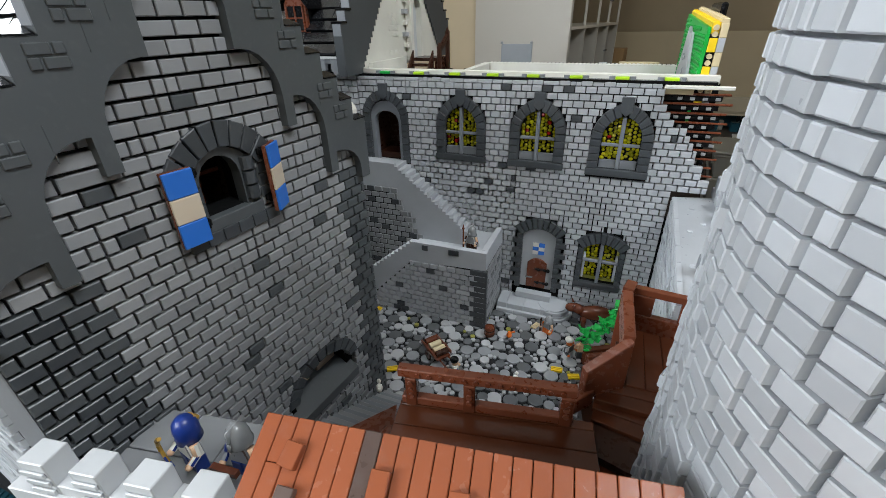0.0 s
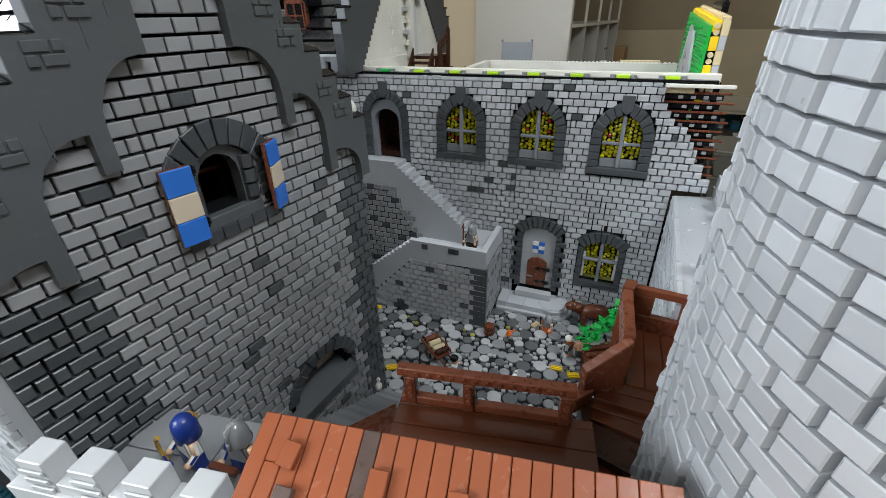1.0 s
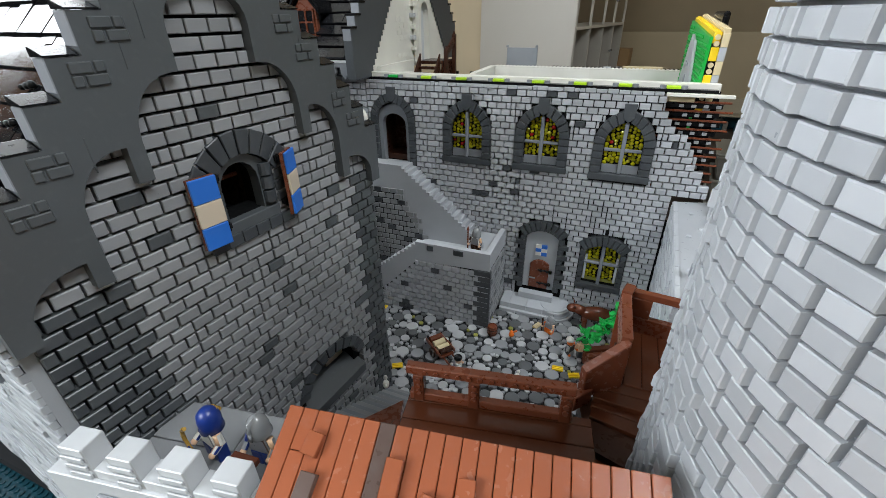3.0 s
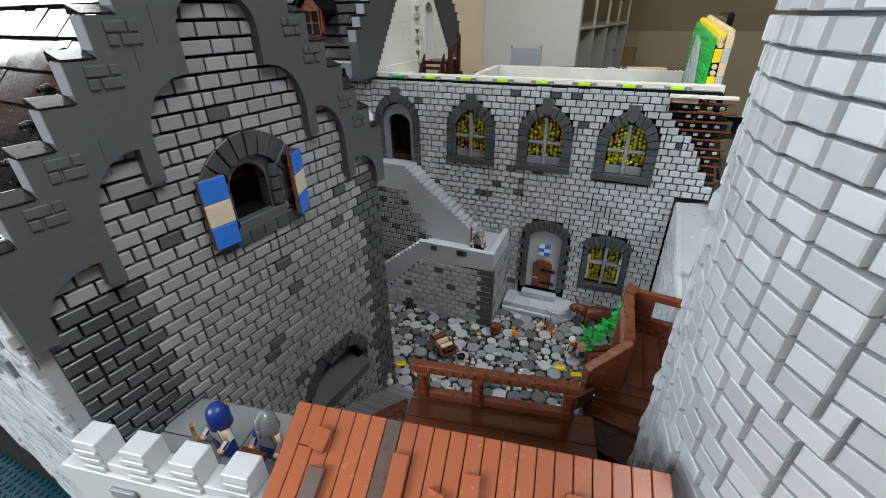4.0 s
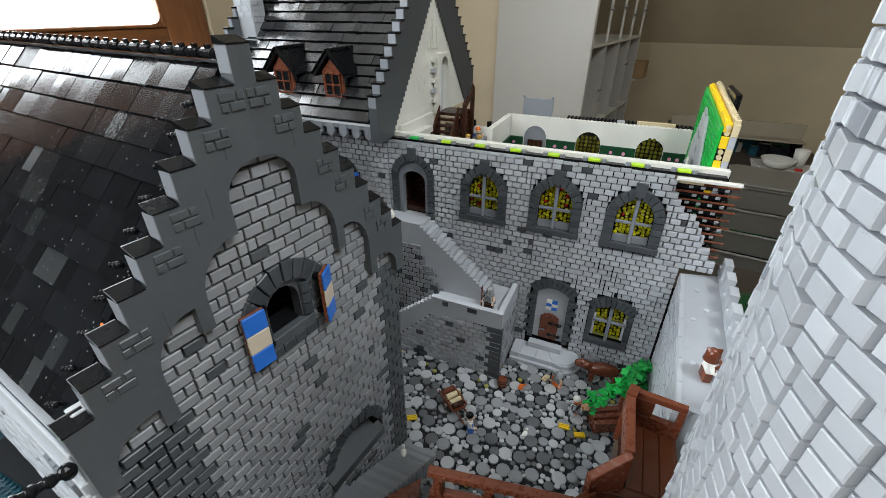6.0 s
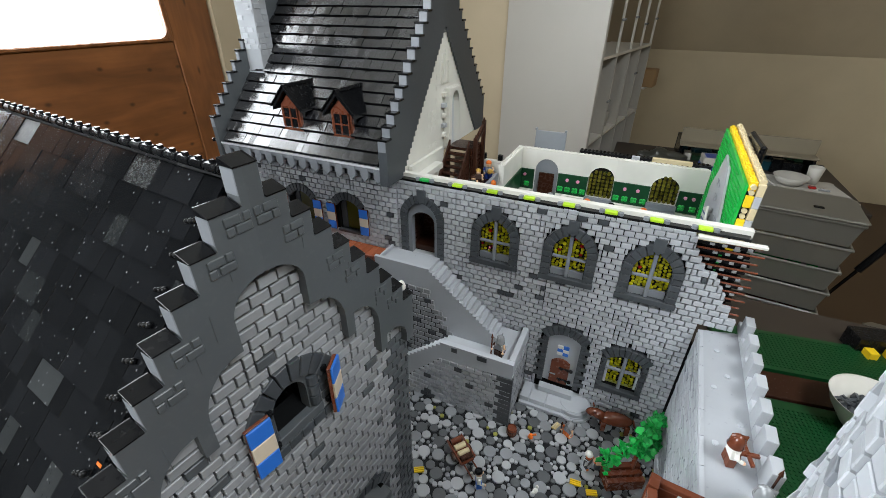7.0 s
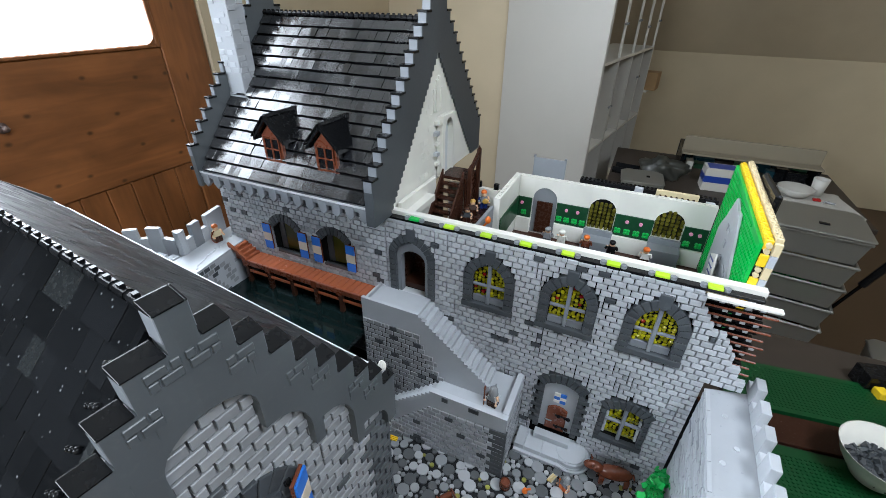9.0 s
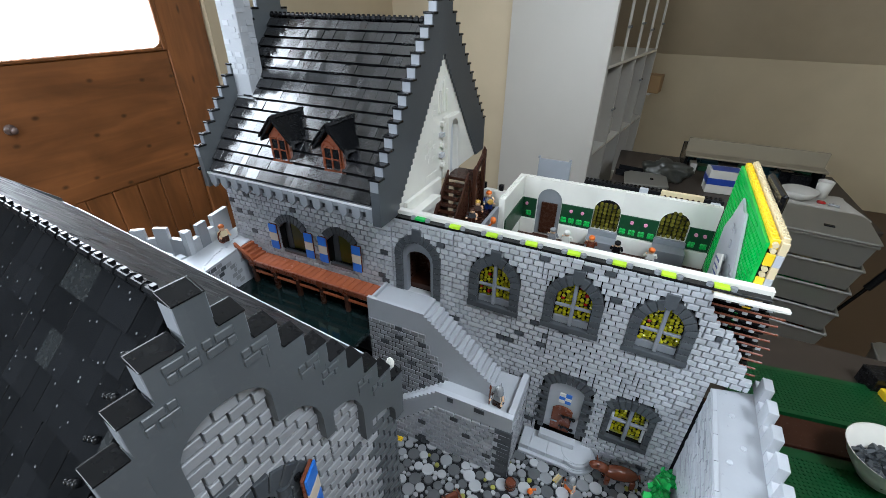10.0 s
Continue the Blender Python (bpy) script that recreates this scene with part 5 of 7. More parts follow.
def pine(name, colour=(0.225, 0.084, 0.026), along="x"):
    """Varnished knotty pine."""
    m = bpy.data.materials.new(name)
    nt, b = nodes_of(m)
    n, l = nt.nodes.new, nt.links.new
    tc, mp, w, kn = n("ShaderNodeTexCoord"), n("ShaderNodeMapping"), n("ShaderNodeTexNoise"), n("ShaderNodeTexVoronoi")
    mp.inputs["Scale"].default_value = (14, 1.0, 16) if along == "x" else (14, 16, 1.0)
    l(tc.outputs["Object"], mp.inputs["Vector"]), l(mp.outputs[0], w.inputs["Vector"])
    w.inputs["Scale"].default_value, w.inputs["Detail"].default_value, w.inputs["Distortion"].default_value = 3.0, 6.0, 0.6
    mp2 = n("ShaderNodeMapping")
    mp2.inputs["Scale"].default_value = (1, 5.5, 8.0) if along == "x" else (1, 10.0, 3.5)
    sp, cb = n("ShaderNodeSeparateXYZ"), n("ShaderNodeCombineXYZ")
    kn.voronoi_dimensions = "2D"
    l(tc.outputs["Object"], mp2.inputs["Vector"]), l(mp2.outputs[0], sp.inputs[0]), l(sp.outputs["Y"], cb.inputs["X"]), l(sp.outputs["Z"], cb.inputs["Y"]), l(cb.outputs[0], kn.inputs["Vector"])
    kn.inputs["Scale"].default_value = 1.0
    ramp = n("ShaderNodeMapRange")
    ramp.inputs[1].default_value, ramp.inputs[2].default_value, ramp.inputs[3].default_value, ramp.inputs[4].default_value = 0.02, 0.075, 0.34, 1.0
    l(kn.outputs["Distance"], ramp.inputs[0])
    g = n("ShaderNodeMapRange")
    g.inputs[1].default_value, g.inputs[2].default_value, g.inputs[3].default_value, g.inputs[4].default_value = 0.3, 0.7, 0.84, 1.12
    l(w.outputs["Fac"], g.inputs[0])
    mul = n("ShaderNodeMath")
    mul.operation = "MULTIPLY"
    l(ramp.outputs[0], mul.inputs[0]), l(g.outputs[0], mul.inputs[1])
    mp3, cloud, cr, mul2 = n("ShaderNodeMapping"), n("ShaderNodeTexNoise"), n("ShaderNodeMapRange"), n("ShaderNodeMath")
    mp3.inputs["Scale"].default_value = (3, 2.2, 7.0) if along == "x" else (3, 7.0, 2.2)
    l(tc.outputs["Object"], mp3.inputs["Vector"]), l(mp3.outputs[0], cloud.inputs["Vector"])
    cloud.inputs["Scale"].default_value, cloud.inputs["Detail"].default_value, cloud.inputs["Distortion"].default_value = 1.4, 4.0, 0.8
    cr.inputs[1].default_value, cr.inputs[2].default_value, cr.inputs[3].default_value, cr.inputs[4].default_value = 0.32, 0.68, 0.62, 1.18
    mul2.operation = "MULTIPLY"
    l(cloud.outputs["Fac"], cr.inputs[0]), l(mul.outputs[0], mul2.inputs[0]), l(cr.outputs[0], mul2.inputs[1])
    v = n("ShaderNodeVectorMath")
    v.operation = "SCALE"
    v.inputs[0].default_value = colour
    l(mul2.outputs[0], v.inputs["Scale"]), l(v.outputs[0], b.inputs["Base Color"])
    b.inputs["Roughness"].default_value = 0.38
    return m


BEIGE = simple("beige_paint", (0.50, 0.42, 0.285))
CEIL = simple("ceiling_paint", (0.44, 0.365, 0.25))
WHITE_PAINT = simple("white_ceiling_paint", (0.58, 0.57, 0.54))
CABINET = simple("white_laminate", (0.42, 0.405, 0.37), rough=0.45, amount=0.02)
LAMINATE = simple("laminate_floor", (0.085, 0.050, 0.026), rough=0.5)
GLASS_EDGE = simple("white_shelf_edge", (0.62, 0.60, 0.55), rough=0.4, amount=0.02)
# Beige wall colour darkened to carry the weaker light at the ledge.
DIM_BOARD = simple("dimmed_beige_board", (0.17, 0.145, 0.10), rough=0.7)
UNSEEN_DARK = simple("unseen_dark_paint", (0.020, 0.023, 0.024))
TABLE = simple("table_board", (0.035, 0.026, 0.020), rough=0.5)
CARDBOARD = simple("cardboard", (0.30, 0.19, 0.09), rough=0.85)
PINE_H, PINE_V = pine("pine_across"), pine("pine_upright", along="z")
FLOOR_Z = -0.80
single("floor", boxes((-3.2, 3.4, -2.6, 5.2, FLOOR_Z - 0.05, FLOOR_Z)), LAMINATE, "brown laminate room floor", "floor", kind="structure")
single("wall_room_north", boxes((-3.2, 3.4, 4.70, 4.80, FLOOR_Z + 0.001, 2.4)), BEIGE, "beige painted room wall", "wall", kind="structure")
# Unseen south wall, set just behind the added fill lamp.
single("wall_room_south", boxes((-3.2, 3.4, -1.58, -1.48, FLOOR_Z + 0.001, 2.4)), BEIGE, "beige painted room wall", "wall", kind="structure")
single("wall_room_west", boxes((-3.2, -3.1, -2.499, 4.699, FLOOR_Z + 0.001, 2.4)), BEIGE, "beige painted room wall", "wall", kind="structure")
single("wall_room_east", boxes((3.3, 3.4, -2.499, 4.699, FLOOR_Z + 0.001, 2.4)), BEIGE, "beige painted room wall", "wall", kind="structure")
single("ceiling", boxes((-3.2, 3.4, -2.6, 4.8, 2.401, 2.5)), WHITE_PAINT, "pale painted ceiling", "ceiling", kind="structure")
tb = thing("table", "wide dark table under the castle", "table")
part("tabletop", boxes((-1.25, 1.1, -0.35, 1.32, -0.07, -0.030), bevel=0.002), TABLE, tb)
for x, y in ((-1.2, -0.3), (1.0, -0.3), (-1.2, 1.2), (1.0, 1.2)):
    part("leg", boxes((x, x + 0.08, y, y + 0.08, FLOOR_Z, -0.071), bevel=0.002), TABLE, tb)

# pine door with a bright glass pane, to the west
DX = -1.75
PY = 0.125        # southern end of the glazed pine front
dw = thing("door_3", "varnished knotty pine door with a large bright glass pane", "door", kind="structure")
part("bottom_rail", boxes((DX - 0.04, DX, PY + 0.19, 1.37, 0.082, 0.535), bevel=0.004), PINE_H, dw, "pine cross rail with knots")
part("stile", boxes((DX - 0.042, DX + 0.003, 1.371, 1.565, FLOOR_Z + 0.002, 1.97), bevel=0.004), PINE_V, dw)
part("top_rail", boxes((DX - 0.04, DX, PY + 0.19, 1.37, 1.85, 1.97), bevel=0.004), PINE_H, dw)
part("stile", boxes((DX - 0.042, DX + 0.003, PY, PY + 0.189, FLOOR_Z + 0.002, 1.97), bevel=0.004), PINE_V, dw)
for i in range(12):
    y = 1.37 - (i + 1) * 0.0925
    part("board", boxes((DX - 0.036, DX - 0.006, y + 0.001, y + 0.0915, FLOOR_Z + 0.002, 0.081), bevel=0.003), PINE_V, dw)
part("bead", boxes((DX - 0.03, DX + 0.006, 1.352, 1.3695, 0.5355, 1.849), (DX - 0.03, DX + 0.006, PY + 0.19, 1.3515, 0.5355, 0.548), bevel=0.003), PINE_V, dw)
DAY = bpy.data.materials.new("bright_daylight")
nt, b = nodes_of(DAY)
b.inputs["Base Color"].default_value, b.inputs["Emission Color"].default_value, b.inputs["Emission Strength"].default_value = (0.8, 0.8, 0.8, 1), (0.90, 0.96, 1.0, 1), 17.0
m = bmesh.new()
prism(m, [(1.3518, 0.5485), (1.3518, 0.585)] + [(1.3518 - 0.037 + 0.037 * math.cos(radians(a)), 0.5855 - 0.037 * math.sin(radians(a))) for a in range(10, 90, 10)] + [(1.3140, 0.5485)], DX - 0.0195, DX + 0.004, "yz")
part("corner_block", m, PINE_H, dw, "rounded pine corner of the pane")
m = bmesh.new()
tube(m, (DX + 0.0005, 0.800, 0.361), (DX + 0.006, 0.800, 0.361), 0.016, seg=20)
tube(m, (DX + 0.006, 0.800, 0.361), (DX + 0.022, 0.800, 0.361), 0.005, seg=12)
ball(m, (DX + 0.027, 0.800, 0.361), 0.010)
part("door_knob", m, GREY_BROWN, dw, "small grey-brown door knob", smooth=True)
part("glass_pane", boxes((DX - 0.028, DX - 0.02, PY + 0.1902, 1.352, 0.54, 1.849)), DAY, dw, "pane white with daylight")
# Added unseen wall; its dark colour keeps the gable roof's reflection dark.
single("wall_room_southwest", boxes((DX - 0.036, DX - 0.002, PY - 1.49, PY - 0.004, FLOOR_Z + 0.002, 2.4)), UNSEEN_DARK, "unseen wall beside the pine door, dark to keep the roof reflection dark", "wall", kind="structure")
# Unseen lintel, kept pale so that the house roof mirrors a grey tone.
single("wall_room_lintel", boxes((DX - 0.15, DX, PY - 0.003, 1.5695, 1.971, 2.4)), WHITE_PAINT, "unseen wall over the pine door, pale for the roof reflection", "wall", kind="structure")
single("wall_room_jamb", boxes((DX - 0.15, DX + 0.02, 1.57, 1.78, FLOOR_Z + 0.001, 2.4)), CEIL, "pale wall edge beside the pine door", "wall", kind="structure")
single("wall_room_return", boxes((-3.099, DX - 0.151, 1.60, 1.70, FLOOR_Z + 0.001, 2.4), (-3.099, DX - 0.04, PY - 1.49, PY - 0.005, FLOOR_Z + 0.001, 2.4)), BEIGE, "beige painted wall round the pine door", "wall", kind="structure")

single("wall_room_alcove", boxes((DX, -0.80, 3.08, 3.16, FLOOR_Z + 0.001, 2.4), (DX - 0.1, DX - 0.001, 1.781, 3.16, FLOOR_Z + 0.001, 2.4)), CEIL, "cream painted wall beside the pine door", "wall", kind="structure")

# tall white shelving: closed white end, open compartments along its long side
CM = Matrix.Translation((-0.25, 2.74, 0)) @ Matrix.Rotation(radians(-9.9), 4, "Z")
cab = thing("tall_cabinet", "tall white shelving with open compartments and slim glass posts", "cabinet", CM)
part("end_panel", boxes((-0.70, 0.0, 0.0, 0.02, FLOOR_Z, 1.9), bevel=0.002), CABINET, cab, m=Matrix.Rotation(radians(-15.1), 4, "Z"))
part("back_panel", boxes((-0.315, -0.301, 0.115, 1.276, FLOOR_Z, 0.404)), CABINET, cab)
SIDE_START = [(-0.300, 0.106), (-0.001, 0.025)]
for y in (0.325, 0.650, 0.944, 1.262):
    part("divider", boxes((-0.300, 0.0, y - 0.007, y + 0.007, FLOOR_Z, 0.404), bevel=0.001), CABINET, cab)
    part("post", boxes((-0.014, 0.0, y - 0.006, y + 0.006, 0.421, 1.9), bevel=0.001), GLASS_EDGE, cab, "slim white post")
for z in (0.405, -0.075, -0.45):
    part("shelf", prism(bmesh.new(), SIDE_START + [(-0.001, 1.275), (-0.300, 1.275)] if z > 0.4 else [(-0.300, 0.106), (-0.004, 0.026), (-0.004, 0.317), (-0.300, 0.317)], z, z + 0.015, "xy"), GLASS_EDGE, cab)
    if z < 0.4:
        for a, b in ((0.333, 0.642), (0.658, 0.936), (0.952, 1.254)):
            part("shelf", boxes((-0.300, -0.004, a, b, z, z + 0.015), bevel=0.001), GLASS_EDGE, cab)
part("end_shelf", boxes((-0.30, 0.02, 1.270, 1.45, 0.092, 0.106), bevel=0.001), GLASS_EDGE, cab)
for y, z in ((0.325, 0.598), (0.650, 0.605), (0.944, 0.560), (1.262, 0.585), (0.650, 0.80), (0.325, 0.147), (0.944, 0.245)):
    m = bmesh.new()
    tube(m, (0.0005, y - 0.028, z), (0.0005, y + 0.028, z), 0.007, seg=10)
    part("clip", m, SILVER, cab, "small metal clip", smooth=True)
m = bmesh.new()
lathe(m, [(0.05, 0), (0.056, 0.003), (0.06, 0.10), (0.056, 0.10), (0.052, 0.006)], (-0.10, 0.55, -0.0595), 24)
single("white_tub", m, CABINET, "round white tub standing on a cabinet shelf", "tub", CM, smooth=True)
single("cardboard_box", boxes((-0.13, 0.075, 1.29, 1.42, 0.1065, 0.235), bevel=0.004), CARDBOARD, "brown cardboard box on the end shelf of the cabinet", "box", CM)
# sloping attic ceiling towards the north-east
m = bmesh.new()
prism(m, [(3.55, 2.4), (4.699, 0.33), (4.699, 2.4)], -1.3, 3.29, "yz")
single("ceiling_slope", m, CEIL, "sloping painted attic ceiling", "ceiling", kind="structure")
# low storage shelf under a pale ledge along the far wall, with clutter
desk = thing("shelf_unit", "low dark storage shelf under a pale ledge, cluttered", "shelf unit")
part("ledge", boxes((0.25, 0.90, 2.85, 2.93, -0.024, -0.014), bevel=0.002), DIM_BOARD, desk, "beige ledge, its colour dimmed for weak light")
part("knee_panel", boxes((0.25, 0.90, 2.931, 2.945, -0.024, 0.062), bevel=0.002), DIM_BOARD, desk, "beige panel over the ledge, its colour dimmed for weak light")
part("middle_board", boxes((-0.10, 1.04, 2.45, 3.195, -0.155, -0.130), bevel=0.003), TABLE, desk)
part("back", boxes((0.25, 0.90, 3.18, 3.195, -0.129, -0.025)), BLACK, desk)
for x in (0.252, 0.885):
    part("side", boxes((x, x + 0.014, 2.88, 3.179, -0.1295, -0.0245)), BLACK, desk)
part("plinth", boxes((-0.09, 1.02, 2.47, 3.19, FLOOR_Z, -0.1555)), TABLE, desk)
single("flat_white_box", boxes((0.66, 0.97, 2.47, 2.84, -0.1295, -0.121), bevel=0.002), CABINET, "flat white box lying on the shelf", "box", Matrix.Translation((0.8, 2.65, 0)) @ Matrix.Rotation(radians(-6), 4, "Z") @ Matrix.Translation((-0.8, -2.65, 0)))
single("paper_pad", boxes((0.70, 0.99, 2.49, 2.78, -0.1205, -0.114), bevel=0.001), CABINET, "white paper pad lying on the flat box", "paper", Matrix.Translation((0.8, 2.65, 0)) @ Matrix.Rotation(radians(9), 4, "Z") @ Matrix.Translation((-0.8, -2.65, 0)))
m = bmesh.new()
lathe(m, [(0.022, 0), (0.026, 0.004), (0.034, 0.085), (0.031, 0.085), (0.022, 0.01)], (0.872, 2.755, -0.1135), 20)
single("white_mug", m, CABINET, "white mug on the stacked papers", "mug", smooth=True)
m = bmesh.new()
lathe(m, [(0.03, 0), (0.055, 0.012), (0.078, 0.045), (0.075, 0.047), (0.045, 0.012)], (0.765, 2.69, -0.1135), 24)
single("white_dish", m, CABINET, "shallow white dish on the stacked papers", "dish", smooth=True)
single("red_scrap", boxes((0.842, 0.874, 2.655, 2.680, -0.1135, -0.102), bevel=0.003), GLASS_RED, "red plastic scrap on the stacked papers", "scrap")
m = bmesh.new()
tube(m, (0.884, 2.655, -0.108), (0.925, 2.640, -0.108), 0.005, seg=8)
tube(m, (0.880, 2.640, -0.108), (0.905, 2.665, -0.108), 0.004, seg=8)
single("metal_fitting", m, SILVER, "small grey metal fitting on the stacked papers", "fitting")
bb = thing("blue_box", "white carton with blue bands and a blue top", "box", Matrix.Translation((0.355, 2.615, -0.1295)) @ Matrix.Rotation(radians(4), 4, "Z"))
part("carton", boxes((0, 0.15, 0, 0.10, 0.0, 0.118), bevel=0.002), CABINET, bb)
part("band", boxes((-0.001, 0.151, -0.001, 0.101, 0.045, 0.078)), NAVY, bb, "blue band")
part("top_label", boxes((0.012, 0.138, 0.010, 0.090, 0.1183, 0.1190)), NAVY, bb, "blue top label")
m = bmesh.new()
bmesh.ops.create_icosphere(m, subdivisions=4, radius=1.0)
for v in m.verts:
    k = 1 + 0.16 * math.sin(7 * v.co.x + 3 * v.co.z) + 0.10 * math.sin(13 * v.co.y - 5 * v.co.x) + 0.06 * math.sin(23 * v.co.z + 17 * v.co.x)
    v.co = Vector((v.co.x * 0.115 * k, v.co.y * 0.08 * k, max(v.co.z * k, -0.62) * 0.060))
BAG = plastic("cloudy_bag_plastic", (0.10, 0.105, 0.09), rough=0.30, vary=0.0, transmission=0.75)
single("plastic_bag", m, BAG, "crumpled clear plastic bag on the shelf", "bag", pose(0.165, 2.745, -0.091), smooth=True)
tray = thing("black_tray", "black tray with a thin rim on the shelf", "tray", pose(-0.09, 2.68, -0.1295, 0, 0, -8))
part("tray_base", boxes((0, 0.13, 0, 0.09, 0, 0.012), bevel=0.001), BLACK, tray)
part("tray_rim", boxes((0, 0.13, 0, 0.006, 0.0122, 0.035), (0, 0.13, 0.084, 0.09, 0.0122, 0.035), bevel=0.001), BLACK, tray)
crng = random.Random(77)
for i in range(22):
    x, y = crng.uniform(0.28, 0.80), crng.uniform(2.95, 3.16)
    w, d, h = crng.uniform(0.03, 0.10), crng.uniform(0.03, 0.07), crng.uniform(0.02, 0.085)
    kind = crng.choice((("paper_box", CABINET, "white paper box among the shelf clutter", "box"), ("dark_tray", BLACK, "dark tray among the shelf clutter", "tray"), ("green_carton", DEEP_GREEN, "dark green carton among the shelf clutter", "carton"), ("teal_carton", TEAL, "dark teal carton among the shelf clutter", "carton"), ("dark_tray", BLACK, "dark tray among the shelf clutter", "tray")))
    single(kind[0], boxes((x, x + w, y - d, y, -0.1295, -0.1295 + h), bevel=0.002), kind[1], kind[2], kind[3], group="shelf clutter")


def bin_material(name, tint, rough=0.35):
    m = bpy.data.materials.new(name)
    nt, b = nodes_of(m)
    b.inputs["Base Color"].default_value = (*tint, 1)
    b.inputs["Roughness"].default_value = rough
    b.inputs["Transmission Weight"].default_value = 0.72
    geo, tex = nt.nodes.new("ShaderNodeNewGeometry"), nt.nodes.new("ShaderNodeTexNoise")
    tex.inputs["Scale"].default_value = 60
    bp = nt.nodes.new("ShaderNodeBump")
    bp.inputs["Strength"].default_value = 0.1
    nt.links.new(geo.outputs["Position"], tex.inputs["Vector"]), nt.links.new(tex.outputs["Fac"], bp.inputs["Height"]), nt.links.new(bp.outputs[0], b.inputs["Normal"])
    return m


BIN = bin_material("milky_bin_plastic", (0.36, 0.35, 0.31), 0.30)


def storage_bin(x, y, z, w, d, h, turn, fill, label, lid=True):
    """A tapered tub with a thick folded rim, loose bricks inside and, on the topmost, a flat lid."""
    m0 = Matrix.Translation((x, y, z)) @ Matrix.Rotation(radians(turn), 4, "Z")
    t = thing("storage_bin", label, "storage bin", m0, "stacked storage bins")
    wall, taper = 0.004, 0.014
    b = bmesh.new()
    for ins, z0 in ((0.0, 0.0), (wall, wall)):
        lo_in = ins + taper
        lo = [b.verts.new((x2, y2, z0)) for x2, y2 in ((lo_in, lo_in), (w - lo_in, lo_in), (w - lo_in, d - lo_in), (lo_in, d - lo_in))]
        hi = [b.verts.new((x2, y2, h - 0.012)) for x2, y2 in ((ins, ins), (w - ins, ins), (w - ins, d - ins), (ins, d - ins))]
        b.faces.new(lo)
        for k2 in range(4):
            b.faces.new((lo[k2], lo[(k2 + 1) % 4], hi[(k2 + 1) % 4], hi[k2]))
        rim = hi if ins == 0.0 else [(rim[k2], hi[k2]) for k2 in range(4)]
    for k2 in range(4):
        b.faces.new((rim[k2][0], rim[(k2 + 1) % 4][0], rim[(k2 + 1) % 4][1], rim[k2][1]))
    part("tub", b, BIN, t)
    e = 0.007
    part("rim", boxes((-e, w + e, -e, 0.004, h - 0.0118, h), (-e, w + e, d - 0.004, d + e, h - 0.0118, h), (-e, 0.004, 0.0042, d - 0.0042, h - 0.0118, h), (w - 0.004, w + e, 0.0042, d - 0.0042, h - 0.0118, h), bevel=0.003), BIN, t, "thick milky rim")
    if lid:
        c = 0.030
        b = bmesh.new()
        q = 0.012
        prism(b, [(-q, -q + c * 0.4), (-q + c * 0.4, -q), (w + q - c * 0.4, -q), (w + q, -q + c * 0.4), (w + q, d + q - c), (w + q - c, d + q), (-q + c, d + q), (-q, d + q - c)], h + 0.0005, h + 0.012, "xy", bevel=0.004)
        part("lid", b, BIN, t, "milky flat lid")
        part("clip", boxes((w * 0.60, w * 0.69, 0.070, 0.088, h + 0.0125, h + 0.018), bevel=0.002), BLACK, t, "small black clip")
    r = random.Random(int(x * 1000) + int(z * 100))
    b = bmesh.new()
    for i in range(60):
        px, py, pz = r.uniform(0.02, w - 0.07), r.uniform(0.02, d - 0.06), r.uniform(0.006, h * 0.55)
        box(b, px, px + r.uniform(0.01, 0.05), py, py + r.uniform(0.01, 0.04), pz, pz + 0.02)
    part("filling", b, fill, t, "loose plastic bricks inside", kind="stuff")


for k, (fill, lab) in enumerate(((RED_BROWN, "milky plastic storage bin on the floor, brown bricks inside"), (DARK_GREY, "milky plastic storage bin in the stack, dark bricks inside"), (RED_BROWN, "milky plastic storage bin in the stack, brown bricks inside"), (DARK_GREY, "milky plastic storage bin in the stack, dark bricks inside"), (GREEN, "milky plastic storage bin in the stack, green bricks inside"), (TAN, "milky plastic storage bin in the stack, tan bricks inside"), (LIGHT_GREY, "milky plastic storage bin with a flat lid, grey bricks inside"))):
    storage_bin(0.487, 2.148, -0.799 + k * 0.1062, 0.40, 0.27, 0.1055, -6.6, fill, lab, k == 6)
storage_bin(1.08, 1.86, -0.799, 0.36, 0.42, 0.22, -8, LIGHT_GREY, "large milky storage bin standing on the floor")
storage_bin(-0.02, 2.475, -0.1295, 0.19, 0.175, 0.030, 4, LIGHT_GREY, "shallow milky plastic box lying on the shelf")
m = bmesh.new()
tube(m, (0.955, 2.46, FLOOR_Z + 0.001), (1.098, 2.46, -0.411), 0.008, seg=8)
tube(m, (1.098, 2.46, -0.411), (1.21, 2.46, -0.10), 0.017, seg=10)
single("black_tripod_leg", m, BLACK, "thin black tripod leg leaning beside the bins", "tripod")

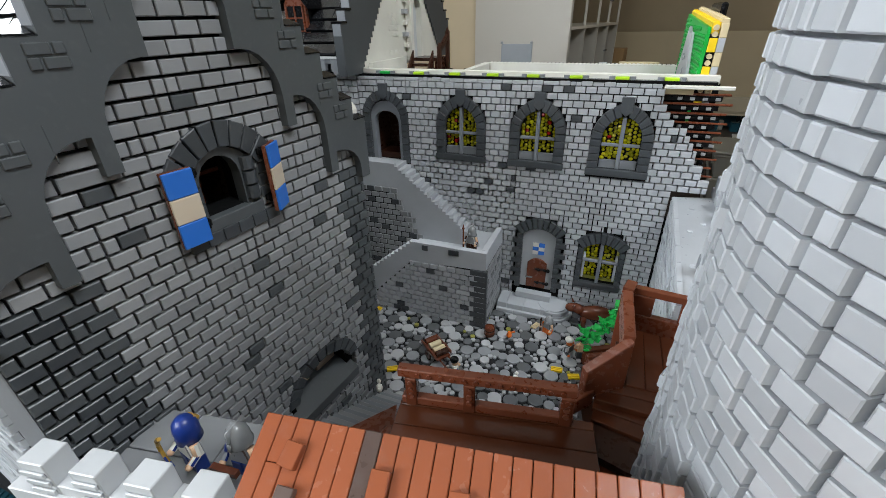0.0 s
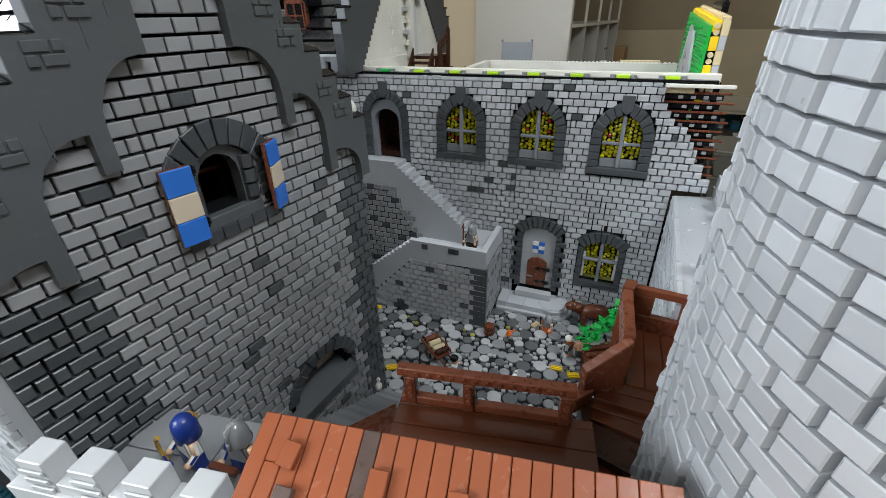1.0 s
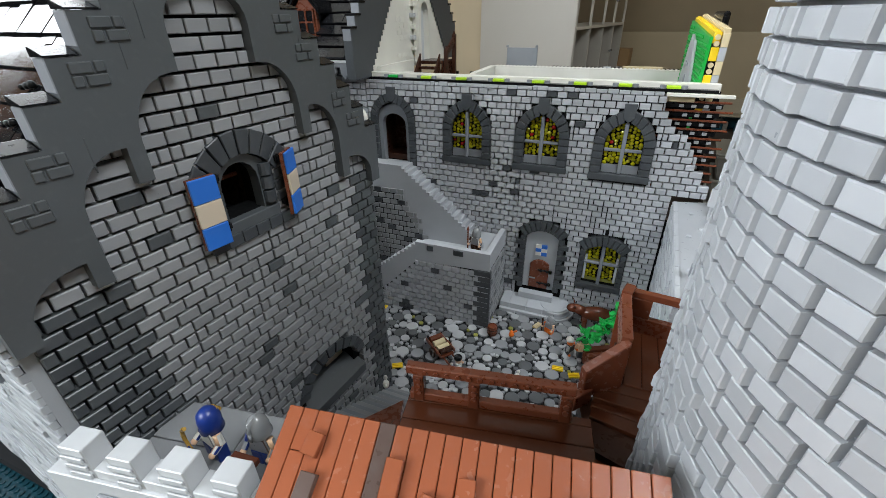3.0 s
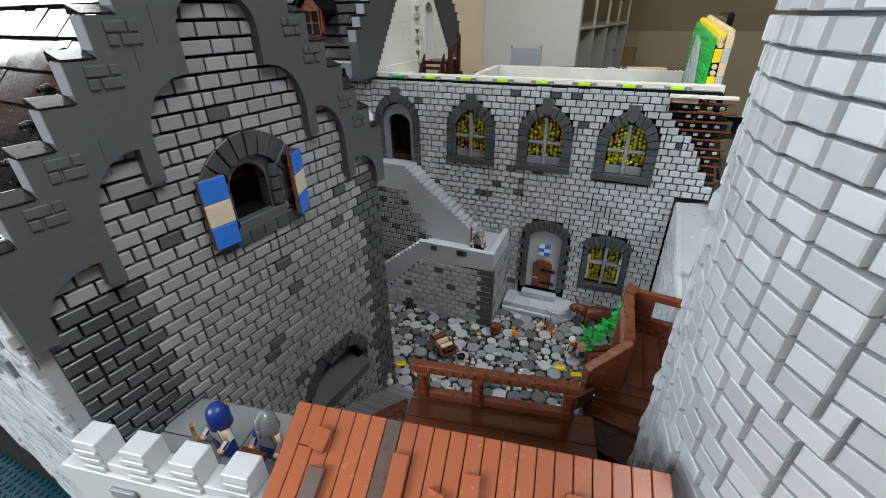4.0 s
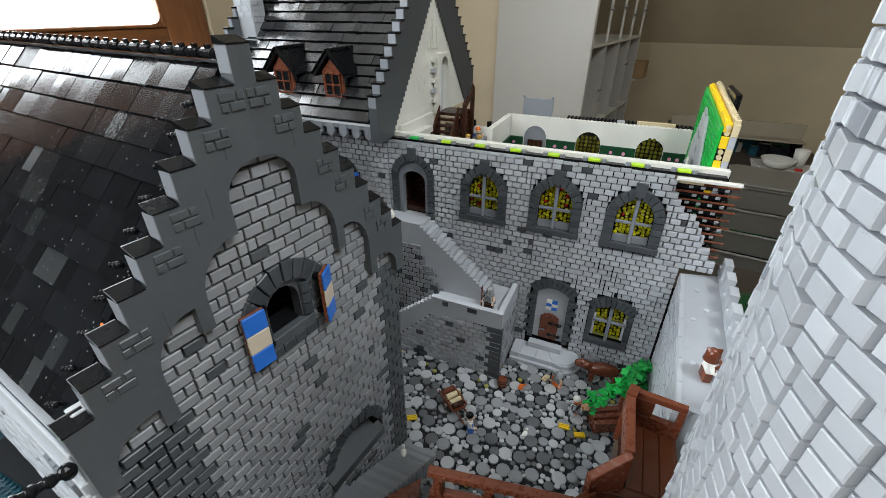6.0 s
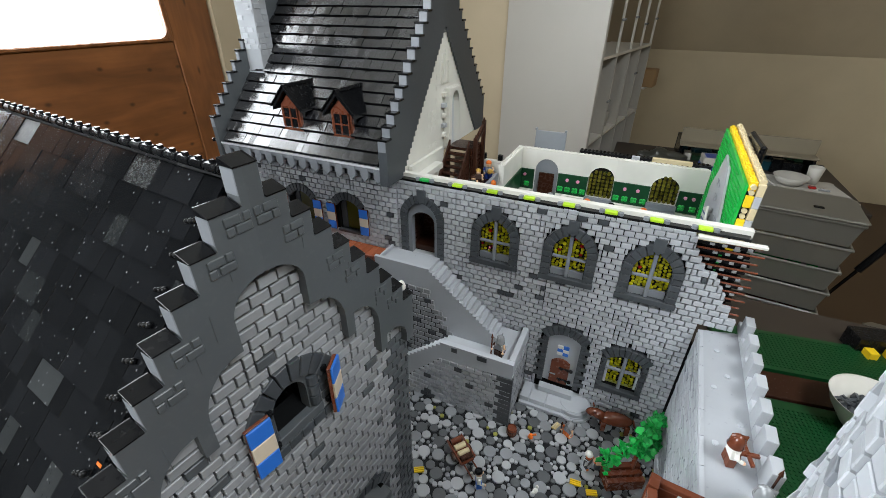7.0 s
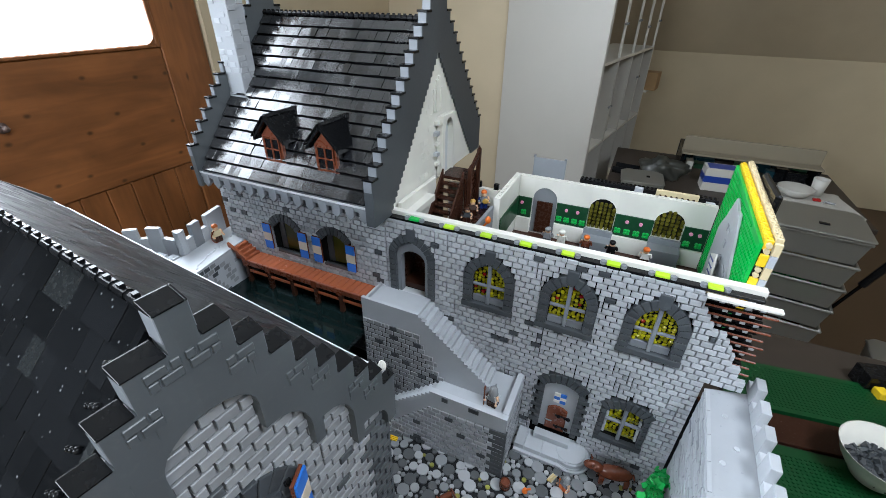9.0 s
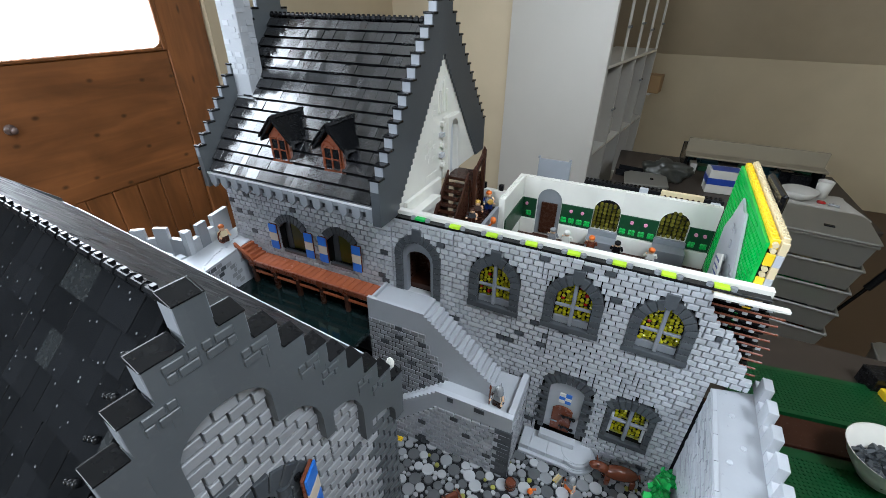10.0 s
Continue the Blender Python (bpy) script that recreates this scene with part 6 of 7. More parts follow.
# ---- table top beside the castle: green baseplates, brown strip, bowl of grey bricks ----


def studded(bm, x0, x1, y0, y1, z, pitch=0.008, r=0.0024, h=0.0017, keep=None, seg=6):
    nx, ny = int((x1 - x0) / pitch), int((y1 - y0) / pitch)
    for i in range(nx):
        for j in range(ny):
            x, y = x0 + (i + 0.5) * pitch, y0 + (j + 0.5) * pitch
            if keep is None or keep(x, y):
                ring = [(x + r * math.cos(2 * math.pi * k / seg), y + r * math.sin(2 * math.pi * k / seg)) for k in range(seg)]
                lo = [bm.verts.new((p[0], p[1], z)) for p in ring]
                hi = [bm.verts.new((p[0], p[1], z + h)) for p in ring]
                bm.faces.new(hi)
                for k in range(seg):
                    bm.faces.new((lo[k], lo[(k + 1) % seg], hi[(k + 1) % seg], hi[k]))
    return bm


plate = thing("green_baseplate", "green studded baseplate lying on the table", "baseplate", pose(0.26, 0.50, -0.0295, 0, 0, 8))
part("plate", boxes((0.02, 0.46, -0.15, 0.415, 0, 0.004)), SHADED_GREEN, plate)
part("studs", studded(bmesh.new(), 0.03, 0.45, 0.10, 0.40, 0.004), SHADED_GREEN, plate, kind="stuff")
plate = thing("green_baseplate", "green studded baseplate behind a brown strip on the table", "baseplate", pose(0.26, 0.50, -0.0295, 0, 0, 8))
part("plate", boxes((0.10, 0.46, 0.50, 0.64, 0, 0.012)), SHADED_GREEN, plate)
part("studs", studded(bmesh.new(), 0.11, 0.45, 0.51, 0.63, 0.012), SHADED_GREEN, plate, kind="stuff")
single("brown_strip", boxes((-0.03, 0.50, 0.42, 0.495, 0, 0.008), bevel=0.001), DARK_BROWN, "dark brown strip between green baseplates", "plate", pose(0.26, 0.50, -0.0295, 0, 0, 8))
blk = thing("black_beam_model", "black beams with yellow bricks at the table edge", "toy model", pose(0.60, 1.18, -0.029, 0, 0, 14))
part("beam", boxes((-0.03, 0.30, 0.0, 0.05, 0.0, 0.045), bevel=0.001), BLACK, blk)
for i in range(5):
    part("yellow_brick", boxes((-0.02 + i * 0.042, 0.0 + i * 0.042, -0.028, -0.004, 0.0, 0.028), bevel=0.001), YELLOW, blk)
m = bmesh.new()
lathe(m, [(0.026, 0.0), (0.034, 0.003), (0.060, 0.040), (0.069, 0.064), (0.0712, 0.065), (0.067, 0.062), (0.057, 0.038), (0.030, 0.006)], (0.514, 0.930, -0.025), 48)
single("white_bowl", m, WHITE, "white bowl with loose grey bricks on the baseplate", "bowl", smooth=True)
m = bmesh.new()
r = random.Random(3)
for i in range(150):
    a, q = r.uniform(0, 6.28), 0.046 * math.sqrt(r.random())
    box(m, -0.006, 0.006, -0.004, 0.004, -0.003, 0.003, m=Matrix.Translation((0.514 + q * math.cos(a), 0.930 + q * math.sin(a), 0.000 + r.random() * 0.012)) @ Euler((r.uniform(0, 3), r.uniform(0, 3), r.uniform(0, 3))).to_matrix().to_4x4())
ob = single("loose_bricks", m, DARK_GREY, "heap of loose dark grey bricks in the bowl", "bricks", kind="stuff")
water = thing("water_baseplate", "dark teal studded water plate below the outer wall", "baseplate", kind="structure")
part("plate", boxes((-1.10, 0.10, -0.30, 0.158, -0.0295, -0.021)), TEAL, water)
part("studs", studded(bmesh.new(), -0.75, -0.35, -0.06, 0.155, -0.021, pitch=0.010, r=0.0035), TEAL, water, kind="stuff")
part("stack_of_plates", boxes((-1.10, -0.75, 0.1582, 0.42, -0.0295, -0.021)), TEAL, water)

# ---- the great hall behind the north wall, open from above ----
HF, HB = 0.262, 1.045
hall = thing("great_hall", "open hall with white walls and dark green dado", "hall", kind="structure")
part("hall_floor", boxes((-0.365, 0.150, NY + 0.0185, HB, HF - 0.01, HF)), DARK_BROWN, hall)
part("hall_base", boxes((-0.365, 0.150, NY + 0.0185, HB + 0.01, 0.0, HF - 0.0105)), JOINT, hall)
bm = bmesh.new()
core_band(bm, -0.222, 0.152, HF, 0.392, [(-0.163, 0.026, HF, 0.345, 0.372), (-0.044, 0.026, 0.303, 0.345, 0.370), (0.082, 0.026, 0.312, 0.345, 0.368)], HB, HB + 0.012)
part("back_wall", bm, WHITE, hall, "white back wall")
m = bmesh.new()
for i in range(47):
    tube(m, (-0.218 + i * 0.0079, HB + 0.006, 0.392), (-0.218 + i * 0.0079, HB + 0.006, 0.3937), 0.0025, seg=8)
part("top_studs", m, WHITE, hall, kind="stuff")
for a, b in ((-0.221, -0.190), (-0.136, -0.071), (-0.017, 0.055), (0.109, 0.151)):
    part("dado", boxes((a, b, HB - 0.003, HB - 0.0003, 0.298, 0.345), bevel=0.0004), DEEP_GREEN, hall, "dark green dado panel")
    part("skirting", boxes((a, b, HB - 0.008, HB - 0.0003, HF + 0.0005, 0.297), bevel=0.0004), WHITE, hall)
    n = max(1, int((b - a) / 0.016))
    for i in range(n):
        x = a + (i + 0.5) * (b - a) / n
        lf = bmesh.new()
        for q in range(4):
            ball(lf, (x + 0.004 * math.cos(q * 1.57 + 0.8), HB - 0.0045, 0.310 + 0.004 * math.sin(q * 1.57 + 0.8)), 0.0036, 1, 0.5, 1, 8, 5)
        part("leaf_ornament", lf, GREEN, hall, "bright green leaf ornament")
    for i in range(2 if b - a > 0.04 else 1):
        lf = bmesh.new()
        tube(lf, (a + (b - a) * (0.33 + 0.36 * i), HB - 0.0032, 0.332), (a + (b - a) * (0.33 + 0.36 * i), HB - 0.0065, 0.332), 0.0034, seg=10)
        part("flower_ornament", lf, PINK, hall, "pink round flower")
# arched door and two windows with seats
m = bmesh.new()
c = -0.163
prism(m, [(c - 0.026, HF + 0.0005), (c - 0.026, 0.345)] + arc(c, 0.345, 0.026, 180, 0, 10, 0.026)[1:-1] + [(c + 0.026, 0.345), (c + 0.026, HF + 0.0005)], HB + 0.003, HB + 0.0115)
part("door_arch", m, FRAME_GREY, hall, "grey arched door panel")
part("hall_door", boxes((c - 0.016, c + 0.018, HB - 0.001, HB + 0.0028, HF + 0.004, 0.340), bevel=0.0006), DARK_BROWN, hall, "dark brown door")
for c, z0 in ((-0.044, 0.303), (0.082, 0.312)):
    b = bmesh.new()
    for i in range(6):
        for j in range(7):
            x, z = c - 0.0218 + i * 0.0087, z0 + 0.004 + j * 0.0085
            if z < 0.345 or ((x - c) / 0.025) ** 2 + ((z - 0.345) / 0.024) ** 2 < 1:
                tube(b, (x, HB + 0.004, z), (x, HB - 0.002, z), 0.0041, 0.0034, seg=8)
    part("hall_window", b, GLASS_OLIVE, hall, "arched window of clear yellow studs")
    part("window_seat", boxes((c - 0.029, c + 0.029, HB - 0.040, HB - 0.0085, HF + 0.0005, z0 - 0.012), (c - 0.029, c + 0.029, HB - 0.0083, HB - 0.001, HF + 0.0005, z0 - 0.001), bevel=0.0006), FRAME_GREY, hall, "grey window seat")
# west end: white return, grey partition, small gallery room
part("return_wall", boxes((-0.2345, -0.2225, 0.905, HB + 0.012, HF, 0.392), bevel=0.0004), WHITE, hall)
m = bmesh.new()
for i in range(17):
    tube(m, (-0.2285, 0.912 + i * 0.0079, 0.392), (-0.2285, 0.912 + i * 0.0079, 0.3937), 0.0025, seg=8)
part("top_studs", m, WHITE, hall, kind="stuff")
part("side_dado", boxes((-0.2222, -0.2195, 0.912, HB - 0.004, 0.298, 0.345)), DEEP_GREEN, hall)
part("partition", boxes((-0.240, -0.2335, NY + 0.028, 0.904, HF, 0.375), bevel=0.0005), FRAME_GREY, hall, "grey partition wall")
part("minstrel_back", boxes((-0.365, -0.235, 0.985, 0.995, HF, 0.372), bevel=0.0004), WHITE, hall)
part("minstrel_side", boxes((-0.362, -0.354, NY + 0.028, 0.90, HF, 0.415), bevel=0.0004), WHITE, hall)
part("minstrel_ledge", boxes((-0.3535, -0.337, NY + 0.030, 0.86, 0.385, 0.397), bevel=0.0004), WHITE, hall)
for x, mat in ((-0.335, BLACK), (-0.30, BLACK), (-0.262, BLACK)):
    part("post_stub", boxes((x, x + 0.010, 0.986, 0.994, 0.3723, 0.385), bevel=0.0005), mat, hall)
# dark brown stairs up to the gable niche
sw = thing("hall_stairs", "dark brown wooden stairs up to the gable niche", "stairs")
for i in range(8):
    part("tread", boxes((-0.349, -0.309, 0.842 + i * 0.0100, 0.853 + i * 0.0100, 0.318 + i * 0.0110, 0.3230 + i * 0.0110), bevel=0.0005), DARK_BROWN, sw)
for x in (-0.3525, -0.3088):
    part("stringer", prism(bmesh.new(), [(0.838, 0.262), (0.838, 0.328), (0.925, 0.424), (0.925, 0.262)], x, x + 0.0032, "yz"), DARK_BROWN, sw)
part("landing", boxes((-0.356, -0.300, 0.9255, 0.984, 0.404, 0.410), bevel=0.0006), DARK_BROWN, sw)
part("skirt", boxes((-0.3045, -0.3005, 0.9255, 0.984, 0.330, 0.4038), bevel=0.0005), DARK_BROWN, sw)
for y, z in ((0.928, 0.432), (0.975, 0.458)):
    b = boxes((-0.2998, -0.2918, y, y + 0.008, HF + 0.0005, z), bevel=0.0008)
    tube(b, (-0.2958, y + 0.004, z), (-0.2958, y + 0.004, z + 0.006), 0.0032, 0.0012, seg=8)
    part("post", b, DARK_BROWN, sw)
part("handrail", prism(bmesh.new(), [(0.936, 0.420), (0.936, 0.431), (0.975, 0.452), (0.975, 0.441)], -0.2988, -0.2932, "yz"), DARK_BROWN, sw)
# tables along the hall
for x in (-0.10, 0.02, 0.10):
    t = thing("trestle_table", "long dark brown feast table in the hall", "table", group="hall tables")
    part("tabletop", boxes((x - 0.035, x + 0.035, 0.905, 0.935, HF + 0.020, HF + 0.0235), bevel=0.0005), DARK_BROWN, t)
    for s in (-1, 1):
        part("leg", boxes((x + s * 0.028 - 0.002, x + s * 0.028 + 0.002, 0.91, 0.93, HF + 0.0003, HF + 0.0198)), DARK_BROWN, t)
# things behind the hall wall
single("grey_wall_piece", boxes((-0.202, -0.134, 1.066, 1.071, 0.365, 0.428), (-0.204, -0.199, 1.065, 1.072, 0.428, 0.433), (-0.139, -0.134, 1.065, 1.072, 0.428, 0.433), bevel=0.0008), FRAME_GREY, "grey wall panel standing behind the hall", "panel")
b = boxes((-0.104, 0.158, 1.090, 1.106, 0.0, 0.388), bevel=0.0006)
beam = thing("black_studded_beam", "black studded beam behind the hall with tan and grey bricks", "beam")
part("beam", b, BLACK, beam)
m = bmesh.new()
for i in range(32):
    for j in range(2):
        tube(m, (-0.1 + i * 0.0081, 1.094 + j * 0.008, 0.388), (-0.1 + i * 0.0081, 1.094 + j * 0.008, 0.3898), 0.0025, seg=8)
part("studs", m, BLACK, beam, kind="stuff")
part("tan_brick", boxes((0.046, 0.122, 1.080, 1.0895, 0.376, 0.394), bevel=0.0006), TAN, beam)
m = bmesh.new()
for i in range(7):
    tube(m, (0.054 + i * 0.010, 1.0797, 0.384), (0.054 + i * 0.010, 1.0785, 0.384), 0.0028, seg=8)
part("tan_pins", m, DARK_BROWN, beam)
for x, z in ((-0.052, 0.376), (0.078, 0.368)):
    m = bmesh.new()
    tube(m, (x, 1.0897, z), (x, 1.0865, z), 0.0034, seg=12)
    part("blue_pin", m, BLUE, beam, "bright blue pin")
part("grey_brick", boxes((0.006, 0.022, 1.080, 1.0895, 0.376, 0.392), bevel=0.0006), LIGHT_GREY, beam)
part("grey_brick", boxes((0.136, 0.152, 1.080, 1.0895, 0.372, 0.384), bevel=0.0006), PALE_GREY, beam)

# green and yellow east end of the hall
ee = thing("hall_end_wall", "green studded wall panel backed with yellow and tan bricks", "wall panel")
gy0, gy1 = 0.760, 1.030
part("green_plate", prism(bmesh.new(), [(gy0, 0.27), (gy0 + 0.004, 0.464), (gy1, 0.479), (gy1, 0.27)], 0.1505, 0.1545, "yz"), GREEN, ee, "bright green studded plate")
m = bmesh.new()
for i in range(33):
    for j in range(26):
        y, z = gy0 + 0.006 + i * 0.008, 0.285 + j * 0.008
        if z < 0.458 + (y - gy0) * 0.055:
            tube(m, (0.1505, y, z), (0.1488, y, z), 0.0025, seg=6)
part("studs", m, GREEN, ee, kind="stuff")
k = 0
for i in range(17):
    y = gy0 + 0.004 + i * 0.0157
    zt = 0.466 + (y - gy0) * 0.055
    b = boxes((0.155, 0.1645, y, y + 0.0152, zt - 0.010, zt + 0.004), bevel=0.0006)
    tube(b, (0.1598, y + 0.0038, zt + 0.004), (0.1598, y + 0.0038, zt + 0.0057), 0.0025, seg=10)
    tube(b, (0.1598, y + 0.0114, zt + 0.004), (0.1598, y + 0.0114, zt + 0.0057), 0.0025, seg=10)
    part("yellow_brick", b, YELLOW, ee)
    b = boxes((0.1650, 0.1735, y, y + 0.0152, zt - 0.012, zt + 0.008), bevel=0.0006)
    tube(b, (0.1692, y + 0.004, zt + 0.008), (0.1692, y + 0.004, zt + 0.0097), 0.0025, seg=8)
    tube(b, (0.1692, y + 0.012, zt + 0.008), (0.1692, y + 0.012, zt + 0.0097), 0.0025, seg=8)
    part("tan_brick", b, TAN, ee)
for j in range(6):
    z0, z1 = 0.366 + j * 0.0172, 0.3829 + j * 0.0172
    if j % 2 == 0:
        part("yellow_brick", boxes((0.155, 0.1645, gy0 - 0.001, gy0 + 0.003, z0, z1), bevel=0.0005), YELLOW, ee)
    else:
        b = bmesh.new()
        for q in range(2):
            tube(b, (0.1598, gy0 + 0.004, z0 + 0.004 + q * 0.008), (0.1598, gy0 - 0.001, z0 + 0.004 + q * 0.008), 0.0034, seg=12)
        part("tan_round", b, TAN, ee)
    part("end_brick", boxes((0.1650, 0.1735, gy0 - 0.0015, gy0 + 0.0035, z0, z1), bevel=0.0005), (LIGHT_GREY, TAN)[j % 2], ee)
part("fill", boxes((0.156, 0.1730, gy0 + 0.0045, gy1, 0.27, 0.452)), BLACK, ee)
part("black_motor", boxes((0.1740, 0.1830, 0.86, 0.96, 0.455, 0.494), bevel=0.003), BLACK, ee, "black ribbed block")
part("rock_panel", prism(bmesh.new(), [(0.768, 0.290), (0.768, 0.335), (0.800, 0.372), (0.815, 0.380), (0.872, 0.455), (0.890, 0.452), (0.917, 0.462), (0.940, 0.420), (0.963, 0.394), (0.955, 0.290)], 0.1445, 0.1487, "yz", bevel=0.0006), LIGHT_GREY, ee, "grey rock-like panel")
rr = random.Random(9)
for i in range(34):
    y = 0.785 + rr.random() * 0.16
    z = 0.300 + rr.random() * max(0.01, min((y - 0.76) * 1.15, 0.120))
    part("rock_plate", boxes((0.1425, 0.1443, y, y + 0.006 + rr.random() * 0.014, z, z + 0.004 + rr.random() * 0.010), bevel=0.0005), (LIGHT_GREY, FRAME_GREY, LIGHT_GREY)[i % 3], ee)
sb = thing("striped_board", "white board with slanting blue stripes leaning in the hall", "board", Matrix.Translation((0.132, 0.792, HF + 0.0006)) @ Matrix.Rotation(radians(-26), 4, "X"))
part("board", boxes((0.0, 0.003, 0.0, 0.034, 0.0, 0.145), bevel=0.0006), WHITE, sb)
for i in range(13):
    z = 0.006 + i * 0.0104
    part("stripe", prism(bmesh.new(), [(0.003, z), (0.003, z + 0.003), (0.031, z + 0.011), (0.031, z + 0.008)], -0.0006, -0.0002, "yz"), NAVY, sb, "blue stripe")

# ---- timber gallery along the house ----
gal = thing("timber_gallery", "reddish brown timber gallery on posts along the house wall", "gallery")
for i in range(22):
    x = -0.685 + i * 0.0135
    part("floor_board", boxes((x, x + 0.0132, 0.695, NY - 0.003, 0.244, 0.2480), bevel=0.0006), ROOF_BROWN, gal)
part("edge_beam", boxes((-0.686, -0.388, 0.690, 0.6945, 0.238, 0.2495), bevel=0.0007), RED_BROWN, gal)
for i in range(6):
    x = -0.688 + i * 0.0585
    part("post", boxes((x - 0.004, x + 0.004, 0.6905, 0.699, 0.190, 0.2378), bevel=0.0006), DARK_BROWN, gal)
    part("post_head", boxes((x - 0.006, x + 0.006, 0.688, 0.6898, 0.236, 0.2515), bevel=0.0006), RED_BROWN, gal)
for i in range(5):
    x = -0.683 + i * 0.0585
    part("lower_rail", boxes((x, x + 0.0485, 0.6912, 0.6945, 0.222, 0.2275), bevel=0.0005), ROOF_BROWN, gal)
for i in range(4):
    part("step", boxes((-0.695 - i * 0.0095, -0.686 - i * 0.0095, 0.698, NY - 0.004, 0.2400, 0.2515 + i * 0.0055), bevel=0.0005), ROOF_BROWN, gal)
part("stair_rail", prism(bmesh.new(), [(-0.728, 0.280), (-0.728, 0.272), (-0.684, 0.246), (-0.684, 0.254)], 0.690, 0.695), ROOF_BROWN, gal)

# ---- west rampart ----
wr = thing("rampart_west", "pale grey rampart corner with crenels beyond the gallery", "rampart", kind="structure")
WALK = [(-0.706, 0.600), (-0.7265, 0.731), (-0.752, 0.731), (-0.752, 0.790), (-0.806, 0.790), (-0.778, 0.632), (-0.800, 0.560), (-0.720, 0.550)]
part("body", prism(bmesh.new(), [(x, y) for x, y in WALK], -0.02, 0.2655, "xy"), LIGHT_GREY, wr)
part("walk", prism(bmesh.new(), WALK, 0.2657, 0.2690, "xy", bevel=0.0005), LIGHT_GREY, wr, "smooth grey walkway")


def rampart_run(p, q, z1, mat=LIGHT_GREY, name="merlon", z0=0.05):
    p, q = Vector((p[0], p[1], 0)), Vector((q[0], q[1], 0))
    a = math.atan2((q - p).y, (q - p).x)
    part(name, boxes((0.0002, (q - p).length - 0.0002, 0.0, 0.010, z0, z1), bevel=0.0005), mat, wr, m=Matrix.Translation(p) @ Matrix.Rotation(a, 4, "Z"))


edge = [(-0.7785, 0.630), (-0.7825, 0.647), (-0.7865, 0.664), (-0.7920, 0.689), (-0.7965, 0.707), (-0.8080, 0.757)]
for i in range(5):
    rampart_run(edge[i], edge[i + 1], (0.319, 0.296)[i % 2], FRAME_GREY if i == 2 else LIGHT_GREY, ("merlon", "crenel_sill")[i % 2])
edge = [(-0.885, 0.590), (-0.866, 0.606), (-0.856, 0.616), (-0.831, 0.628), (-0.800, 0.633), (-0.7790, 0.630)]
for i in range(5):
    rampart_run(edge[i], edge[i + 1], (0.318, 0.296)[i % 2], LIGHT_GREY, ("merlon", "crenel_sill")[i % 2])
part("rubble", boxes((-0.825, -0.802, 0.596, 0.612, 0.24, 0.276), (-0.800, -0.782, 0.606, 0.622, 0.24, 0.272), (-0.850, -0.828, 0.590, 0.604, 0.24, 0.284), bevel=0.0006), LIGHT_GREY, wr, "loose grey blocks")
m = bmesh.new()
rr = random.Random(4)
for i in range(16):
    x, y = -0.765 + i * 0.0028 + rr.gauss(0, 0.003), 0.735 - i * 0.0085
    tube(m, (x, y, 0.269), (x, y, 0.2705), 0.0022, seg=8)
part("studs", m, LIGHT_GREY, wr)
# still black water under the gallery
single("moat_water", boxes((-0.705, -0.3895, 0.440, NY + 0.0045, 0.185, 0.196)), MOAT, "still black water below the timber gallery", "water", kind="structure")
# walls of the dark well under the gallery
well = thing("wall_well", "dark walls of the narrow yard under the gallery", "wall", kind="structure")
places = courses(0.0, 0.150, 0.10, 0.262, ROW, UNIT, rng)
lay(well, places, ROW, 0.004, GABLE_GREY, DARK_GREY, rng, lambda u, z: Matrix.Translation((-0.7045 - 0.158 * u, 0.590 + 0.988 * u, z)) @ Matrix.Rotation(radians(99), 4, "Z"), lambda u, z: True, share=0.2)

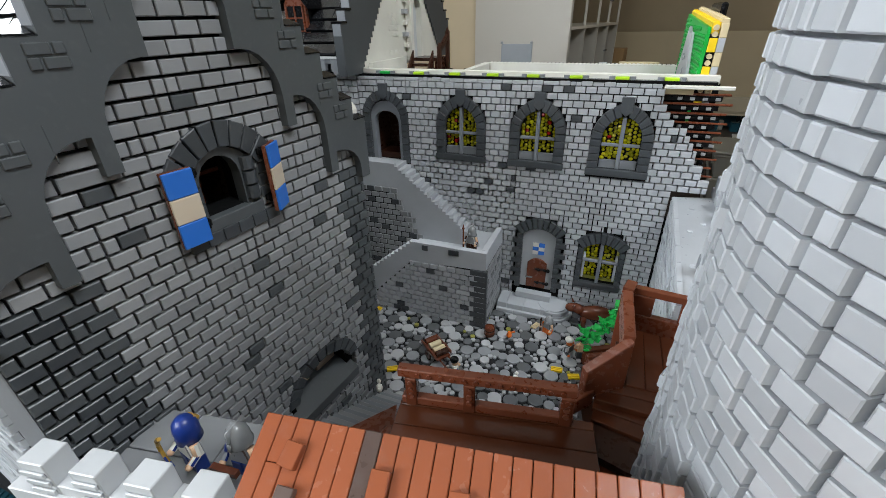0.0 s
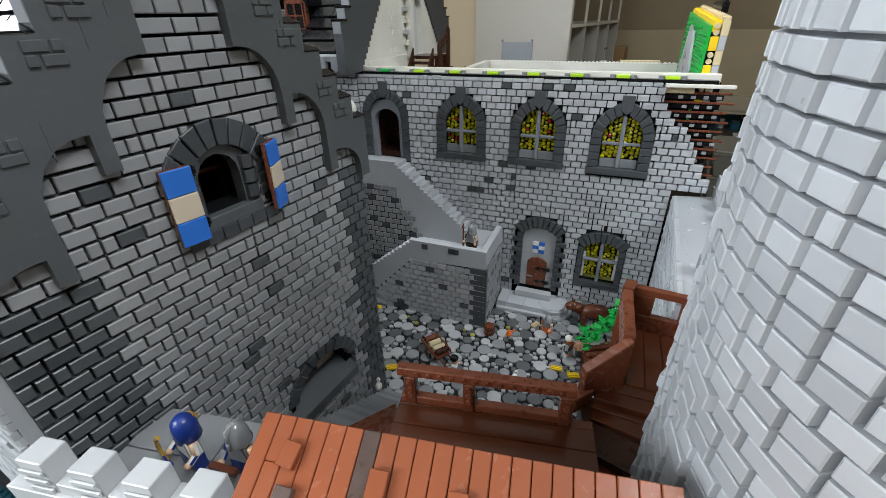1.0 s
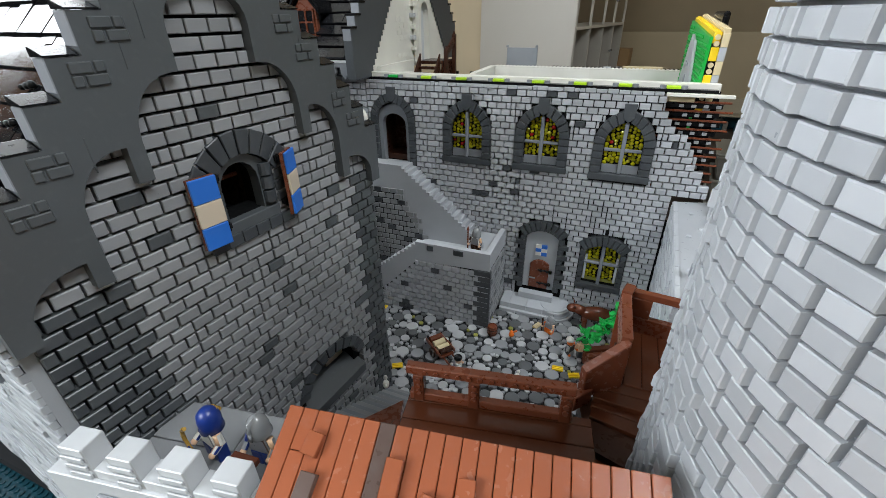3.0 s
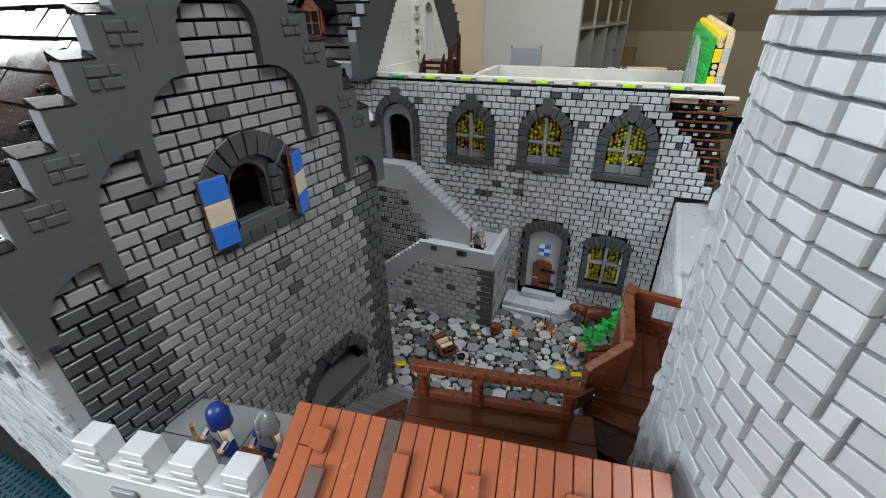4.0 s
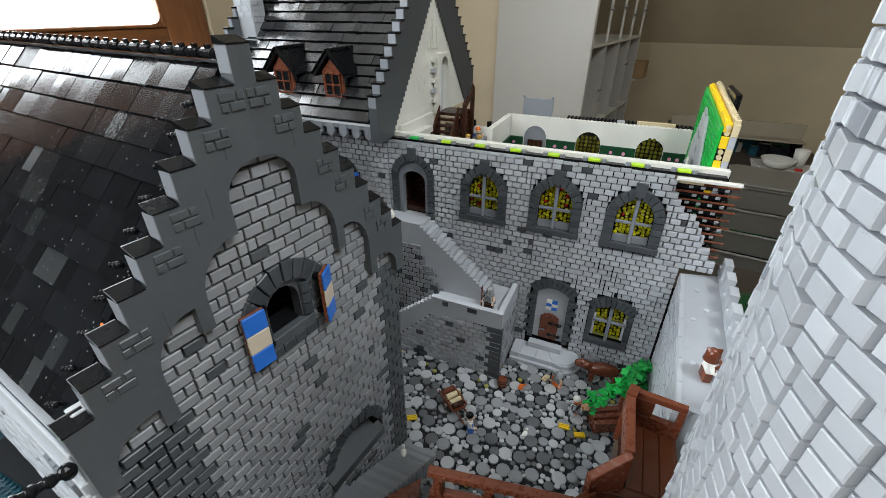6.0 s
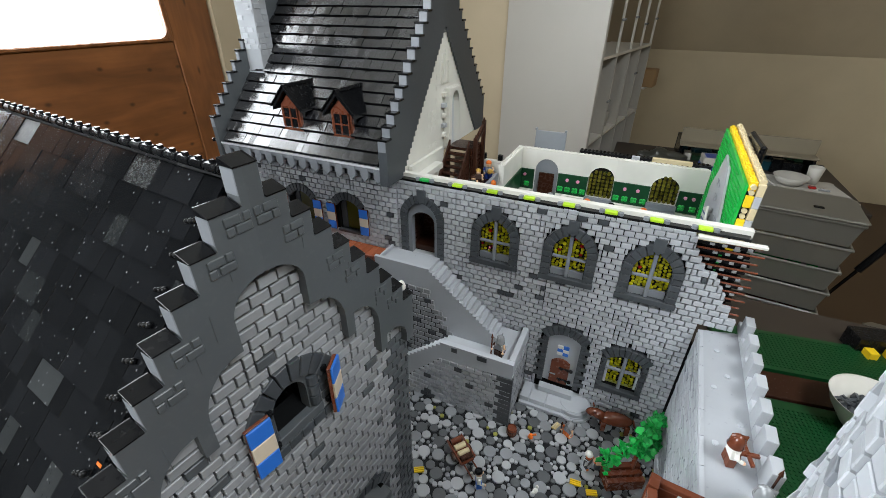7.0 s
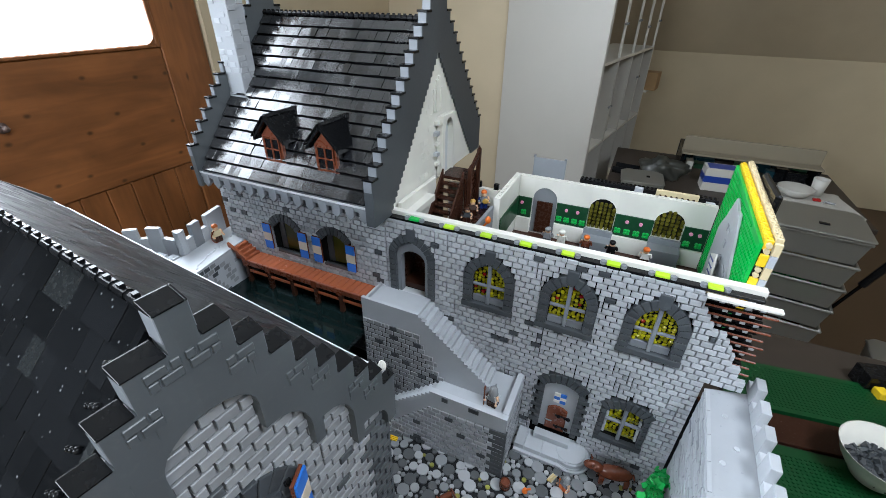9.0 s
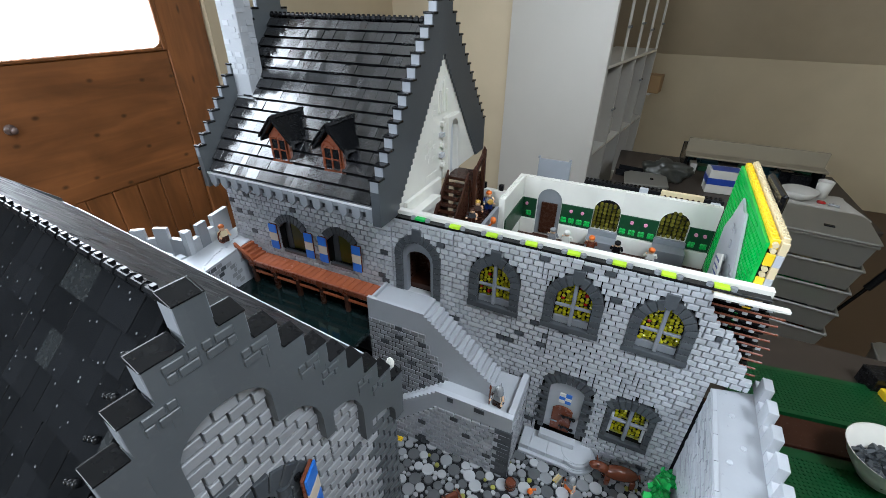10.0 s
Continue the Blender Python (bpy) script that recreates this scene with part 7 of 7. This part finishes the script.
# ---- toy figures: one plain mesh each ----


def figure(name, m, legs, torso, head, hat, label, hat_kind="helmet", arms=None, extra=None, extra_mat=None, category="toy figure"):
    """A small toy figure about 40 mm tall, a single mesh without features."""
    bm = bmesh.new()
    mats = [legs, torso, head, hat, arms or torso, extra_mat or RED_BROWN]

    def paint(f0, i):
        bm.faces.ensure_lookup_table()
        for f in bm.faces[f0:]:
            f.material_index = i
    box(bm, -0.0077, -0.0003, -0.004, 0.004, 0, 0.0125, bevel=0.0006), box(bm, 0.0003, 0.0077, -0.004, 0.004, 0, 0.0125, bevel=0.0006)
    paint(0, 0)
    k = len(bm.faces)
    prism(bm, [(-0.0078, 0.0128), (0.0078, 0.0128), (0.0056, 0.0255), (-0.0056, 0.0255)], -0.004, 0.004, bevel=0.0006)
    paint(k, 1)
    k = len(bm.faces)
    for s in (-1, 1):
        tube(bm, (s * 0.0075, 0, 0.0245), (s * 0.0100, -0.001, 0.0175), 0.0025, seg=8)
        tube(bm, (s * 0.0100, -0.001, 0.0178), (s * 0.0098, -0.006, 0.0145), 0.0022, seg=8)
    paint(k, 4)
    k = len(bm.faces)
    lathe(bm, [(0.0030, 0.0255), (0.0049, 0.0265), (0.0051, 0.0330), (0.0040, 0.0350), (0.0022, 0.0352)], seg=14)
    for s in (-1, 1):
        ball(bm, (s * 0.0098, -0.0075, 0.0140), 0.0022, seg=8, rings=5)
    paint(k, 2)
    k = len(bm.faces)
    if hat_kind == "helmet":
        lathe(bm, [(0.0074, 0.0262), (0.0078, 0.0268), (0.0070, 0.0300), (0.0068, 0.0335), (0.0060, 0.0375), (0.0036, 0.0405), (0.0010, 0.0420)], (0, 0.001, 0), 20), box(bm, -0.0005, 0.0005, -0.0068, 0.0082, 0.0300, 0.0418), box(bm, -0.0009, 0.0009, -0.0075, -0.0060, 0.0270, 0.0330)
    elif hat_kind == "hood":
        lathe(bm, [(0.0062, 0.0235), (0.0076, 0.0240), (0.0072, 0.0290), (0.0074, 0.0330), (0.0066, 0.0375), (0.0042, 0.0405), (0.0012, 0.0418)], (0, 0.0022, 0), 20), tube(bm, (0, 0.006, 0.036), (0, 0.0105, 0.0335), 0.0042, 0.0012, seg=10)
    else:
        ball(bm, (0, 0.0009, 0.0338), 0.0060, 1, 1.05, 0.85, 12, 8)
    paint(k, 3)
    k = len(bm.faces)
    if extra:
        extra(bm)
        paint(k, 5)
    me = bpy.data.meshes.new(name)
    bmesh.ops.recalc_face_normals(bm, faces=bm.faces)
    for f in bm.faces:
        f.smooth = f.material_index in (2, 3)
    bm.to_mesh(me)
    bm.free()
    for mt in mats:
        me.materials.append(mt)
    ob = new(name, me)
    ob.matrix_basis = m
    return tagged(ob, label, category)


def spear(bm, x=0.0105, z1=0.05):
    tube(bm, (x, -0.007, 0.002), (x, -0.007, z1), 0.0012, seg=6)
    tube(bm, (x, -0.007, z1), (x, -0.007, z1 + 0.008), 0.0022, 0.0002, seg=6)


def bow(bm):
    for i in range(7):
        a0, a1 = radians(-70 + i * 20), radians(-50 + i * 20)
        tube(bm, (-0.012 - 0.012 * math.cos(a0) + 0.008, -0.010, 0.017 + 0.014 * math.sin(a0)), (-0.012 - 0.012 * math.cos(a1) + 0.008, -0.010, 0.017 + 0.014 * math.sin(a1)), 0.0013, seg=6)


SC = Matrix.Diagonal((1.06, 1.06, 1.06, 1))
CHAIN = plastic("chainmail_grey_plastic", (0.24, 0.25, 0.27), rough=0.3)
figure("archer_figure", pose(-0.168, 0.163, 0.2228, 0, 0, -10) @ SC, NAVY, CHAIN, FLESH, NAVY, "toy archer, dark blue hood, golden bow, on the wall walk", "hood", WHITE, bow, GOLD)
figure("knight_figure", pose(-0.132, 0.172, 0.2228, 0, 0, 5) @ SC, NAVY, GREY_BROWN, FLESH, SILVER, "toy soldier with silver helmet and brown crossbow on the wall walk", "helmet", CHAIN, lambda bm: box(bm, -0.014, 0.004, -0.013, -0.009, 0.012, 0.016), RED_BROWN)
figure("guard_figure", pose(-0.134, 0.655, 0.1367, 0, 0, -10) @ SC, DARK_BROWN, WHITE, FLESH, SILVER, "toy guard with silver helmet and spear on the stair landing", "helmet", CHAIN, lambda bm: spear(bm, -0.011, 0.038), RED_BROWN)
figure("rampart_archer_figure", pose(0.170, 0.500, 0.2402, 0, 0, 100) @ SC, RED_BROWN, WHITE, FLESH, RED_BROWN, "toy crossbowman in white with a brown helmet on the rampart", "helmet", WHITE, lambda bm: (box(bm, -0.013, 0.013, -0.016, -0.013, 0.014, 0.017), box(bm, -0.002, 0.002, -0.024, -0.006, 0.015, 0.018)), RED_BROWN)
figure("rampart_soldier_figure", pose(0.186, 0.446, 0.2402, 0, 0, 90) @ SC, DARK_GREY, CHAIN, FLESH, SILVER, "toy soldier with silver helmet on the rampart", "helmet", CHAIN, lambda bm: spear(bm), DARK_BROWN)
figure("gallery_archer_figure", pose(-0.765, 0.700, 0.2692, 0, 0, 80) @ SC, DARK_BROWN, TAN, FLESH, HAIR_ORANGE, "toy archer with orange-brown hair on the far rampart", "hair", TAN, bow, RED_BROWN)
figure("kneeling_knight_figure", pose(0.006, 0.652, 0.0008, 0, 0, -30) @ Matrix.Diagonal((1, 1, 0.82, 1)), ORANGE, DARK_GREY, FLESH, SILVER, "toy knight with silver helmet beside the door steps", "helmet", CHAIN, lambda bm: spear(bm, -0.0105, 0.03), DARK_BROWN)
figure("white_haired_figure", pose(0.046, 0.602, 0.0008, 0, 0, 60) @ SC, PALE_GREY, PALE_GREY, ORANGE, WHITE, "toy figure with white hair and pale robe in the courtyard", "hair", DARK_GREY)
figure("dark_haired_figure", pose(0.066, 0.610, 0.0008, 0, 0, 200) @ SC, DARK_GREY, FLESH, FLESH, BLACK, "toy figure with black hair beside the plant", "hair", FLESH)
figure("porter_figure", pose(-0.108, 0.500, 0.0008, 0, 0, 120) @ SC, BLUE, WHITE, FLESH, BLACK, "toy figure in white and blue pushing the cart", "hair", WHITE)
single("minstrel_stage", boxes((-0.2995, -0.245, 0.80, 0.984, HF + 0.0004, 0.335), bevel=0.0006), DARK_BROWN, "dark brown stage box for the minstrels", "stage")
figure("minstrel_figure", pose(-0.276, 0.968, 0.3353, 0, 0, 30) @ Matrix.Scale(1.06, 4), NAVY, DARK_GREY, FLESH, ORANGE, "toy minstrel with orange hair and a golden lute", "hair", CHAIN, lambda bm: ball(bm, (0.002, -0.008, 0.018), 0.006, 1, 0.5, 1), GOLD)
figure("minstrel_figure", pose(-0.286, 0.930, 0.3353, 0, 0, 20) @ Matrix.Diagonal((1, 1, 0.85, 1)), DARK_BROWN, GREY_BROWN, FLESH, GOLD, "toy minstrel with a tan hat playing on the stage", "hair", GREY_BROWN)
figure("minstrel_figure", pose(-0.284, 0.895, 0.3353, 0, 0, 10) @ Matrix.Diagonal((1, 1, 0.8, 1)), DARK_BROWN, BLACK, FLESH, DARK_BROWN, "toy drummer with dark brown hair on the stage", "hair", DARK_GREY)
bench = thing("hall_bench", "long dark brown bench in the great hall", "bench")
part("seat", boxes((-0.160, 0.085, 0.922, 0.948, 0.3000, 0.3040), bevel=0.0006), DARK_BROWN, bench)
for x in (-0.15, -0.04, 0.07):
    part("leg", boxes((x, x + 0.008, 0.926, 0.944, HF + 0.0003, 0.2998), bevel=0.0005), DARK_BROWN, bench)
for x, y, a, b, c2, lab in ((-0.130, 0.935, DARK_GREY, CHAIN, SILVER, "toy soldier with grey helmet seated in the hall"), (-0.103, 0.935, WHITE, WHITE, WHITE, "toy figure in a white hood in the hall"), (-0.057, 0.935, DARK_BROWN, RED_BROWN, ORANGE, "toy figure with orange hair at the hall table"), (-0.011, 0.935, BLACK, BLACK, BLACK, "toy figure in black at the hall table"), (0.047, 0.935, DARK_BROWN, WHITE, ORANGE, "toy figure with orange hair and white shirt at the hall table")):
    figure("seated_figure", pose(x, y, 0.3042, 0, 0, 180) @ Matrix.Diagonal((1, 1, 0.92, 1)), a, b, FLESH, c2, lab, "hair")

# ---- courtyard clutter ----
t = thing("barrel", "brown wooden barrel in the courtyard", "barrel", pose(-0.086, 0.612, 0.0008))
m = bmesh.new()
lathe(m, [(0.0078, 0), (0.0088, 0.004), (0.0092, 0.009), (0.0088, 0.014), (0.0078, 0.0185), (0.0070, 0.0186), (0.0068, 0.0172)], seg=18)
part("barrel_body", m, RED_BROWN, t)
for z in (0.005, 0.013):
    m = bmesh.new()
    lathe(m, [(0.0091, z - 0.001), (0.0095, z - 0.001), (0.0095, z + 0.001), (0.0091, z + 0.001)], seg=18)
    part("hoop", m, DARK_BROWN, t)
m = bmesh.new()
lathe(m, [(0.003, 0), (0.005, 0.004), (0.0035, 0.009), (0.002, 0.012)], (-0.053, 0.618, 0.0008), 12)
tube(m, (-0.052, 0.618, 0.010), (-0.044, 0.621, 0.013), 0.0018, seg=6)
single("orange_jug", m, ORANGE, "small orange jug standing on the cobbles", "jug")
cart = thing("hand_cart", "brown hand cart loaded with tan planks and chests", "cart", pose(-0.152, 0.535, 0.0008, 0, 0, -38))
part("bed", boxes((-0.026, 0.022, -0.012, 0.012, 0.010, 0.0135), bevel=0.0005), RED_BROWN, cart)
for s in (-1, 1):
    part("side", boxes((-0.026, 0.022, s * 0.0135 - 0.0012, s * 0.0135 + 0.0012, 0.0138, 0.020), bevel=0.0005), RED_BROWN, cart)
    m = bmesh.new()
    tube(m, (0, s * 0.0152, 0.0088), (0, s * 0.0178, 0.0088), 0.0085, seg=16)
    part("wheel", m, DARK_BROWN, cart)
    part("handle", boxes((0.0225, 0.050, s * 0.008 - 0.0011, s * 0.008 + 0.0011, 0.0105, 0.0128), bevel=0.0004), RED_BROWN, cart)
for i, (x, mat) in enumerate(((-0.019, RED_BROWN), (-0.006, TAN), (0.007, TAN), (0.016, DARK_BROWN))):
    m = bmesh.new()
    tube(m, (x, -0.010, 0.019), (x, 0.010, 0.019), 0.0048, seg=12)
    part("sack" if i % 2 else "log", m, mat, cart)
for k, (x, y, a) in enumerate(((0.034, 0.568, 5), (0.060, 0.562, 20), (-0.016, 0.662, 65), (-0.206, 0.482, 30), (-0.232, 0.482, -60), (-0.305, 0.612, 5))):
    g = thing("grille_tile", "small yellow slotted tile lying on the cobbles", "tile", pose(x, y, 0.0009, 0, 0, a), "slotted tiles")
    for j in range(3):
        part("slat", boxes((-0.0085, 0.0085, -0.0045 + j * 0.0033, -0.0022 + j * 0.0033, 0, 0.003), bevel=0.0003), YELLOW if k != 2 else TAN, g)
    part("base", boxes((-0.0085, 0.0085, -0.0045, 0.0044, -0.0004, 0.0009)), YELLOW, g)


def bird(x, y, z, a):
    m = bmesh.new()
    ball(m, (0, 0, 0.005), 0.0045, 1.35, 0.9, 0.9, 10, 7)
    ball(m, (0.005, 0, 0.0105), 0.0026, 1, 1, 1.2, 8, 6)
    prism(m, [(-0.010, 0.011), (-0.004, 0.0085), (-0.004, 0.004)], -0.0015, 0.0015)
    box(m, -0.002, 0.002, -0.002, 0.002, 0, 0.002)
    single("toy_chicken", m, WHITE, "small white toy chicken, a plain shape", "toy animal", pose(x, y, z, 0, 0, a), True, "toy chickens")


bird(-0.022, 0.525, 0.0008, 70)
bird(-0.118, 0.505, 0.0008, 160)
bird(-0.150, 0.358, 0.1005, 120)
m = bmesh.new()
ball(m, (0, 0, 0.020), 0.0125, 1.9, 0.75, 0.85, 16, 10)
ball(m, (-0.030, 0, 0.026), 0.0065, 1.5, 0.9, 1.0, 12, 8)
tube(m, (-0.018, 0, 0.022), (-0.028, 0, 0.027), 0.0075, 0.006, seg=10)
for x in (-0.014, 0.017):
    for s in (-1, 1):
        box(m, x - 0.003, x + 0.003, s * 0.0055 - 0.0025, s * 0.0055 + 0.0025, 0, 0.016, bevel=0.0006)
for s in (-1, 1):
    tube(m, (-0.029, s * 0.005, 0.031), (-0.031, s * 0.0085, 0.036), 0.0014, 0.0004, seg=6)
tube(m, (0.023, 0, 0.024), (0.028, 0, 0.010), 0.0014, seg=6)
single("toy_cow", m, RED_BROWN, "reddish brown toy cow below the lower window, a plain shape", "toy animal", pose(0.078, 0.700, 0.0008, 0, 0, 10) @ Matrix.Scale(1.30, 4), True)
single("grey_trough", boxes((-0.012, 0.012, -0.007, 0.007, 0, 0.003), (-0.012, -0.009, -0.007, 0.007, 0.003, 0.012), (0.009, 0.012, -0.007, 0.007, 0.003, 0.012), (-0.009, 0.009, -0.007, -0.0045, 0.003, 0.012), (-0.009, 0.009, 0.0045, 0.007, 0.003, 0.012), bevel=0.0005), LIGHT_GREY, "small grey trough near the cow", "trough", pose(0.140, 0.716, 0.0008, 0, 0, 10))
ladder = thing("brown_ramp", "reddish brown planks stacked below the plant", "planks", pose(0.100, 0.602, 0.0008, 0, 0, 28))
for i in range(3):
    part("plank", boxes((-0.03, 0.03, -0.015 + i * 0.010, -0.006 + i * 0.010, 0.0, 0.022 + 0.004 * i), bevel=0.0006), RED_BROWN, ladder)
# leafy plant of toy leaves
pl = thing("toy_bush", "bright green toy bush with many flat leaves by the rampart", "bush")
m = bmesh.new()
tube(m, (0.112, 0.616, 0.0), (0.112, 0.616, 0.090), 0.004, 0.003, seg=8)
tube(m, (0.112, 0.616, 0.084), (0.072, 0.586, 0.064), 0.003, 0.002, seg=8)
tube(m, (0.112, 0.616, 0.080), (0.142, 0.700, 0.056), 0.003, 0.002, seg=8)
tube(m, (0.145, 0.717, 0.0), (0.144, 0.716, 0.050), 0.003, 0.002, seg=8)
part("stem", m, RED_BROWN, pl)
rr = random.Random(12)
LEAF = plastic("leaf_green_plastic", (0.01, 0.36, 0.06), rough=0.25, vary=0.25)
leaf_bm = bmesh.new()
pts = [(0.0, 0.0)]
for i in range(9):
    a = 2 * math.pi * i / 9
    q = 0.0062 if i % 2 == 0 else 0.0042
    pts.append((q * math.cos(a), q * math.sin(a)))
prism(leaf_bm, pts[1:], 0.0, 0.0014, "xy")
leaf_me = finish(leaf_bm, "leaf", LEAF)
spine = [(0.070, 0.584, 0.066), (0.078, 0.590, 0.074), (0.088, 0.598, 0.083), (0.098, 0.603, 0.090), (0.106, 0.608, 0.097), (0.113, 0.616, 0.098), (0.119, 0.632, 0.090), (0.126, 0.652, 0.082), (0.133, 0.672, 0.074), (0.140, 0.692, 0.068), (0.144, 0.705, 0.058), (0.118, 0.602, 0.080), (0.122, 0.618, 0.068), (0.130, 0.645, 0.060), (0.136, 0.670, 0.050)]
for i in range(210):
    c = Vector(rr.choice(spine)) + Vector((rr.gauss(0, 0.006), rr.gauss(0, 0.006), rr.gauss(0, 0.006)))
    c.z = max(c.z, 0.008)
    ob = new("leaf", leaf_me)
    ob.parent = pl
    ob.matrix_basis = Matrix.Translation(c) @ Euler((rr.gauss(0.5, 0.4), rr.gauss(0, 0.4), rr.uniform(0, 6))).to_matrix().to_4x4() @ Matrix.Scale(rr.uniform(0.8, 1.2), 4)
# shield on the partition and torch
m = bmesh.new()
tube(m, (-0.2330, 0.84, 0.36), (-0.224, 0.84, 0.372), 0.002, seg=8)
ball(m, (-0.223, 0.84, 0.377), 0.0055, 1, 1, 1.3, 10, 7)
single("wall_torch", m, ORANGE, "orange toy torch fixed on the grey partition", "torch", smooth=True)
# black rod on the outer wall
m = bmesh.new()
tube(m, (0, 0, 0), (-0.004, -0.040, 0.004), 0.0026, 0.0032, seg=10)
ball(m, (0, 0, 0), 0.0048, 1, 1, 1.2, 10, 7)
for k in range(4):
    ball(m, (-0.0008 * (k + 1), -0.008 * (k + 1), 0.0008 * (k + 1)), 0.0042, seg=8, rings=6)
single("black_rod", m, BLACK, "knotted black rod sticking out of the outer wall", "rod", GM @ Matrix.Translation((0.008, -0.177, 0.372)))
m = bmesh.new()
tube(m, (0, 0, 0), (-0.024, 0, 0.004), 0.0018, seg=8)
ball(m, (-0.024, 0, 0.004), 0.004, seg=8, rings=6)
single("eave_hook", m, BLACK, "small black hook at the house eave", "hook", pose(HX0 - 0.002, 0.70, 0.425))
m = bmesh.new()
lathe(m, [(0.004, 0), (0.0045, 0.006), (0.003, 0.010), (0.0005, 0.013)], seg=12)
single("white_cone", m, WHITE, "small white cone at the roof corner", "cone", GM @ Matrix.Translation((-0.004, 0.1565, 0.3955)))
